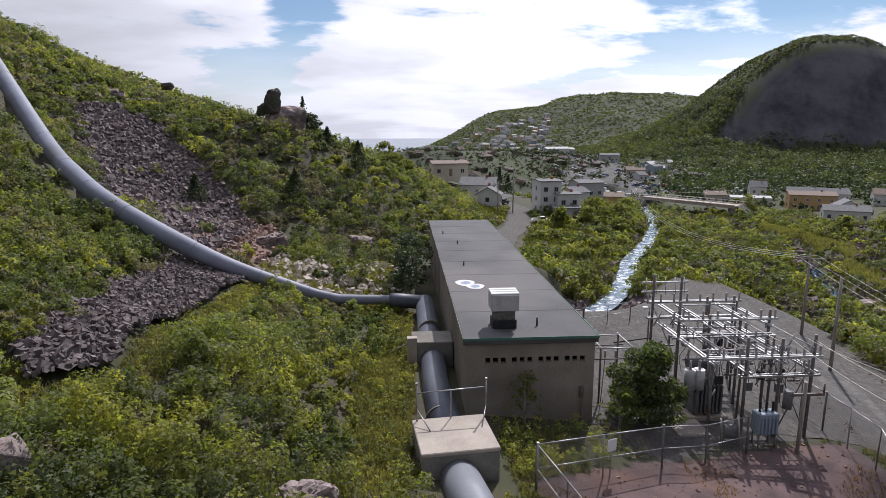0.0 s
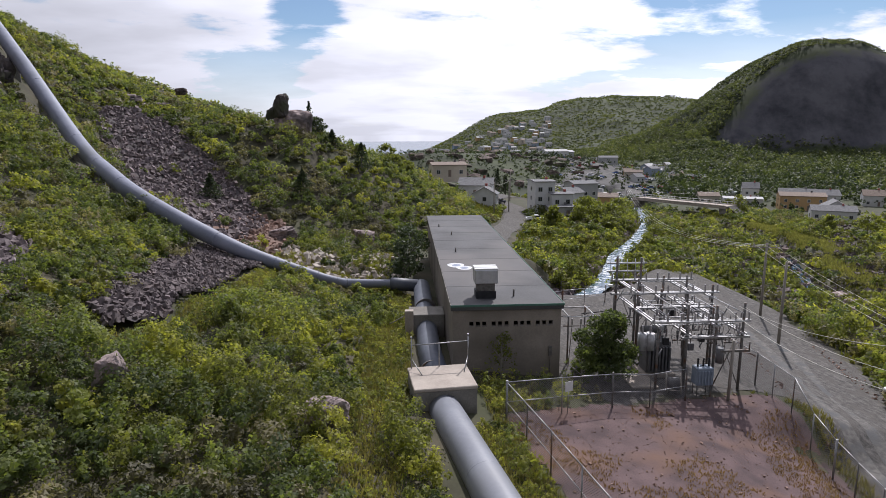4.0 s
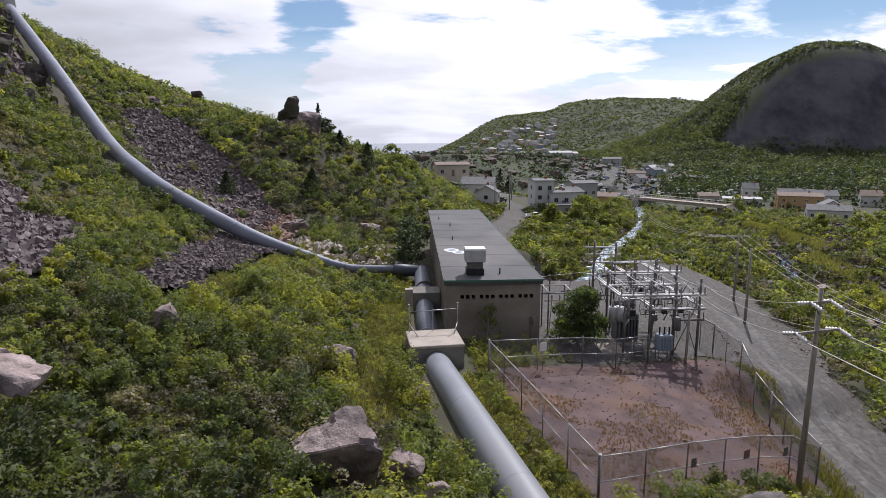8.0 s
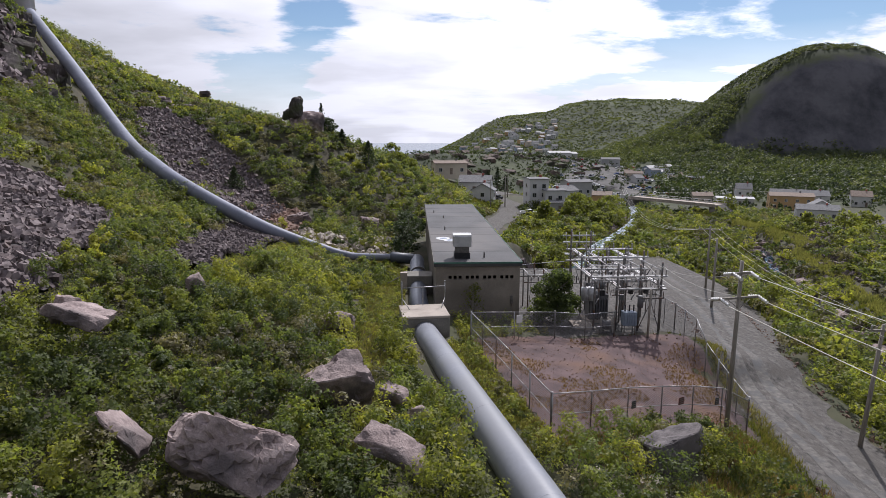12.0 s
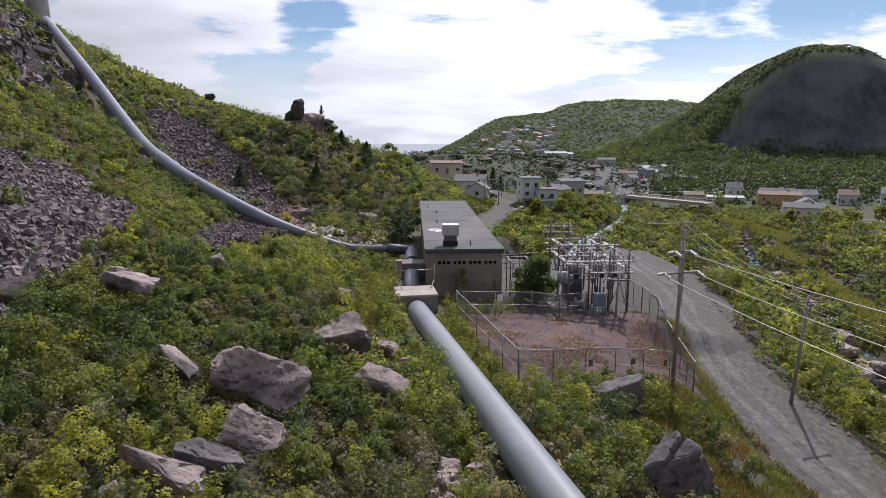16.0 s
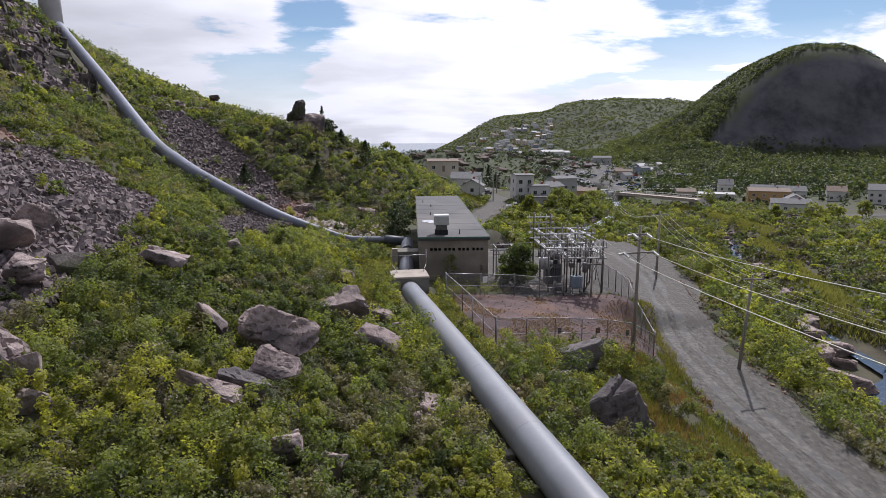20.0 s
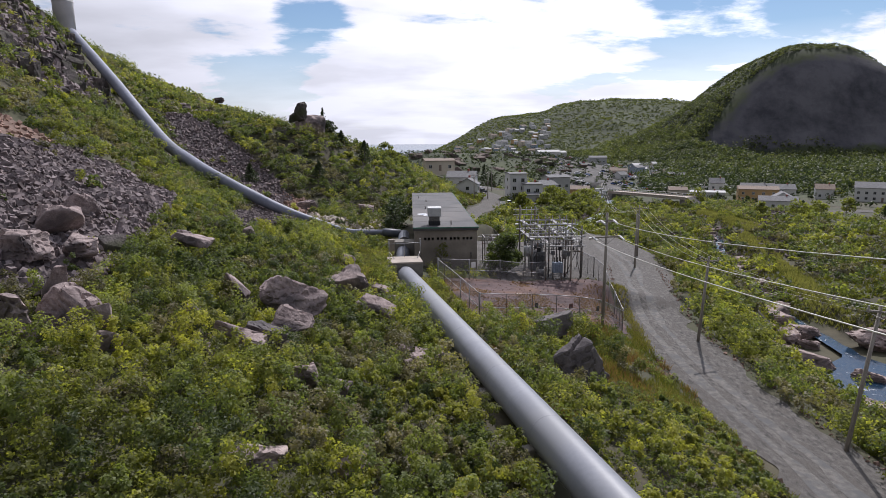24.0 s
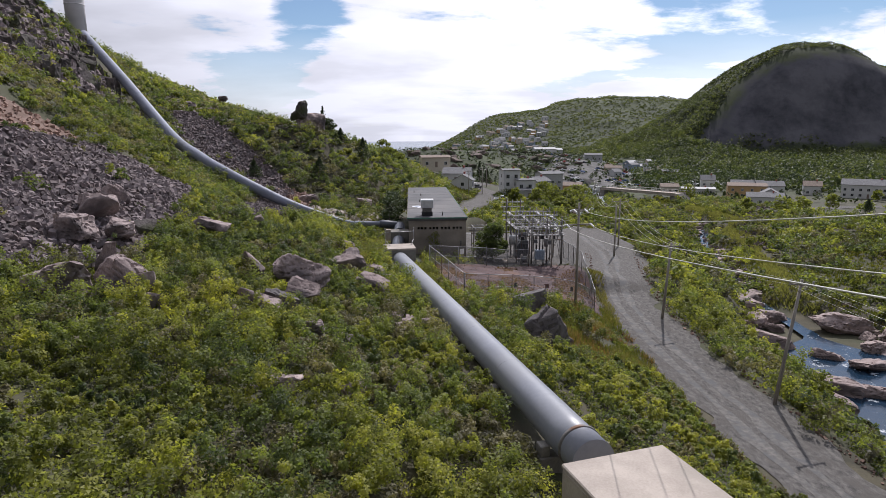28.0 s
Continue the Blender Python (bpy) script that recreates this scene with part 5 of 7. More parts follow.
boulder(-9.8, 52, 4.2, 2.0, 1.4, 1.5, 15, 179, "grey rock outcrop among bushes")
boulder(-20.5, 44, 6.0, 2.2, 1.4, 1.2, 35, 181, "weathered rock in the red cutting")
# cliffs under the surge tank
CLIFF = [(-96, -4), (-80, -4), (-66, 6), (-58, 18), (-55, 30), (-57, 42), (-65, 60), (-77, 71), (-96, 74)]
for k in range(330):
    x, y = rng.uniform(-96, -55), rng.uniform(-6, 72)
    if not in_polygon(np.array([x]), np.array([y]), CLIFF)[0]:
        continue
    boulder(x, y, land_at(x, y) + 1.1 + 2.6 * rng.random() ** 2, 0.8 + 1.3 * rng.random(), 0.8 + 1.0 * rng.random(), 1.8 + 2.0 * rng.random(), rng.uniform(0, 180), 300 + k,
            "dark jagged crag of the hilltop cliff", M_CRAG, (rng.normal(0, 8), rng.normal(0, 8)), "crag", "hilltop crags", 12, 0.46, 0.12)
for k in range(26):
    i = 8 + (k * 13) % 40
    p = pp[i]
    x, y = p.x - 0.9 - rng.random() * 1.8, p.y - 1.0 - rng.random() * 1.6
    boulder(x, y, land_at(x, y) + 0.6 + rng.random(), 0.5 + 0.6 * rng.random(), 0.5 + 0.4 * rng.random(), 0.6 + 0.8 * rng.random(), rng.uniform(0, 180), 360 + k,
            "pale broken rock under the hillside pipe", None, (0, 0), "boulder", "rocks under the hillside pipe")
# bedrock along the river
for k in range(64):
    s = k / 64
    if 0.19 < s < 0.42:
        continue
    i = int(s * 8)
    (ax, ay), (bx, by) = RIVER[min(i, 8)], RIVER[min(i + 1, 9)]
    t = s * 8 - i
    side = (-1) ** k * rng.uniform(1.0, 13.0) * (1 if s < 0.45 else 0.3)
    t += rng.normal(0, 0.3)
    x, y = ax + (bx - ax) * t + side, ay + (by - ay) * t - side * 0.3
    big = 1.0 if s < 0.5 else 0.55
    top = max(land_at(x, y) + 0.5, -13.0 + rng.uniform(0.7, 2.0))
    boulder(x, y, top, big * rng.lognormal(0.75, 0.5), big * rng.lognormal(0.5, 0.45), big * rng.uniform(0.7, 1.5), rng.uniform(20, 150), 400 + k,
            "smooth pinkish bedrock in the river", M_RIVER_ROCK, (rng.normal(0, 5), rng.normal(0, 5)), "river_rock", "river rocks", 22, 0.36, 0.05)

for k, (x, y, top, sx, sy, sz, tn) in enumerate(((52.6, 1.2, -11.1, 4.6, 2.5, 1.6, -48), (57.6, -5.4, -11.7, 2.4, 1.0, 1.0, -40), (60.8, -9.4, -11.9, 3.2, 1.6, 0.9, 10), (50.6, -15.2, -11.0, 4.6, 1.7, 1.5, -38),
                                                (69.0, 6.4, -10.4, 5.2, 2.4, 1.9, -12), (60.4, 12.2, -11.4, 2.8, 1.4, 1.2, -10), (45.4, -9.0, -10.4, 2.6, 1.3, 1.2, -35), (56.6, -18.0, -11.8, 3.6, 1.6, 1.1, -25),
                                                (66.8, -3.2, -11.5, 2.6, 1.4, 1.2, 20), (47.4, -20.6, -11.0, 3.4, 1.7, 1.2, -50), (58.2, 7.4, -12.1, 1.8, 0.8, 0.8, -30), (72.6, -0.8, -10.2, 3.8, 2.0, 1.8, 5))):
    boulder(x, y, top, sx, sy, sz, tn, 1650 + k, "broad smooth pink bedrock hump beside the river pool", M_RIVER_ROCK, (-6, 5), "river_rock", "river rocks", 34, 0.22, 0.05)
for k in range(16):
    t, side = rng.random(), (-1) ** k
    x, y = 51 + 12 * t + side * rng.uniform(8.0, 10.5), -16 + 24 * t - side * 2.5
    boulder(x, y, max(land_at(x, y) + 0.35, -12.3), rng.lognormal(0.6, 0.35), rng.lognormal(0.35, 0.3), rng.uniform(0.6, 1.2), rng.uniform(20, 150), 1700 + k,
            "low pinkish bedrock slab at the river pool", M_RIVER_ROCK, (rng.normal(0, 6), rng.normal(0, 6)), "river_rock", "river rocks", 22, 0.36, 0.05)

# ---- scree ----
def stones_joined(name, pts, sizes, seed):
    """Many angular stones in one mesh: jittered, rotated boxes."""
    r = np.random.default_rng(seed)
    n = len(pts)
    cube = np.array([(x, y, z) for z in (-1, 1) for y in (-1, 1) for x in (-1, 1)], float)
    v = cube[None] * (1 + r.uniform(-0.32, 0.12, (n, 8, 3)))
    v *= (sizes[:, None] * r.uniform(0.7, 1.2, (n, 3)) * np.array([1.15, 1.0, 0.8]))[:, None, :]
    q = r.normal(size=(n, 4))
    q /= np.linalg.norm(q, axis=1)[:, None]
    w, x, y, z = q.T
    R = np.stack([np.stack([1 - 2 * (y * y + z * z), 2 * (x * y - z * w), 2 * (x * z + y * w)], -1),
                  np.stack([2 * (x * y + z * w), 1 - 2 * (x * x + z * z), 2 * (y * z - x * w)], -1),
                  np.stack([2 * (x * z - y * w), 2 * (y * z + x * w), 1 - 2 * (x * x + y * y)], -1)], 1)
    v = np.einsum("nij,nkj->nki", R, v) + pts[:, None, :]
    f = np.array([(0, 2, 3, 1), (4, 5, 7, 6), (0, 1, 5, 4), (2, 6, 7, 3), (0, 4, 6, 2), (1, 3, 7, 5)])
    faces = (f[None] + (np.arange(n) * 8)[:, None, None]).reshape(-1, 4)
    return mesh_arrays(name, v.reshape(-1, 3), faces)


SCREE_A = [(-41.5, -34), (-40.5, -17), (-42, 4), (-38, 10), (-30.0, 3), (-25.9, -5), (-24.8, -11), (-23.4, -17), (-20.9, -27), (-20.6, -36.5), (-22.5, -42), (-27, -44.5), (-36, -45)]
SCREE_B = [(-21.6, -5.9), (-23.3, 1.8), (-25.8, 11.7), (-26.6, 25.5), (-23.5, 29.5), (-18.6, 25.1), (-19.1, 13.1), (-19.2, 2.7), (-18.0, -4.2), (-19.8, -8)]
SCREE_B_FOOT = [(-21.6, -5.9), (-26.6, 25.5), (-23.5, 29.5), (-16.6, 24), (-16.6, 12), (-16.2, 1), (-16.0, -6), (-18.5, -10.5), (-21.0, -9)]
SCREE_C = [(-60, 74), (-57, 84), (-47, 79), (-38, 72), (-31, 66), (-26.5, 58), (-24, 44), (-25, 30), (-31, 33), (-39, 41), (-47, 52)]
SCREE_D = [(-33, 48), (-28, 60), (-21, 56), (-19, 42), (-20, 30), (-25, 30)]
SCREE_E = [(-48, -28), (-41.8, -27), (-41.2, -8), (-43.5, 3), (-49, -2), (-51, -16)]
SCREES = (SCREE_A, SCREE_B, SCREE_C, SCREE_D, SCREE_E, CLIFF)
M_RUBBLE = material("red_rubble", (0.175, 0.11, 0.085), (0.31, 0.21, 0.17), 1.5, 0.95, 0.6, vary=0.25)
M_SCREE_BED = material("scree_bed", (0.05, 0.043, 0.043), (0.12, 0.104, 0.104), 1.2, 0.95, 0.8, where="world")


def scree(poly, spacing, size, seed, label, mat, near=0, lift=0.0):
    r = np.random.default_rng(seed)
    xs = [p[0] for p in poly]
    ys = [p[1] for p in poly]
    bed = tagged(link_mesh("scree_bed", patch("scree_bed", lambda x, y: in_polygon(x + smooth_noise(x, y, 2.0, 4) * 0.7, y, poly), min(xs), max(xs), min(ys), max(ys), 0.6, 0.12 + lift), M_SCREE_BED if mat is M_STONE else M_RUBBLE), label, "scree", kind="structure")
    n = int((max(xs) - min(xs)) * (max(ys) - min(ys)) / spacing ** 2)
    X, Y = r.uniform(min(xs), max(xs), n), r.uniform(min(ys), max(ys), n)
    ok = in_polygon(X + smooth_noise(X, Y, 2.0, 4) * 0.7, Y, poly)
    X, Y = X[ok], Y[ok]
    s = size * r.lognormal(0, 0.30, len(X)).clip(0.5, 1.7)
    Z = land(X, Y) + lift + s * r.uniform(-0.1, 1.3, len(X)) + 0.1
    if near:
        order = np.argsort(Y + X * 0.3)
        mine = order[:near]
        shapes = [stones_joined("stone", np.zeros((1, 3)), np.ones(1), 900 + k) for k in range(8)]
        for k, i in enumerate(mine):
            ob = link_mesh("stone", shapes[k % 8], mat, bed)
            ob.matrix_world = Matrix.LocRotScale((X[i], Y[i], Z[i]), Euler((k * 1.3, k * 0.7, k * 2.1)), Vector((1, 1, 1)) * s[i])
        rest = order[near:]
    else:
        rest = np.arange(len(X))
    st = link_mesh("scree_stones", stones_joined("scree_stones", np.stack([X, Y, Z], -1)[rest], s[rest], seed), mat)
    tagged(st, "loose angular stones of the " + label, "stones", kind="stuff")
    return bed


scree(SCREE_A, 0.27, 0.165, 21, "broad slope of loose grey-purple angular scree", M_STONE, 290, 0.25)
scree(CLIFF, 0.75, 0.34, 26, "broken dark rock rubble between the hilltop crags", M_STONE, 0, 0.3)
scree(SCREE_B, 0.21, 0.115, 22, "tongue of loose dark grey scree below the pipe", M_STONE, 0, 0.6)
scree(SCREE_C, 0.46, 0.23, 23, "dark scree chute above the hillside pipe", M_STONE, 0, 0.2)
scree(SCREE_E, 0.8, 0.16, 25, "bare orange-brown earth bank above the scree", M_RUBBLE, 0, 0.15)
scree(SCREE_D, 0.75, 0.2, 24, "reddish rubble and bare earth beside the pipe", M_RUBBLE, 0, 0.2)
# scattered pale stones in the weeds by the pipe's foot
n = 420
X, Y = rng.uniform(-20, -3, n), rng.uniform(26, 46, n)
st = link_mesh("loose_stones", stones_joined("loose_stones", np.stack([X, Y, land(X, Y) + 0.25], -1), rng.uniform(0.12, 0.42, n), 31), M_CONC)
tagged(st, "pale loose stones in the weeds", "stones", kind="stuff")
n = 1500
k = rng.integers(0, len(ROAD) - 3, n)
A, B = np.array(ROAD, float)[k], np.array(ROAD, float)[k + 1]
d = (B - A) / np.linalg.norm(B - A, axis=1)[:, None]
P = A + (B - A) * rng.random(n)[:, None] + np.stack([d[:, 1], -d[:, 0]], -1) * (np.where(rng.random(n) < 0.5, 1, -1) * (3.4 + np.abs(rng.normal(0, 0.45, n))))[:, None]
st = link_mesh("loose_stones", stones_joined("loose_stones", np.column_stack([P, land(P[:, 0], P[:, 1]) + 0.03]), rng.lognormal(-3.1, 0.5, n).clip(0.02, 0.16), 32), M_RUBBLE)
tagged(st, "loose stones along the road edges", "stones", kind="stuff")
# rocky banks of the streams and the field wall of stones
n = 2600
k = rng.integers(0, len(TAIL) - 1, n)
A, B = np.array(TAIL, float)[k], np.array(TAIL, float)[k + 1]
t = rng.random(n)[:, None]
P = A + (B - A) * t
d = (B - A) / np.linalg.norm(B - A, axis=1)[:, None]
off = np.where(rng.random(n) < 0.5, 1, -1) * (2.6 + np.abs(rng.normal(0, 1.2, n)))
P = P + np.stack([d[:, 1], -d[:, 0]], -1) * off[:, None]
st = link_mesh("bank_stones", stones_joined("bank_stones", np.column_stack([P, land(P[:, 0], P[:, 1]) + 0.15]), rng.uniform(0.15, 0.55, n), 33), M_STONE)
tagged(st, "dark stones along the stream banks", "stones", kind="stuff")
FIELD_WALLS = [RIVER[4:9], [(52, 30), (62, 60), (72, 92), (84, 120), (98, 150)], [(88, 60), (100, 88), (118, 118), (140, 150)]]
for w_i, line in enumerate(FIELD_WALLS):
    n = 900
    k = rng.integers(0, len(line) - 1, n)
    A, B = np.array(line, float)[k], np.array(line, float)[k + 1]
    P = A + (B - A) * rng.random(n)[:, None] + rng.normal(0, 2.0, (n, 2))
    st = link_mesh("field_stones", stones_joined("field_stones", np.column_stack([P, land(P[:, 0], P[:, 1]) + 0.2]), rng.lognormal(-1.35, 0.45, n).clip(0.12, 0.6), 40 + w_i), M_STONE)
    tagged(st, "line of loose grey stones across the meadow", "stones", kind="stuff")

# ---- foliage ----
def leaf_mesh(name, centres, out, sizes, tone, seed, up=0.6, shape=0.62, quad=False):
    """Leaves as small tilted four-cornered blades at centres (n, 3), leaning along out (n, 3) where given; sizes and tone (n)."""
    r = np.random.default_rng(seed)
    n = len(centres)
    nrm = r.normal(size=(n, 3)) * 0.55 + np.array([0, 0, up])
    if out is not None:
        nrm = nrm + out
    nrm /= np.linalg.norm(nrm, axis=1)[:, None]
    a = np.cross(nrm, r.normal(size=(n, 3)))
    a /= np.linalg.norm(a, axis=1)[:, None] + 1e-9
    b = np.cross(nrm, a)
    s = sizes[:, None]
    c = centres
    fold = nrm * s * 0.18
    if quad:
        v = np.stack([c - a * s, c + b * s * shape - fold, c + a * s, c - b * s * shape - fold], 1).reshape(-1, 3)
        return mesh_arrays(name, v, np.arange(4 * n).reshape(n, 4), tone)
    v = np.stack([c - a * s, c + a * s * 0.6 + b * s * shape * 1.3, c + a * s * 0.8 - b * s * shape * 1.2], 1).reshape(-1, 3)
    return mesh_arrays(name, v, np.arange(3 * n).reshape(n, 3), tone)


def shrubs(name, label, X, Y, R, H, per, leaf, tone, seed, mat, sprays=5, gap=None):
    """A thicket: each shrub is a dome of leaf sprays with gaps between them; one object."""
    r = np.random.default_rng(seed)
    n = len(X)
    Z = land(X, Y)
    per_s = max(3, per // sprays)
    a = r.uniform(0, 2 * np.pi, (n, sprays))
    q = np.sqrt(r.uniform(0, 1, (n, sprays)))
    lump = r.uniform(0.55, 1.15, (n, sprays))
    ox, oy, oz = np.cos(a) * q, np.sin(a) * q, np.sqrt(np.clip(1 - q ** 2, 0, 1))
    S = np.stack([X[:, None] + ox * R[:, None] * 0.85, Y[:, None] + oy * R[:, None] * 0.85, Z[:, None] + H[:, None] * (0.22 + 0.66 * oz) * lump], -1).reshape(-1, 3)
    O = np.stack([ox, oy, oz * 0.8], -1).reshape(-1, 3)
    rr = np.repeat(R, sprays)
    hh = np.repeat(H, sprays)
    tt = np.repeat(tone, sprays) + r.normal(0, 0.16, n * sprays)
    d = r.normal(size=(len(S), per_s, 3))
    d /= np.linalg.norm(d, axis=2)[:, :, None]
    d *= (r.uniform(0.2, 1.0, (len(S), per_s)) ** 0.5)[:, :, None]
    k = 0.37 * (5 / sprays) ** 0.3
    d *= np.stack([rr * k, rr * k, np.minimum(hh * 0.22, rr * k)], -1)[:, None, :]
    C = (S[:, None, :] + d).reshape(-1, 3)
    out = (O[:, None, :] * 0.7 + d / (np.linalg.norm(d, axis=2)[:, :, None] + 1e-6) * 0.45).reshape(-1, 3)
    siz = leaf * r.uniform(0.6, 1.35, len(C))
    ton = np.clip(np.repeat(tt, per_s), 0, 1)
    ob = link_mesh(name, leaf_mesh(name, C, out, siz, ton, seed, 0.3), mat)
    return tagged(ob, label, "shrubs", kind="stuff")


def spread_points(x0, x1, y0, y1, step, seed):
    r = np.random.default_rng(seed)
    X, Y = np.meshgrid(np.arange(x0, x1, step), np.arange(y0, y1, step))
    X, Y = X.ravel(), Y.ravel()
    return X + r.uniform(-0.5, 0.5, len(X)) * step, Y + r.uniform(-0.5, 0.5, len(X)) * step


KEEP_CLEAR = [(-5.4, -24.8, 1.9), (-8.3, -34.4, 2.4), (-11.9, -34.3, 1.0), (-7.2, -39.8, 1.35), (-9.6, -41.9, 1.3), (-8.4, -41.2, 1.0), (-2.6, -31.5, 1.5), (-5.7, -45.3, 0.9), (-17.4, -26.5, 1.8), (-7.3, -13.2, 1.1),
              (11.2, -35.4, 2.0), (11.6, -25.8, 1.9), (-20.3, -45.8, 1.9), (-17.7, -43.5, 1.8), (-19.9, -40.8, 1.2), (-24.4, -36.0, 1.5), (-22.6, -33.4, 1.4), (-21.9, -30.0, 1.3), (-6.6, -52.6, 1.2), (0.4, -37.6, 2.0),
              (-30.3, 89.5, 2.5), (-27.4, 91.5, 3.4)]


def growing(X, Y, margin=0.0, clear=1.0):
    """Where shrubs may stand."""
    ok = np.ones(len(X), bool)
    d, _ = line_distance(X, Y, ROAD)
    ok &= d > 3.55 + 0.5 * margin + 0.55 * smooth_noise(X, Y, 2.2, 27)
    for poly in (YARD, LOT):
        ok &= ~in_polygon(X, Y, poly)
    ok &= ~((X > -4.0 - margin) & (X < 9.4 + margin) & (Y > -1.5) & (Y < 50.5))
    ok &= ~((X > -3.6 - margin) & (X < 1.6 + margin) & (Y > -9.0) & (Y < 0))
    ok &= ~((X > 6.0) & (X < 11.6) & (Y > -65) & (Y < -58.5))
    d, _ = line_distance(X, Y, [(-1.0, -7.6), (8.15, -58.2)])
    ok &= d > 1.75 + margin
    d, along = line_distance(X, Y, [(p[0], p[1]) for p in PIPE2[:7]])
    ok &= d > np.where(along < 0.75, 2.3 + 0.8 * smooth_noise(X, Y, 2.5, 18), 1.2)
    for s in SCREES:
        ok &= ~(in_polygon(X, Y, s) & (smooth_noise(X, Y, 2.5, 9) < (0.72 if s is not CLIFF else 0.12)))
    ok &= ~in_polygon(X, Y, SCREE_B_FOOT)
    d, s = line_distance(X, Y, TAIL)
    ok &= d > 2.0
    d, s = line_distance(X, Y, RIVER)
    ok &= d > np.interp(s, [0, 0.126, 0.18, 0.215, 0.27, 0.30, 0.33, 1], [4.2, 5.2, 9.2, 11.6, 11.4, 6.2, 1.7, 1.3])
    d, s = line_distance(X, Y, [(14, 66), (17, 82), (22, 98), (25, 112), (27.5, 128), (24, 145), (40, 168), (62, 185), (98, 214)])
    ok &= d > 3.2
    for kx, ky, kr in KEEP_CLEAR:
        ok &= np.hypot(X - kx, Y - ky) > kr * clear
    return ok


def rooted(X, Y, margin=0.0, clear=1.0):
    return growing(X, Y, margin, clear) & ~open_ground(X, Y)


def plant_tone(X, Y, seed=0, base=0.45):
    return np.clip(base + 0.3 * smooth_noise(X, Y, 14, 60 + seed) + 0.25 * smooth_noise(X, Y, 4.0, 61 + seed) + np.random.default_rng(seed).normal(0, 0.29, len(X)), 0, 1)


def thicket(name, label, x0, x1, y0, y1, step, r0, h0, per, leaf, seed, mat=None, keep=None, base=0.45, mix_of=(0.5, 0.32), clear=1.0):
    X, Y = spread_points(x0, x1, y0, y1, step, seed)
    ok = rooted(X, Y, r0 * 0.3, clear)
    if keep is not None:
        ok &= keep(X, Y)
    X, Y = X[ok], Y[ok]
    r = np.random.default_rng(seed + 1)
    big = 1 + 0.55 * smooth_noise(X, Y, 6.5, seed + 2)
    R = r0 * r.uniform(0.65, 1.3, len(X)) * np.clip(big, 0.55, 1.5)
    H = h0 * r.uniform(0.5, 1.35, len(X)) * np.clip(big, 0.4, 1.5)
    tone = plant_tone(X, Y, seed, base)
    if mat:
        shrubs(name, label, X, Y, R, H, per, leaf, tone, seed, mat, 9)
        return
    # three kinds of shrub grow in drifts
    drift = 0.6 * smooth_noise(X, Y, 5.0, seed + 5) + 0.4 * smooth_noise(X, Y, 1.7, seed + 6) + r.normal(0, 0.16, len(X))
    lo_, hi_ = np.quantile(drift, [mix_of[0], mix_of[0] + mix_of[1]])
    for k, (kind, m, pick) in enumerate((("", M_LEAF, drift <= lo_), ("deep green ", M_GREEN, (drift > lo_) & (drift <= hi_)), ("twiggy olive ", M_OLIVE, drift > hi_))):
        shrubs(name, (kind + label) if kind else label, X[pick], Y[pick], R[pick], H[pick] * (0.8 if k == 2 else 1.0), per, leaf, tone[pick], seed + 31 * k, m, 9)


WEEDY = [(-21, 25), (-19.5, 36), (-12, 47), (-4, 48), (-3.5, 24), (-9, 20), (-15, 22)]
PATH_SIDE = [(-6.2, -24), (-6.5, -2), (-8, 10), (-3.5, 24), (-2.5, 0), (-1.5, -8), (0.5, -24)]


def open_ground(X, Y):
    """Thin weedy ground by the pipe's foot and along the penstock."""
    return (in_polygon(X, Y, WEEDY) & (smooth_noise(X, Y, 3.0, 52) < 0.45)) | (in_polygon(X, Y, PATH_SIDE) & (smooth_noise(X, Y, 2.6, 53) < 0.15))


def gold_band(X, Y):
    """The strip of tall yellow grass beside the river."""
    return line_distance(X, Y, [(62, 10), (80, 45), (90, 74), (104, 108), (112, 150)])[0] + smooth_noise(X, Y, 7, 91) * 3.0 < 3.4


thicket("hillside_shrubs", "dense green leafy shrubs over the near hillside", -27, 12, -66, -34, 1.15, 0.9, 1.75, 500, 0.072, 71, keep=lambda X, Y: X < 1.5 + (-34 - Y) * 0.2)
# lowered base tone: shade in the gaps between shrubs is put into the leaves
thicket("hillside_undergrowth", "low leafy undergrowth between the shrubs", -28, 12, -66, -6, 0.62, 0.5, 0.55, 60, 0.07, 72, keep=lambda X, Y: X < 1.5 + (-34 - Y) * 0.15, base=0.3, clear=0.3)
thicket("hillside_shrubs", "dense green leafy shrubs on the slope beside the pipe", -30, 3, -34, -6, 1.25, 1.0, 1.85, 400, 0.09, 73, keep=lambda X, Y: X < 1.2 - (Y + 34) * 0.05, mix_of=(0.38, 0.48))
thicket("hillside_shrubs", "bushy green growth below the scree and the pipe", -34, -2.5, -6, 24, 1.4, 1.2, 1.9, 330, 0.11, 79, mix_of=(0.4, 0.46))
thicket("upper_slope_shrubs", "rough green scrub on the upper slope", -62, -27, -66, 40, 1.8, 1.4, 1.8, 230, 0.14, 83, base=0.28, mix_of=(0.25, 0.45))
thicket("upper_slope_shrubs", "rough green scrub on the hillside behind the pipe", -75, -2, 24, 62, 1.9, 1.5, 2.1, 260, 0.14, 89, base=0.30, mix_of=(0.25, 0.48))
thicket("ridge_shrubs", "green and olive scrub on the far hillside", -95, 12, 62, 118, 2.2, 1.8, 2.3, 180, 0.20, 97, base=0.36, mix_of=(0.28, 0.48))
thicket("ridge_shrubs", "scrub on the hill top", -130, 4, 118, 190, 3.2, 2.2, 1.6, 30, 0.45, 98)
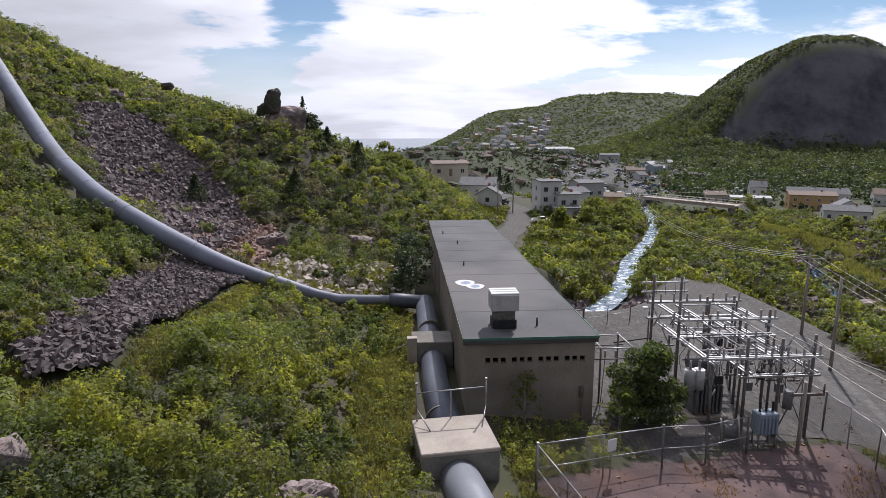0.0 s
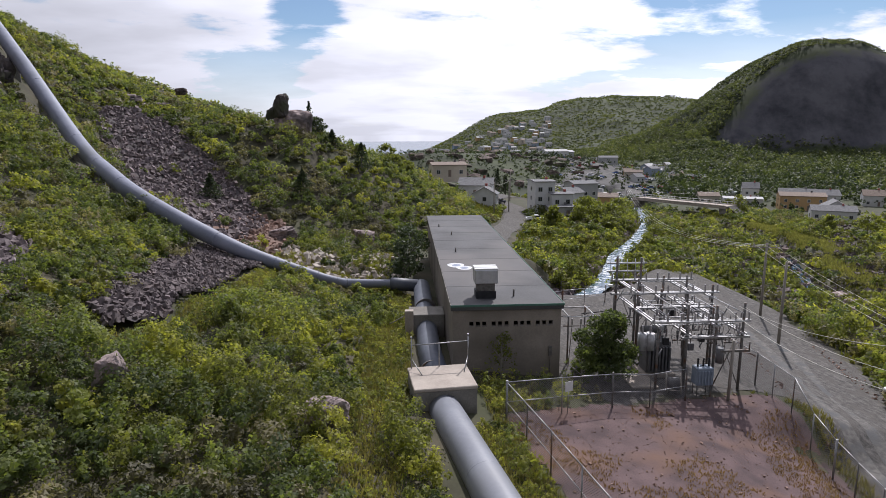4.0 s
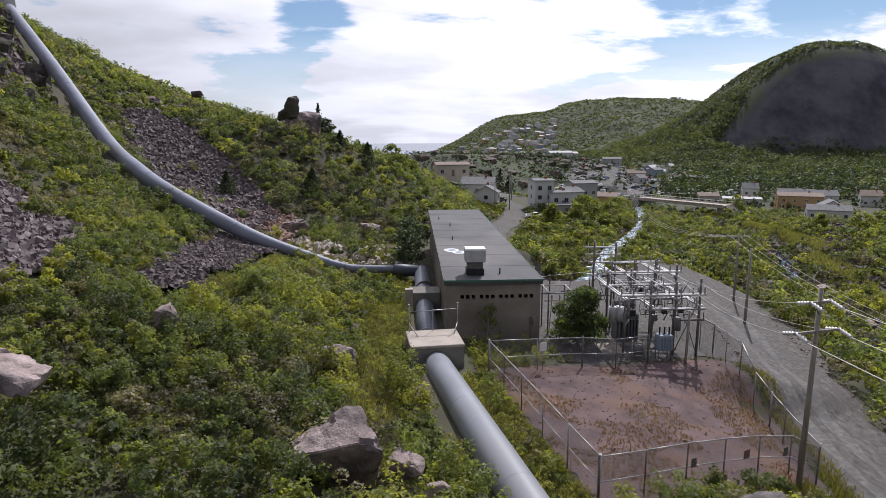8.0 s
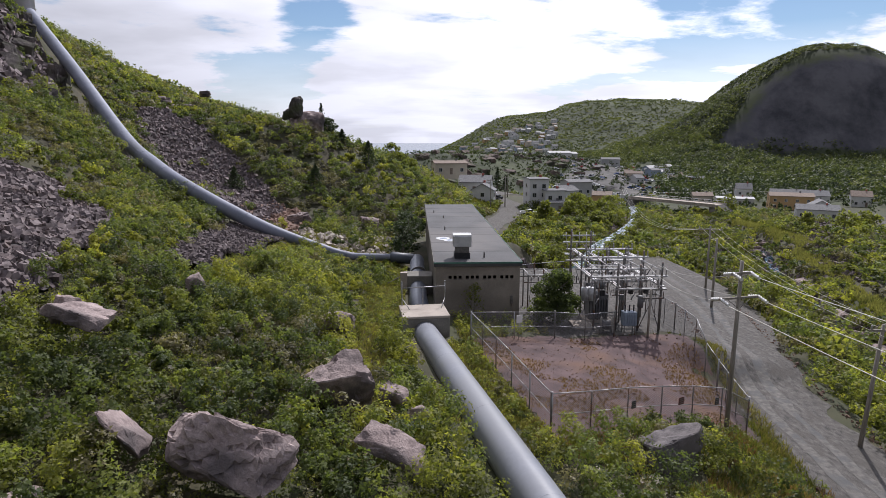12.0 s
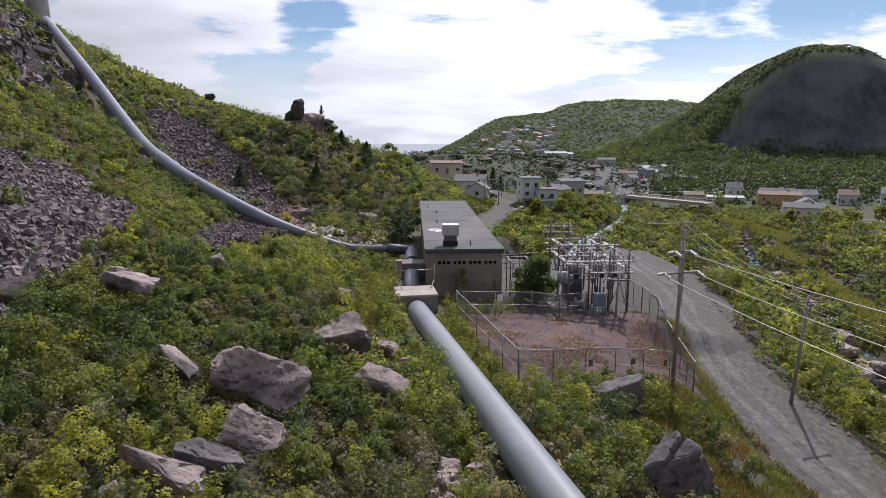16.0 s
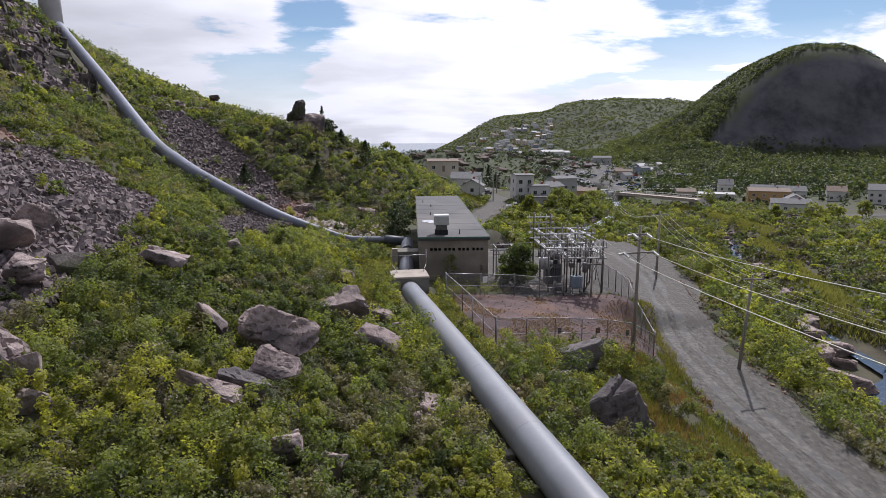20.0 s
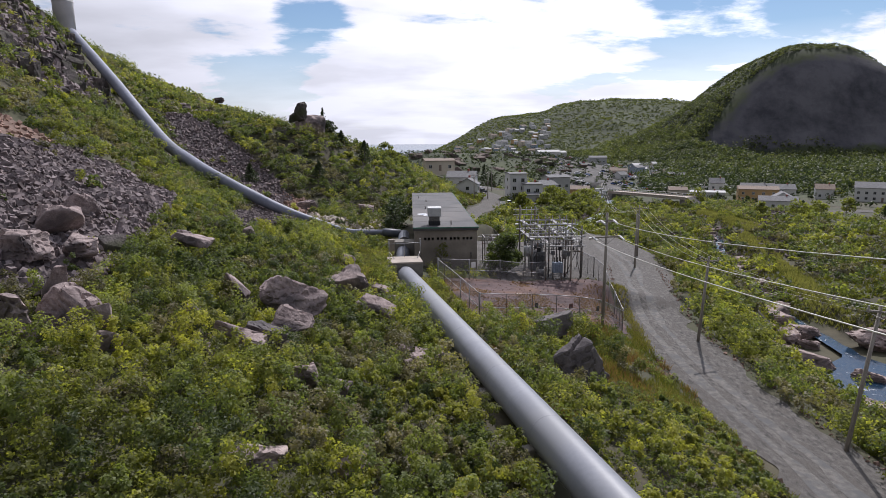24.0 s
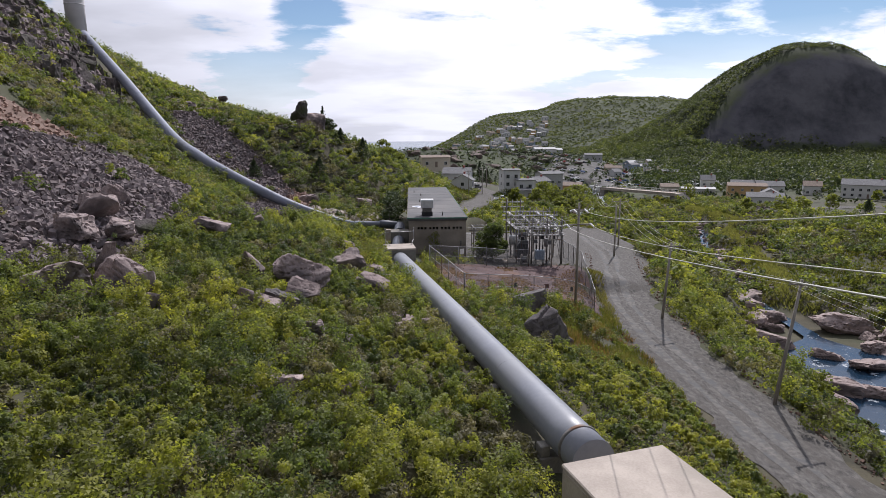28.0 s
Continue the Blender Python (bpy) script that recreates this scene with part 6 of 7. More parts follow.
thicket("ridge_shrubs", "scrub on the high slope below the cliffs", -125, -58, -60, 110, 2.8, 2.0, 1.9, 70, 0.28, 99, base=0.28, mix_of=(0.25, 0.45))
thicket("verge_shrubs", "mixed green shrubs between penstock and road", 1.0, 23, -62, -17, 1.15, 0.95, 1.5, 300, 0.085, 101, keep=lambda X, Y: (smooth_noise(X, Y, 3.5, 19) > np.where(Y < -36, -0.75, -0.22)) & (Y + 3.0 * smooth_noise(X, Y, 3, 20) < np.where(X > 17, -34, -20)))
thicket("roadside_shrubs", "leafy alder shrubs between road and river", 29.5, 50, -62, 30, 1.6, 1.3, 2.0, 200, 0.13, 103, base=0.38)
thicket("meadow_shrubs", "patchy green shrubs on the valley floor", 38, 150, 0, 190, 2.9, 1.9, 2.2, 90, 0.3, 107, keep=lambda X, Y: (smooth_noise(X, Y, 11, 29) > -0.45) & (~gold_band(X, Y) | (smooth_noise(X, Y, 6, 92) > 0.5)), base=0.33)
thicket("meadow_shrubs", "shrubs between powerhouse and lane", 9, 46, 48, 120, 2.0, 1.5, 1.8, 100, 0.24, 109, keep=lambda X, Y: smooth_noise(X, Y, 8, 33) > -0.1, base=0.4)
thicket("riverside_shrubs", "green shrubs beyond the river", 55, 130, -70, 2, 2.3, 1.8, 2.2, 100, 0.25, 111, base=0.38)
thicket("verge_shrubs", "green bushes between penstock and yard fence", 0.5, 5.6, -22, -8.5, 1.0, 0.7, 1.2, 130, 0.09, 115, keep=lambda X, Y: ~in_polygon(X - 0.5, Y, YARD) & ~in_polygon(X + 0.5, Y, YARD))
thicket("hillside_shrubs", "leafy shrubs on the slope behind the viewpoint", -60, 24, -112, -66, 2.6, 1.8, 1.8, 40, 0.24, 117)
thicket("fence_weeds", "weeds at the foot of the powerhouse and fences", 1.2, 11.5, -7.4, 0.2, 0.7, 0.5, 1.0, 60, 0.075, 113, keep=lambda X, Y: ~in_polygon(X, Y, YARD))


M_RUST = leaf_material("rusty_weeds", (0.12, 0.066, 0.045), (0.22, 0.13, 0.072), (0.36, 0.24, 0.12), 0.2, 0.3)
M_STRAW = leaf_material("straw_weeds", (0.12, 0.11, 0.045), (0.20, 0.175, 0.075), (0.33, 0.28, 0.13), 0.2, 0.35)
M_GOLD = leaf_material("golden_grass", (0.12, 0.12, 0.058), (0.19, 0.182, 0.078), (0.29, 0.262, 0.115), 0.2, 0.45)


def grass(name, label, x0, x1, y0, y1, step, h, seed, keep, per=7, wide=0.03, mat=None):
    """Tufts of dry grass blades."""
    X, Y = spread_points(x0, x1, y0, y1, step, seed)
    ok = keep(X, Y)
    X, Y = X[ok], Y[ok]
    r = np.random.default_rng(seed)
    X, Y = np.repeat(X, per) + r.normal(0, step * 0.25, len(X) * per), np.repeat(Y, per) + r.normal(0, step * 0.25, len(Y) * per)
    Z = land(X, Y)
    n = len(X)
    a = r.uniform(0, 2 * np.pi, n)
    hh = h * r.uniform(0.5, 1.4, n)
    lean = r.normal(0, 0.35, (n, 2)) * hh[:, None]
    w = wide * r.uniform(0.6, 1.5, n)
    b0 = np.stack([X - np.cos(a) * w, Y - np.sin(a) * w, Z], -1)
    b1 = np.stack([X + np.cos(a) * w, Y + np.sin(a) * w, Z], -1)
    t = np.stack([X + lean[:, 0], Y + lean[:, 1], Z + hh], -1)
    v = np.stack([b0, b1, t], 1).reshape(-1, 3)
    me = mesh_arrays(name, v, np.arange(3 * n).reshape(n, 3), np.clip(np.repeat(0.5, n) + r.normal(0, 0.2, n) + 0.2 * smooth_noise(X, Y, 3, 5), 0, 1))
    return tagged(link_mesh(name, me, mat or M_GRASS), label, "grass", kind="stuff")


grass("dry_grass", "dry golden grass on the road verge", 1, 24, -60, -14, 0.34, 0.42, 121, lambda X, Y: growing(X, Y) & (smooth_noise(X, Y, 3.5, 19) < 0.0) & ((Y > -37) | (X > 20)))
def close_in(X, Y):
    """Trodden ground beside blocks, pipes and yard fence, and the foot of the scree tongue."""
    d, _ = line_distance(X, Y, [(-1.0, -7.6), (8.15, -58.2)])
    beside = (X > -6.5) & (X < -2.9) & (Y > -9) & (Y < 24)
    strip_e = (X > -0.5) & (X < 6.0) & (Y > -24) & (Y < -2) & (d > 1.25) & ~in_polygon(X, Y, YARD) & ~((X < 1.9) & (Y > -9.2))
    foot = in_polygon(X, Y, SCREE_B_FOOT) & ~in_polygon(X, Y, SCREE_B)
    verge = in_polygon(X, Y, [(22.2, -18), (24.2, -9), (24.4, -1.5), (26.2, -3), (24.5, -12), (23.2, -20)])
    return beside | strip_e | foot | verge


grass("dry_grass", "straw and green weeds beside the concrete blocks and fence", -26, 27, -24, 30, 0.3, 0.4, 126, close_in, 8, 0.03, M_STRAW)
WX, WY = spread_points(-26, 7, -24, 30, 0.55, 134)
ok = close_in(WX, WY)
WX, WY = WX[ok], WY[ok]
shrubs("low_weeds", "low green weeds beside the concrete blocks and fence", WX, WY, rng.uniform(0.25, 0.55, len(WX)), rng.uniform(0.25, 0.9, len(WX)), 60, 0.06, plant_tone(WX, WY, 9, 0.45), 134, M_LEAF, 6)
grass("dry_grass", "straw-coloured weeds by the foot of the hillside pipe", -22, 1, -24, 49, 0.36, 0.45, 122, lambda X, Y: growing(X, Y) & open_ground(X, Y), 9, 0.035, M_STRAW)
WX, WY = spread_points(-22, 1, -24, 49, 0.75, 124)
ok = growing(WX, WY) & open_ground(WX, WY)
WX, WY = WX[ok], WY[ok]
shrubs("low_weeds", "low pale green weeds among stones beside the pipes", WX, WY, rng.uniform(0.25, 0.6, len(WX)), rng.uniform(0.25, 0.7, len(WX)), 42, 0.07, plant_tone(WX, WY, 7, 0.62), 124, M_LEAF, 5)
grass("dry_grass", "yellow meadow grass on the valley floor", 36, 130, -30, 180, 1.15, 0.55, 123, lambda X, Y: growing(X, Y) & (smooth_noise(X, Y, 11, 29) < 0.25), 8, 0.14)
grass("dry_grass", "yellow-green grass bank behind the powerhouse", 9, 40, 48, 118, 0.8, 0.7, 125, lambda X, Y: growing(X, Y), 7, 0.10)
grass("yard_weeds", "rusty dry weeds on the yard earth", 3, 23, -24, -3, 0.30, 0.17, 127, lambda X, Y: in_polygon(X, Y, YARD) & (smooth_noise(X, Y, 3.2, 43) + 0.5 * smooth_noise(X, Y, 1.0, 44) > -0.05), 9, 0.03, M_RUST)
grass("golden_grass", "tall golden grass strip beside the river", 50, 125, 0, 165, 0.62, 0.8, 130, lambda X, Y: growing(X, Y) & gold_band(X, Y), 7, 0.10, M_GOLD)
grass("rusty_grass", "rust-brown dry weeds on the verge below the yard fence", 5, 24, -46, -20, 0.36, 0.45, 141, lambda X, Y: growing(X, Y) & (smooth_noise(X, Y, 2.6, 55) > 0.25), 8, 0.03, M_RUST)
grass("straw_grass", "straw-yellow grass on the verge by the road", 12, 24, -62, -18, 0.36, 0.4, 142, lambda X, Y: growing(X, Y) & (smooth_noise(X, Y, 3.1, 56) > -0.1) & ((X > 20.5) | (Y > -38)), 7, 0.03, M_STRAW)
WX, WY = spread_points(4, 23, -40, -22, 0.8, 143)
ok = growing(WX, WY) & (smooth_noise(WX, WY, 2.2, 57) > -0.2)
WX, WY = WX[ok], WY[ok]
shrubs("low_weeds", "low pale green weeds on the verge below the yard", WX, WY, rng.uniform(0.25, 0.55, len(WX)), rng.uniform(0.25, 0.7, len(WX)), 60, 0.06, plant_tone(WX, WY, 11, 0.5), 143, M_GREEN, 6)
thicket("verge_undergrowth", "low leafy growth on the bank between penstock and road", 6, 24, -62, -35, 0.62, 0.5, 0.55, 60, 0.07, 145, base=0.42, clear=0.8, mix_of=(0.35, 0.45))
M_BLOOM = leaf_material("white_flower_heads", (0.42, 0.42, 0.34), (0.58, 0.57, 0.47), (0.74, 0.72, 0.62), 0.2, 0.3)
WX, WY = np.array([4.9, 5.5, 6.3, 6.8, 5.1]), np.array([-36.4, -35.0, -33.9, -33.6, -35.6])
shrubs("flower_clump", "white flowering weeds beside the penstock", WX, WY, np.array([0.45, 0.4, 0.5, 0.4, 0.35]), np.array([0.8, 0.7, 0.75, 0.6, 0.7]), 120, 0.045, np.full(5, 0.6), 144, M_BLOOM, 7)
for k in range(22):
    x, y = 8.6 + rng.normal(0, 0.9), -36.2 + rng.normal(0, 0.9)
    boulder(x, y, land_at(x, y) + 0.25 + 0.15 * rng.random(), *(0.18 + 0.25 * rng.random(3)), rng.uniform(0, 180), 270 + k, "dark broken stone beside the tall boulder", M_CRAG, group="rubble by the tall boulder")
grass("dry_grass", "dry grass between yard fence and road", 20, 28, -24, 2, 0.42, 0.35, 128, lambda X, Y: growing(X, Y), 6, 0.03)
n = 1500
X, Y = rng.uniform(3, 23, n), rng.uniform(-24, -2, n)
ok = in_polygon(X, Y, YARD)
X, Y = X[ok], Y[ok]
st = link_mesh("yard_stones", stones_joined("yard_stones", np.stack([X, Y, land(X, Y) + 0.06], -1), rng.lognormal(-3.5, 0.5, len(X)).clip(0.02, 0.12), 36), M_RUBBLE)
tagged(st, "small stones and clods on the yard", "stones", kind="stuff")
grass("dry_grass", "dry grass patches on the hillside", -40, 0, -10, 60, 0.9, 0.5, 129, lambda X, Y: growing(X, Y) & (smooth_noise(X, Y, 7, 47) > 0.3), 6, 0.07)

# ---- trees ----
def tree(kind, x, y, h, r, seed, label, lift=0.0, leaf=0.16, count=900, base_tone=0.4):
    rr = np.random.default_rng(seed)
    g = land_at(x, y) + lift
    t = thing("tree", x, y, g, label, "tree", turn=float(rr.uniform(0, 360)))
    if kind == "spruce":
        part("trunk", tube(bmesh.new(), [(0, 0, -0.4), (0.05, 0, h * 0.5), (0, 0.03, h * 0.97)], [h * 0.022 + 0.04, h * 0.014 + 0.02, 0.02], 8), M_WOOD, t)
        n = count
        u = rr.uniform(0, 1, n) ** 0.75
        tier = np.floor(u * 9) / 9
        rad = r * (1.02 - u) * (0.75 + 0.45 * ((u * 9) % 1 < 0.5)) * np.sqrt(rr.uniform(0.15, 1, n))
        a = rr.uniform(0, 2 * np.pi, n)
        rad *= 1 + 0.25 * np.sin(a * 3 + tier * 17)
        C = np.stack([np.cos(a) * rad, np.sin(a) * rad, h * (0.08 + 0.92 * u) - rad * 0.22], -1)
        me = leaf_mesh("crown", C, None, leaf * rr.uniform(0.7, 1.4, n), np.clip(base_tone + rr.normal(0, 0.2, n), 0, 1), seed, 0.4, 0.35)
        link_mesh("crown", me, M_LEAF_D, t)
    else:
        tips = []
        bm = bmesh.new()
        tube(bm, [(0, 0, -0.4), (0.05, 0.04, h * 0.3), (0.0, 0.1, h * 0.6), (0.1, 0, h * 0.85)], [h * 0.03 + 0.03, h * 0.022 + 0.02, h * 0.012 + 0.01, 0.015], 8)
        part("trunk", bm, M_WOOD, t)
        for k in range(7):
            a, z = k * 2.4 + rr.uniform(-0.3, 0.3), h * (0.25 + 0.085 * k)
            tip = (math.cos(a) * r * rr.uniform(0.5, 0.8), math.sin(a) * r * rr.uniform(0.5, 0.8), z + h * 0.18)
            part("limb", tube(bmesh.new(), [(0, 0.05, z - h * 0.08), (tip[0] * 0.5, tip[1] * 0.5, z + h * 0.04), tip], [h * 0.012 + 0.012, h * 0.008 + 0.008, 0.01], 6), M_WOOD, t)
            tips.append(tip)
        sp = 26
        a, q = rr.uniform(0, 2 * np.pi, sp), np.sqrt(rr.uniform(0, 1, sp))
        zz = rr.uniform(0.12, 1, sp)
        prof = np.sin(np.pi * np.clip(0.15 + 0.8 * zz, 0, 1)) ** 0.7
        S = np.stack([np.cos(a) * q * r * prof, np.sin(a) * q * r * prof, h * (0.1 + 0.84 * zz)], -1)
        k = rr.integers(0, sp, count)
        d = rr.normal(size=(count, 3))
        d /= np.linalg.norm(d, axis=1)[:, None]
        C = S[k] + d * (rr.uniform(0.3, 1, count) ** 0.5)[:, None] * np.array([r * 0.36, r * 0.36, h * 0.12])
        me = leaf_mesh("crown", C, None, leaf * rr.uniform(0.6, 1.3, count), np.clip(base_tone + rr.normal(0, 0.1, sp)[k], 0, 1), seed)
        link_mesh("crown", me, M_GREEN if kind == "green" else M_LEAF if kind == "leafy" else M_LEAF_D, t)
    return t


tree("green", 11.6, 0.9, 5.3, 2.1, 501, "full leafy green tree behind the yard fence", 0, 0.12, 8000, 0.1)
tree("green", 11.8, 0.1, 3.4, 2.2, 507, "low leafy growth round the tree behind the yard fence", 0, 0.12, 3000, 0.15)
tree("green", 9.4, -1.0, 2.6, 1.3, 502, "small bush against the powerhouse wall", 0, 0.11, 900, 0.35)
tree("leafy", 3.6, -0.9, 3.4, 1.0, 503, "thin dark sapling against the powerhouse wall", 0, 0.10, 420, 0.15)
tree("dark", -3.4, 27.5, 6.0, 2.2, 504, "dark shaded tree behind the pipe junction", 0, 0.2, 1400, 0.5)
tree("dark", -2.8, 33.5, 6.5, 2.4, 505, "dark tree beside the powerhouse wall", 0, 0.2, 1400, 0.5)
tree("dark", -2.6, 42.0, 6.0, 2.4, 506, "dark tree beside the powerhouse wall", 0, 0.2, 1400, 0.5)
for k, (x, y, h, r) in enumerate(((-12.2, 84, 6.0, 3.0), (-36, 62, 4.6, 2.4), (-22, 70, 4.6, 2.6), (-19.0, 92, 3.8, 2.2))):
    tree("spruce", x, y, h, r, 520 + k, "dark broad spruce on the green hillside", 0, 0.22, 1500)
tree("spruce", -24.5, 97, 7.6, 1.9, 540, "windswept spruce with a bare leader on the skyline", 0, 0.28, 420)
tree("dark", -23.0, 96, 4.5, 2.6, 541, "low dark spreading tree on the skyline", 0, 0.28, 900)
for k, (x, y, h) in enumerate(((-16.5, 112, 2.4), (-13.6, 114, 3.2), (-12.4, 115, 2.7), (-19.5, 110, 1.9))):
    tree("spruce", x, y, h, 1.1, 545 + k, "small spruce on the skyline", 0.6, 0.25, 320)
for k, (x, y, h, r) in enumerate(((-8.0, 112, 6.0, 3.0), (-5.0, 110, 4.4, 2.8), (-2.5, 106, 4.6, 3.0), (-6.0, 98, 4.5, 3.0))):
    tree("leafy", x, y, h, r, 550 + k, "round dark green bushy tree on the shoulder of the hill", 0, 0.3, 900, 0.15)
for k, (x, y, h, r) in enumerate(((44, 113, 7.0, 3.4), (41, 106, 5.5, 2.6), (48, 120, 6.5, 3.6), (53, 112, 5.5, 3.2), (38.5, 131, 9.5, 4.0), (57, 128, 6, 3.2), (62, 140, 6, 3.4), (33, 103, 5.0, 2.0), (70, 155, 7, 3.6), (48, 104, 4.5, 2.8))):
    tree("leafy", x, y, h, r, 560 + k, "leafy tree beside the village houses", 0, 0.34, 900, 0.25 if k != 4 else 0.5)
for k, (x, y, h) in enumerate(((30.5, 178, 10), (34, 180, 8), (27.5, 181, 8))):
    tree("spruce", x, y, h, 2.8, 575 + k, "dark spruce by the village lane", 0, 0.4, 700)
for k in range(34):
    x, y = 95 + 150 * rng.random(), 85 + 150 * rng.random()
    if line_distance(np.array([x]), np.array([y]), RIVER)[0][0] < 8 or line_distance(np.array([x]), np.array([y]), [(140, 165), (170, 200), (222, 195)])[0][0] < 13:
        continue
    tree("leafy" if k % 4 else "spruce", x, y, rng.uniform(3.5, 7.5), rng.uniform(2.0, 3.8), 600 + k, "leafy tree on the valley floor", 0, 0.42, 520, 0.35)
for k in range(14):
    x, y = 31 + 14 * rng.random(), -45 + 65 * rng.random()
    if line_distance(np.array([x]), np.array([y]), ROAD)[0][0] < 5.5:
        continue
    tree("leafy", x, y, rng.uniform(2.2, 4.0), rng.uniform(1.2, 2.0), 650 + k, "leafy alder bush by the road", 0, 0.18, 800, 0.4)


for k, (x, y) in enumerate(((20.5, 47), (24.0, 52.5), (29, 61), (33.5, 71), (38, 80), (44.5, 92), (49, 101), (31, 50), (37.5, 62), (44, 74), (51, 88), (57, 99), (62, 110), (58.5, 118), (73, 128), (66, 124))):
    tree("leafy", x, y, rng.uniform(2.6, 4.6), rng.uniform(1.6, 2.6), 690 + k, "leafy bush on the stream bank", 0, 0.22, 800, 0.28)


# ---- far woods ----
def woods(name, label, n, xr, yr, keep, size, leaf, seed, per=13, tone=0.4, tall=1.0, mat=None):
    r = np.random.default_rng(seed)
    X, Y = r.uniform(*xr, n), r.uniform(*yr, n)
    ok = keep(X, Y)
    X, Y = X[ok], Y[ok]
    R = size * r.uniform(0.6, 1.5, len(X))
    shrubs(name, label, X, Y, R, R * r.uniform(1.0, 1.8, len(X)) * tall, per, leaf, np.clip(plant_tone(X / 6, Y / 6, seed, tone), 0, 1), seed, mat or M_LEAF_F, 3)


def wooded(X, Y):
    z = land(X, Y)
    foot = -8 - 3 * smooth_noise(X, Y, 40, 77)
    return (z > foot) | (X > 250) & (Y > 250)


def lit_side(X, Y):
    """All of the big hill but its steep shaded face."""
    return ~((X > np.interp(Y, [560, 600, 640, 690], [312, 330, 372, 425])) & (Y > 588) & (Y < 672))


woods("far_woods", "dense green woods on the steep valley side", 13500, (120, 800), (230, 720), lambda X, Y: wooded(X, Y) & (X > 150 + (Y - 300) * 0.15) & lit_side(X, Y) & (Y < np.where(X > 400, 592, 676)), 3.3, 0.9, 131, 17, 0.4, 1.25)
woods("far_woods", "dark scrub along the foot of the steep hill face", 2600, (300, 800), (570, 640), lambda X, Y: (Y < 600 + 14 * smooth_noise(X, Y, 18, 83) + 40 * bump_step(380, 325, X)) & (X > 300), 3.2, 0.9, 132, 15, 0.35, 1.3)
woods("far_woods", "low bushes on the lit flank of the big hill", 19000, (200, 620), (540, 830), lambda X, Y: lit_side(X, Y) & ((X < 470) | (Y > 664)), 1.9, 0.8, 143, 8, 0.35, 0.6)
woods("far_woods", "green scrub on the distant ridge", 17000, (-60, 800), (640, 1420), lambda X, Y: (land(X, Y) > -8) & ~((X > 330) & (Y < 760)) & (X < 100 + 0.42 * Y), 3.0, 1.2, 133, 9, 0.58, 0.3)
woods("far_woods", "dark scrub on the rocky knoll behind the houses", 2400, (-40, 130), (185, 470), lambda X, Y: (land(X, Y) > -9) & (line_distance(X, Y, [(24, 145), (40, 168), (62, 185), (98, 214)])[0] > 6), 1.4, 0.5, 135, 14, 0.3, 0.9, M_LEAF_V)
woods("far_woods", "trees along the foot of the hill", 3600, (120, 460), (228, 560), lambda X, Y: (X > (Y + 62) * (0.405 + 0.02 * smooth_noise(X, Y, 25, 81))) & (smooth_noise(X, Y, 14, 82) > -0.65), 3.4, 0.75, 137, 30, 0.45, 1.3, M_LEAF_V)
M_KNOLL = material("brown_knoll_rock", (0.075, 0.055, 0.048), (0.19, 0.145, 0.125), 0.4, 0.95, 1.0, stain=(0.06, 0.065, 0.04), stain_amount=0.4, fine=9, bump_dist=0.2)
for k in range(46):
    t, r = rng.random(), np.random.default_rng(1500 + k)
    x, y = 5 + 125 * t + r.normal(0, 18), 300 + 160 * t + r.normal(0, 24) - 40
    boulder(x, y, land_at(x, y) + 1.4 + 1.6 * r.random(), 3 + 4 * r.random(), 3 + 3 * r.random(), 2.5 + 2 * r.random(), r.uniform(0, 180), 1500 + k,
            "brown weathered crag on the knoll behind the houses", M_KNOLL, (0, 0), "crag", "knoll crags", 14, 0.42)

# ---- houses, bridge, vehicles ----
def paint(name, c, v=0.1):
    return material(name, tuple(q * (1 - v) for q in c), c, 1.2, 0.75, 0.1, fine=8)


M_HW = paint("white_clapboard", (0.62, 0.62, 0.61))
M_HG = paint("grey_clapboard", (0.42, 0.42, 0.42))
M_HY = paint("ochre_clapboard", (0.50, 0.33, 0.16))
M_HB = paint("beige_clapboard", (0.55, 0.49, 0.40))
M_HR = paint("red_clapboard", (0.35, 0.10, 0.08))
M_HBL = paint("blue_grey_clapboard", (0.30, 0.36, 0.44))
M_RG = material("grey_shingles", (0.12, 0.12, 0.125), (0.22, 0.22, 0.225), 2, 0.9, 0.3, fine=20)
M_RB = material("brown_shingles", (0.15, 0.11, 0.09), (0.26, 0.21, 0.17), 2, 0.9, 0.3, fine=20)
M_GLASS = material("window_glass", (0.02, 0.025, 0.03), (0.04, 0.045, 0.055), 1, 0.08, 0.0, spec=0.8)
M_TYRE = material("tyre_rubber", (0.02, 0.02, 0.02), (0.04, 0.04, 0.04), 5, 0.85, 0.1)


def gable(bm, w, d, h, rise):
    """House body with its gable ends, ridge along x."""
    v = [bm.verts.new(p) for p in ((-w / 2, -d / 2, -1.5), (w / 2, -d / 2, -1.5), (w / 2, d / 2, -1.5), (-w / 2, d / 2, -1.5),
                                   (-w / 2, -d / 2, h), (w / 2, -d / 2, h), (w / 2, d / 2, h), (-w / 2, d / 2, h), (-w / 2, 0, h + rise), (w / 2, 0, h + rise))]
    for f in ((0, 1, 5, 4), (2, 3, 7, 6), (1, 2, 6, 9, 5), (3, 0, 4, 8, 7), (3, 2, 1, 0)):
        bm.faces.new([v[i] for i in f])
    return bm


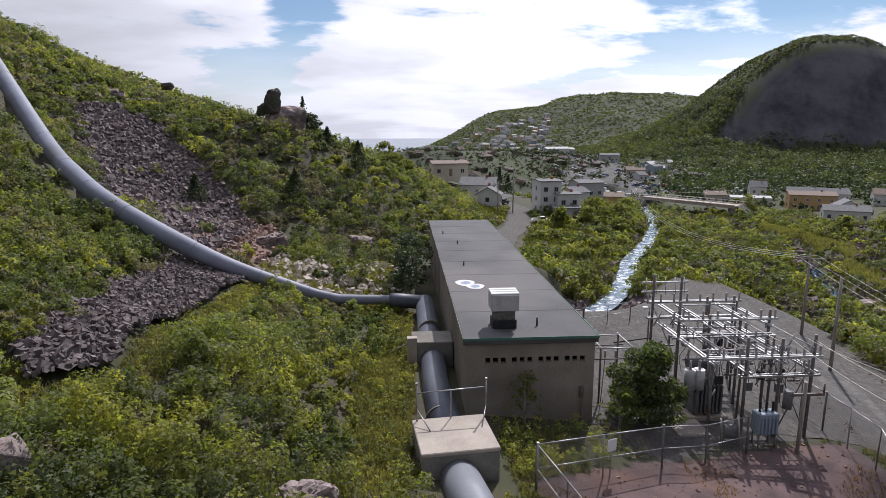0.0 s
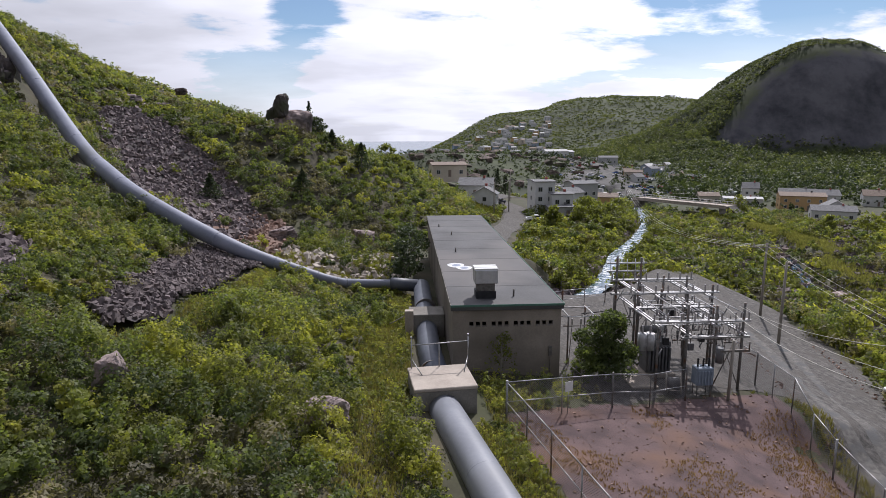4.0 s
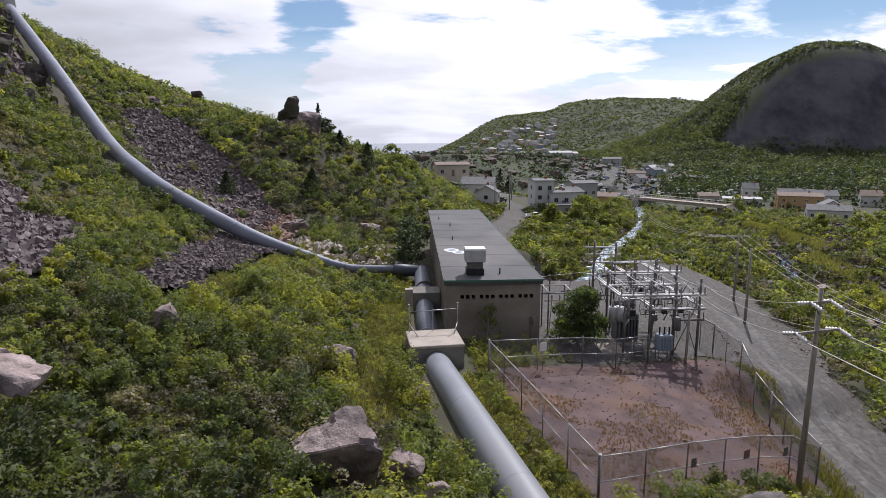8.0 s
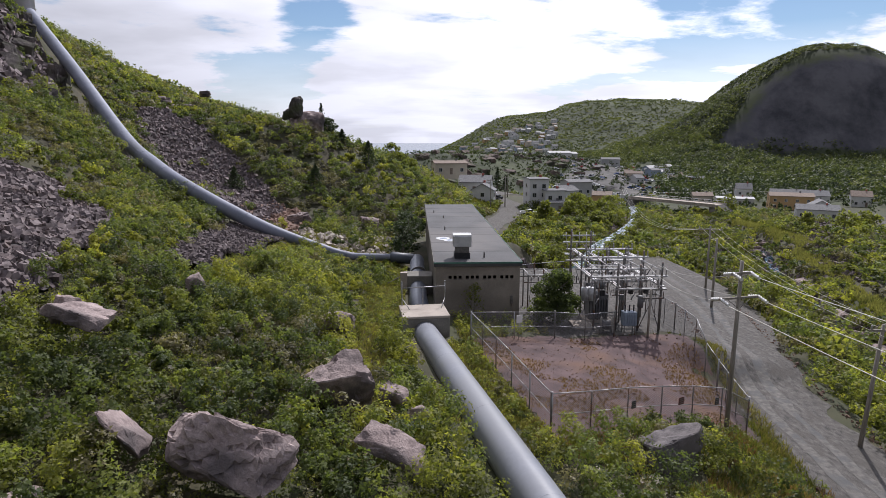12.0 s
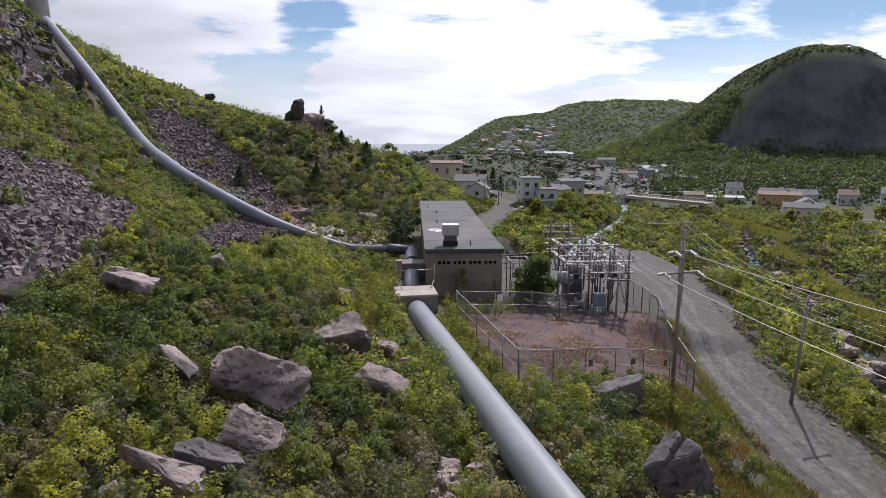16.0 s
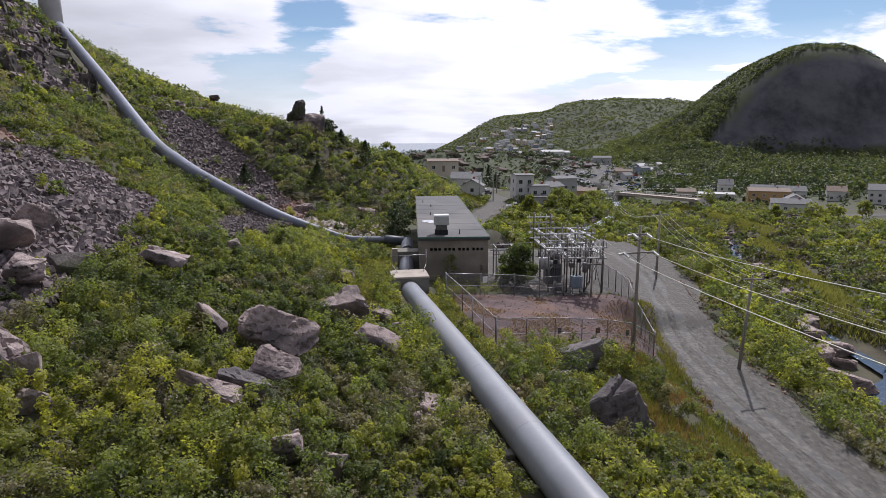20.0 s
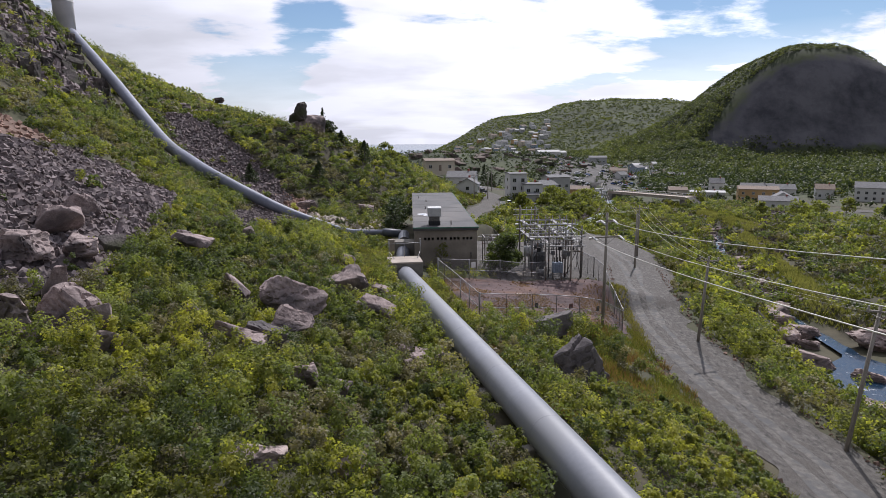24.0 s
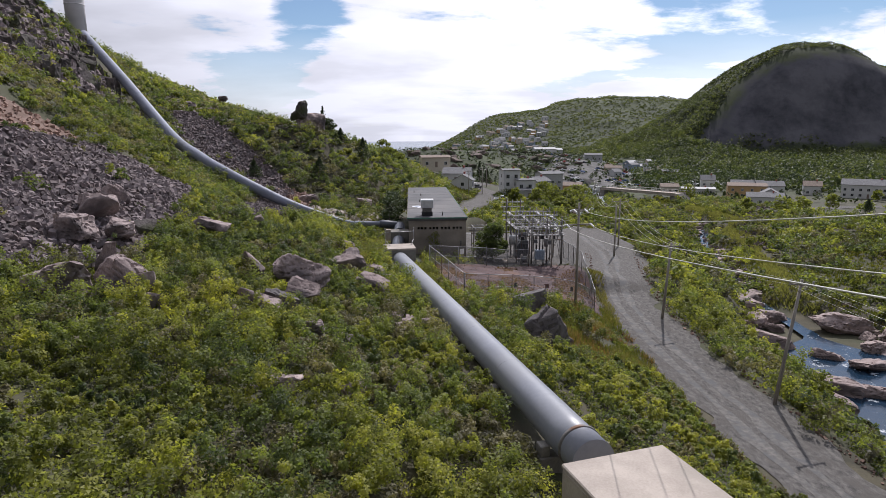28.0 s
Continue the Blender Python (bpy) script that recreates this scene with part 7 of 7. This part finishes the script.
def house(x, y, w, d, h, rise, turn, wall, roof, label, storeys=1, cols=3, lift=0.0, detail=True, z=None, group="village houses"):
    g = (land_at(x, y) if z is None else z) + lift
    t = thing("house", x, y, g, label, "house", group, turn)
    part("wall", gable(bmesh.new(), w, d, h, rise), wall, t)
    e, th = 0.35, 0.18
    rf = None
    for s in (-1, 1):
        bm = bmesh.new()
        dy, dz = d / 2 + e, rise * (d / 2 + e) / (d / 2)
        a = [(-w / 2 - e, 0, h + rise), (w / 2 + e, 0, h + rise), (w / 2 + e, s * dy, h + rise - dz), (-w / 2 - e, s * dy, h + rise - dz)]
        lo = [bm.verts.new((px, py, pz + 0.02)) for px, py, pz in a]
        hi = [bm.verts.new((px, py, pz + th)) for px, py, pz in a]
        for f in ((0, 1, 2, 3), (7, 6, 5, 4), (0, 4, 5, 1), (1, 5, 6, 2), (2, 6, 7, 3), (3, 7, 4, 0)):
            q = lo + hi
            bm.faces.new([q[i] for i in f])
        bmesh.ops.recalc_face_normals(bm, faces=bm.faces)
        rf = part("roof", bm, roof, t)
    for s in range(storeys):
        zz = 1.0 + s * 2.6
        if zz + 1.2 > h:
            break
        for c in range(cols):
            px = -w / 2 + w * (c + 0.5) / cols
            if s == 0 and c == cols // 2 and detail:
                dr = part("door", boxed(px - 0.45, px + 0.45, -d / 2 - 0.06, -d / 2, 0.1, 2.15), M_RB, t)
                continue
            wd = part("window", boxed(px - 0.6, px + 0.6, -d / 2 - 0.07, -d / 2 - 0.004, zz - 0.1, zz + 1.2), M_HW if wall is not M_HW else M_HG, t)
            if detail:
                part("pane", boxed(px - 0.5, px - 0.03, -d / 2 - 0.09, -d / 2 - 0.07, zz, zz + 1.1), M_GLASS, wd)
                part("pane", boxed(px + 0.03, px + 0.5, -d / 2 - 0.09, -d / 2 - 0.07, zz, zz + 1.1), M_GLASS, wd)
            else:
                part("pane", boxed(px - 0.5, px + 0.5, -d / 2 - 0.09, -d / 2 - 0.07, zz, zz + 1.1), M_GLASS, wd)
        if detail:
            for sx in (-1, 1):
                part("window", boxed(min(sx * w / 2, sx * (w / 2 + 0.06)), max(sx * w / 2, sx * (w / 2 + 0.06)), -0.5, 0.5, zz, zz + 1.1), M_GLASS, t)
    if detail:
        part("chimney", boxed(w * 0.2, w * 0.2 + 0.6, -0.3, 0.3, h + rise * 0.5, h + rise + 0.8), M_HR if wall is M_HW else M_RG, t)
    return t


house(9.8, 146, 10.5, 9, 3.6, 0.7, 6, M_HB, M_RB, "beige low-roofed house above the lane", 1, 3, 2.3)
house(17.3, 131, 9.5, 8, 3.4, 1.8, -14, M_HW, M_RG, "white gabled house with dark windows", 1, 3, 0.6)
house(18.6, 121, 5.2, 6.5, 2.9, 1.8, 75, M_HW, M_RG, "small white gabled cottage", 1, 2, 0.3)
house(34.6, 124, 5.6, 8, 8.8, 0.25, 4, M_HW, M_RG, "tall white flat-roofed house block", 3, 2)
house(39.0, 121, 6.0, 6, 6.2, 0.3, 4, M_HW, M_RG, "white flat-roofed house wing", 2, 2)
house(38.0, 117, 7.0, 5, 3.0, 0.25, 4, M_HG, M_RG, "grey lean-to in front of the white house", 1, 2)
house(58, 165, 9, 8, 7.5, 0.8, 10, M_HG, M_RG, "grey three-storey house among trees", 2, 3, 1.0)
house(70, 176, 10, 8, 5.0, 1.2, -20, M_HY, M_RB, "ochre low house by the trees", 1, 3, 0.6)
house(52, 158, 7, 7, 4.5, 1.6, 30, M_HW, M_RG, "white house behind the leafy trees", 1, 2)
house(152, 166, 14, 8, 3.6, 1.6, -28, M_HW, M_RG, "white bungalow with a pale gabled roof", 1, 4)
house(161, 177, 11, 9, 4.0, 2.6, 60, M_HG, M_RG, "grey gabled house behind the bungalow", 1, 3)
house(165, 203, 17, 11, 6.0, 1.2, -25, M_HY, M_RB, "large ochre house with a flat brown roof", 2, 4)
house(176, 222, 15, 10, 4.6, 2.6, -30, M_HB, M_RG, "beige house with a grey hipped roof", 1, 4)
house(190, 224, 12, 9, 4.2, 2.2, -20, M_HW, M_RG, "pale house with a grey roof", 1, 3)
house(206, 214, 8, 8, 4.8, 2.2, -30, M_HW, M_RB, "cream house between trees", 1, 2)
house(222, 196, 22, 10, 6.5, 2.4, -38, M_HW, M_RG, "long white hall with a dark roof", 2, 7)
house(232, 176, 12, 9, 4.5, 1.5, -38, M_HB, M_RB, "tan house at the foot of the hill", 1, 3)
house(150, 222, 16, 9, 3.2, 0.6, -22, M_HW, M_HG, "long pale low house", 1, 4)
house(163, 238, 7, 7, 6.5, 2.4, -22, M_HW, M_RG, "narrow white two-storey house", 2, 2)
house(139, 232, 9, 8, 3.6, 1.4, -15, M_HB, M_RB, "tan roadside house with brown roof", 1, 3)

# bridge over the stream
br = thing("bridge", 110, 197, -8.2, "low pale concrete road bridge with railings", "bridge", "", -58)
part("deck", boxed(-21, 21, -4, 4, -0.9, 0.0, 0.05), M_CONC, br)
for sy in (-3.9, 3.9):
    part("parapet", boxed(-21, 21, sy - 0.15, sy + 0.15, 0.0, 0.35), M_CONC, br)
    for k in range(15):
        part("rail_post", boxed(-20.5 + k * 2.9, -20.35 + k * 2.9, sy - 0.07, sy + 0.07, 0.35, 1.2), M_WHITE, br)
    part("hand_rail", boxed(-21, 21, sy - 0.08, sy + 0.08, 1.1, 1.25), M_WHITE, br)
for k in (-20, 20):
    part("abutment", boxed(k - 1.5, k + 1.5, -4, 4, -9, -0.9), M_CONC_D, br)
me = strip("village_road", [(121, 179), (128, 170), (138, 160), (170, 150), (210, 160)], lambda s: 6.5, lambda x, y, s: max(land_at(x, y), -8.2 - 30 * s), 0.15, 10, 5)
tagged(link_mesh("village_road", me, M_ROAD), "pale village road leading to the bridge", "road", kind="structure")


def car(x, y, turn, mat, label, truck=False, group="parked cars", z=None):
    t = thing("car", x, y, land_at(x, y) + 0.12 if z is None else z, label, "car", group, turn)
    bm = boxed(-2.25, 2.25, -0.88, 0.88, 0.35, 0.95, 0.12)
    part("body", bm, mat, t)
    bm = boxed(-0.3 if truck else -1.3, 1.15, -0.76, 0.76, 0.95, 1.55, 0.18)
    part("cabin", bm, M_GLASS, t)
    part("roof", boxed(-0.1 if truck else -1.0, 0.9, -0.68, 0.68, 1.5, 1.6, 0.04), mat, t)
    if truck:
        for sy in (-0.84, 0.78):
            part("bed_side", boxed(-2.2, -0.35, sy, sy + 0.06, 0.95, 1.2), mat, t)
    for sx in (-1.4, 1.4):
        for sy in (-0.88, 0.88):
            part("wheel", rod((sx, sy - 0.1, 0.33), (sx, sy + 0.1, 0.33), 0.34, 14), M_TYRE, t)
    return t


CARS = [paint("car_white", (0.8, 0.8, 0.8)), paint("car_silver", (0.5, 0.51, 0.53)), paint("car_red", (0.4, 0.04, 0.04)), paint("car_dark", (0.05, 0.05, 0.06)), paint("car_blue", (0.06, 0.12, 0.3))]
car(29.2, 106.5, 4, CARS[0], "white pickup truck parked on the gravel", True)
car(36.3, 107.8, 10, CARS[3], "dark car parked by the house")
car(40.5, 113, 60, CARS[1], "silver car parked beside the white house")
car(43.0, 116, 70, CARS[0], "white van-like car beside the house")
car(24.0, 131.0, 50, CARS[3], "dark car by the cottage")
car(22.5, 137.0, 20, CARS[0], "white car by the gabled house")
first = None
for k in range(170):
    y = 262 + 210 * rng.random()
    x = y * (0.27 + 0.30 * rng.random())
    lab = ("white car on the harbour lot", "silver car on the harbour lot", "red car on the harbour lot", "dark car on the harbour lot", "blue car on the harbour lot")[k % 5]
    if k < 5:
        c = car(x, y, rng.uniform(0, 180), CARS[k % 5], lab, k % 3 == 0, "cars by the harbour")
        first = (first or []) + [c]
    else:
        copy_thing(first[(0, 0, 1, 0, 2, 3, 4)[k % 7]], pose(x, y, land_at(x, y) + 0.12, 0, 0, rng.uniform(0, 180)))

def harbour(X, Y):
    u = X / Y
    return (u > 0.28 + 0.02 * smooth_noise(X, Y, 20, 3)) & (u < 0.47 + 0.03 * smooth_noise(X, Y, 15, 4)) & (Y > 245) & (Y < 430)


tagged(link_mesh("harbour_lot", patch("harbour_lot", harbour, 60, 240, 244, 432, 2.5, 0.12), M_LOT), "grey paved harbour lot with parked vehicles", "lot", kind="structure")
# harbour sheds
for k, (x, y, w, d_, h, tn, wl, rf) in enumerate(((86, 330, 20, 9, 4.5, 12, M_HW, M_HG), (118, 330, 15, 9, 5.0, -10, M_HG, M_RG), 
                                                (112, 272, 12, 7, 3.8, -15, M_HB, M_RB), (140, 262, 12, 7, 3.8, -25, M_HR, M_RG), (96, 360, 24, 10, 5.0, 5, M_HG, M_HG), 
                                                (80, 420, 34, 13, 6.0, 2, M_HG, M_HG), (60, 430, 18, 10, 5.0, -6, M_HB, M_RG), (130, 292, 10, 7, 5.4, 30, M_HBL, M_RG))):
    x, y = x * 1.38, y * 1.35
    house(x, y, w, d_, h, 1.4, tn, wl, rf, "long low harbour shed with a pale roof", 1, max(3, int(w / 5)), 0, False, group="harbour sheds")


def boat(x, y, turn, label):
    t = thing("boat", x, y, land_at(x, y) + 0.9, label, "boat", "boats on the slip", turn)
    bm = bmesh.new()
    rows = []
    for k in range(6):
        s = k / 5
        wdt = 1.5 * (1 - s ** 2.5) + 0.08
        rows.append([bm.verts.new(p) for p in ((s * 8 - 4, -wdt, 1.2 + 0.5 * s * s), (s * 8 - 4, -wdt * 0.6, 0), (s * 8 - 4, wdt * 0.6, 0), (s * 8 - 4, wdt, 1.2 + 0.5 * s * s))])
    for a, b in zip(rows, rows[1:]):
        for i in range(3):
            bm.faces.new((a[i], a[i + 1], b[i + 1], b[i]))
        bm.faces.new((a[3], a[0], b[0], b[3]))
    bm.faces.new(rows[0])
    bmesh.ops.recalc_face_normals(bm, faces=bm.faces)
    part("hull", bm, M_HW, t)
    part("cabin", boxed(-2.2, 0.6, -0.9, 0.9, 1.2, 3.0, 0.1), M_HW, t)
    part("window", boxed(0.6, 0.64, -0.7, 0.7, 2.2, 2.8), M_GLASS, t)
    for sx in (-2, 2):
        part("cradle", boxed(sx - 0.15, sx + 0.15, -1.0, 1.0, -0.9, 0.15), M_WOOD, t)
    return t


b0 = boat(118, 240, 20, "white fishing boat hauled out on the slip")
for k in range(9):
    x, y = 95 + 90 * rng.random(), 236 + 55 * rng.random()
    copy_thing(b0, pose(x, y, land_at(x, y) + 0.9, 0, 0, rng.uniform(0, 180)))

# trees between the village houses
for n_trees, x0, sx, y0, sy, seed in ((330, 0.22, 0.36, 245, 330, 151), (520, 0.02, 0.30, 430, 620, 152), (160, 0.42, 0.95, 165, 130, 153)):
    r = np.random.default_rng(seed)
    Y = y0 + sy * r.random(n_trees)
    X = Y * (x0 + sx * r.random(n_trees))
    ok = line_distance(X, Y, [(121, 179), (128, 170), (138, 160), (170, 150), (210, 160)])[0] > 7
    X, Y, n_trees = X[ok], Y[ok], int(ok.sum())
    R = r.uniform(1.2, 2.9, n_trees)
    shrubs("village_trees", "dark green trees between the village houses", X, Y, R, R * 1.7, 54, 0.5, np.clip(r.normal(0.35, 0.2, n_trees), 0, 1), seed, M_LEAF_V, 5)

# village on the far slope
walls, roofs = [M_HW, M_HB, M_HW, M_HG, M_HW, M_HBL, M_HW, M_HY], [M_RG, M_RB, M_RG, M_HG]
for k in range(150):
    u, v = rng.random(), rng.random()
    y = 700 + 400 * v
    x = y * (0.05 + 0.2 * u ** 0.8)
    house(x, y, rng.uniform(7, 12), rng.uniform(6, 9), rng.uniform(3.5, 6.5), rng.uniform(1.2, 2.4), rng.uniform(-40, 40), walls[k % 8], roofs[k % 4],
          ("white clapboard house on the far village slope", "beige house on the far village slope", "pale house on the far village slope", "grey house on the far village slope")[k % 4], 2, 2, 0.3, False, group="far village houses")
for k in range(190):
    v = rng.random()
    y = 335 + 330 * v
    x = y * (0.235 + (0.30 - 0.16 * v) * rng.random())
    if land_at(x, y) > -9.5:
        continue
    house(x, y, rng.uniform(4.0, 7), rng.uniform(5, 8), rng.uniform(2.4, 4.6), rng.uniform(1, 2.4), rng.uniform(-50, 30), walls[(k * 3) % 8], roofs[k % 4], "small village house near the harbour", 1, 2, 0, False, group="harbour houses")
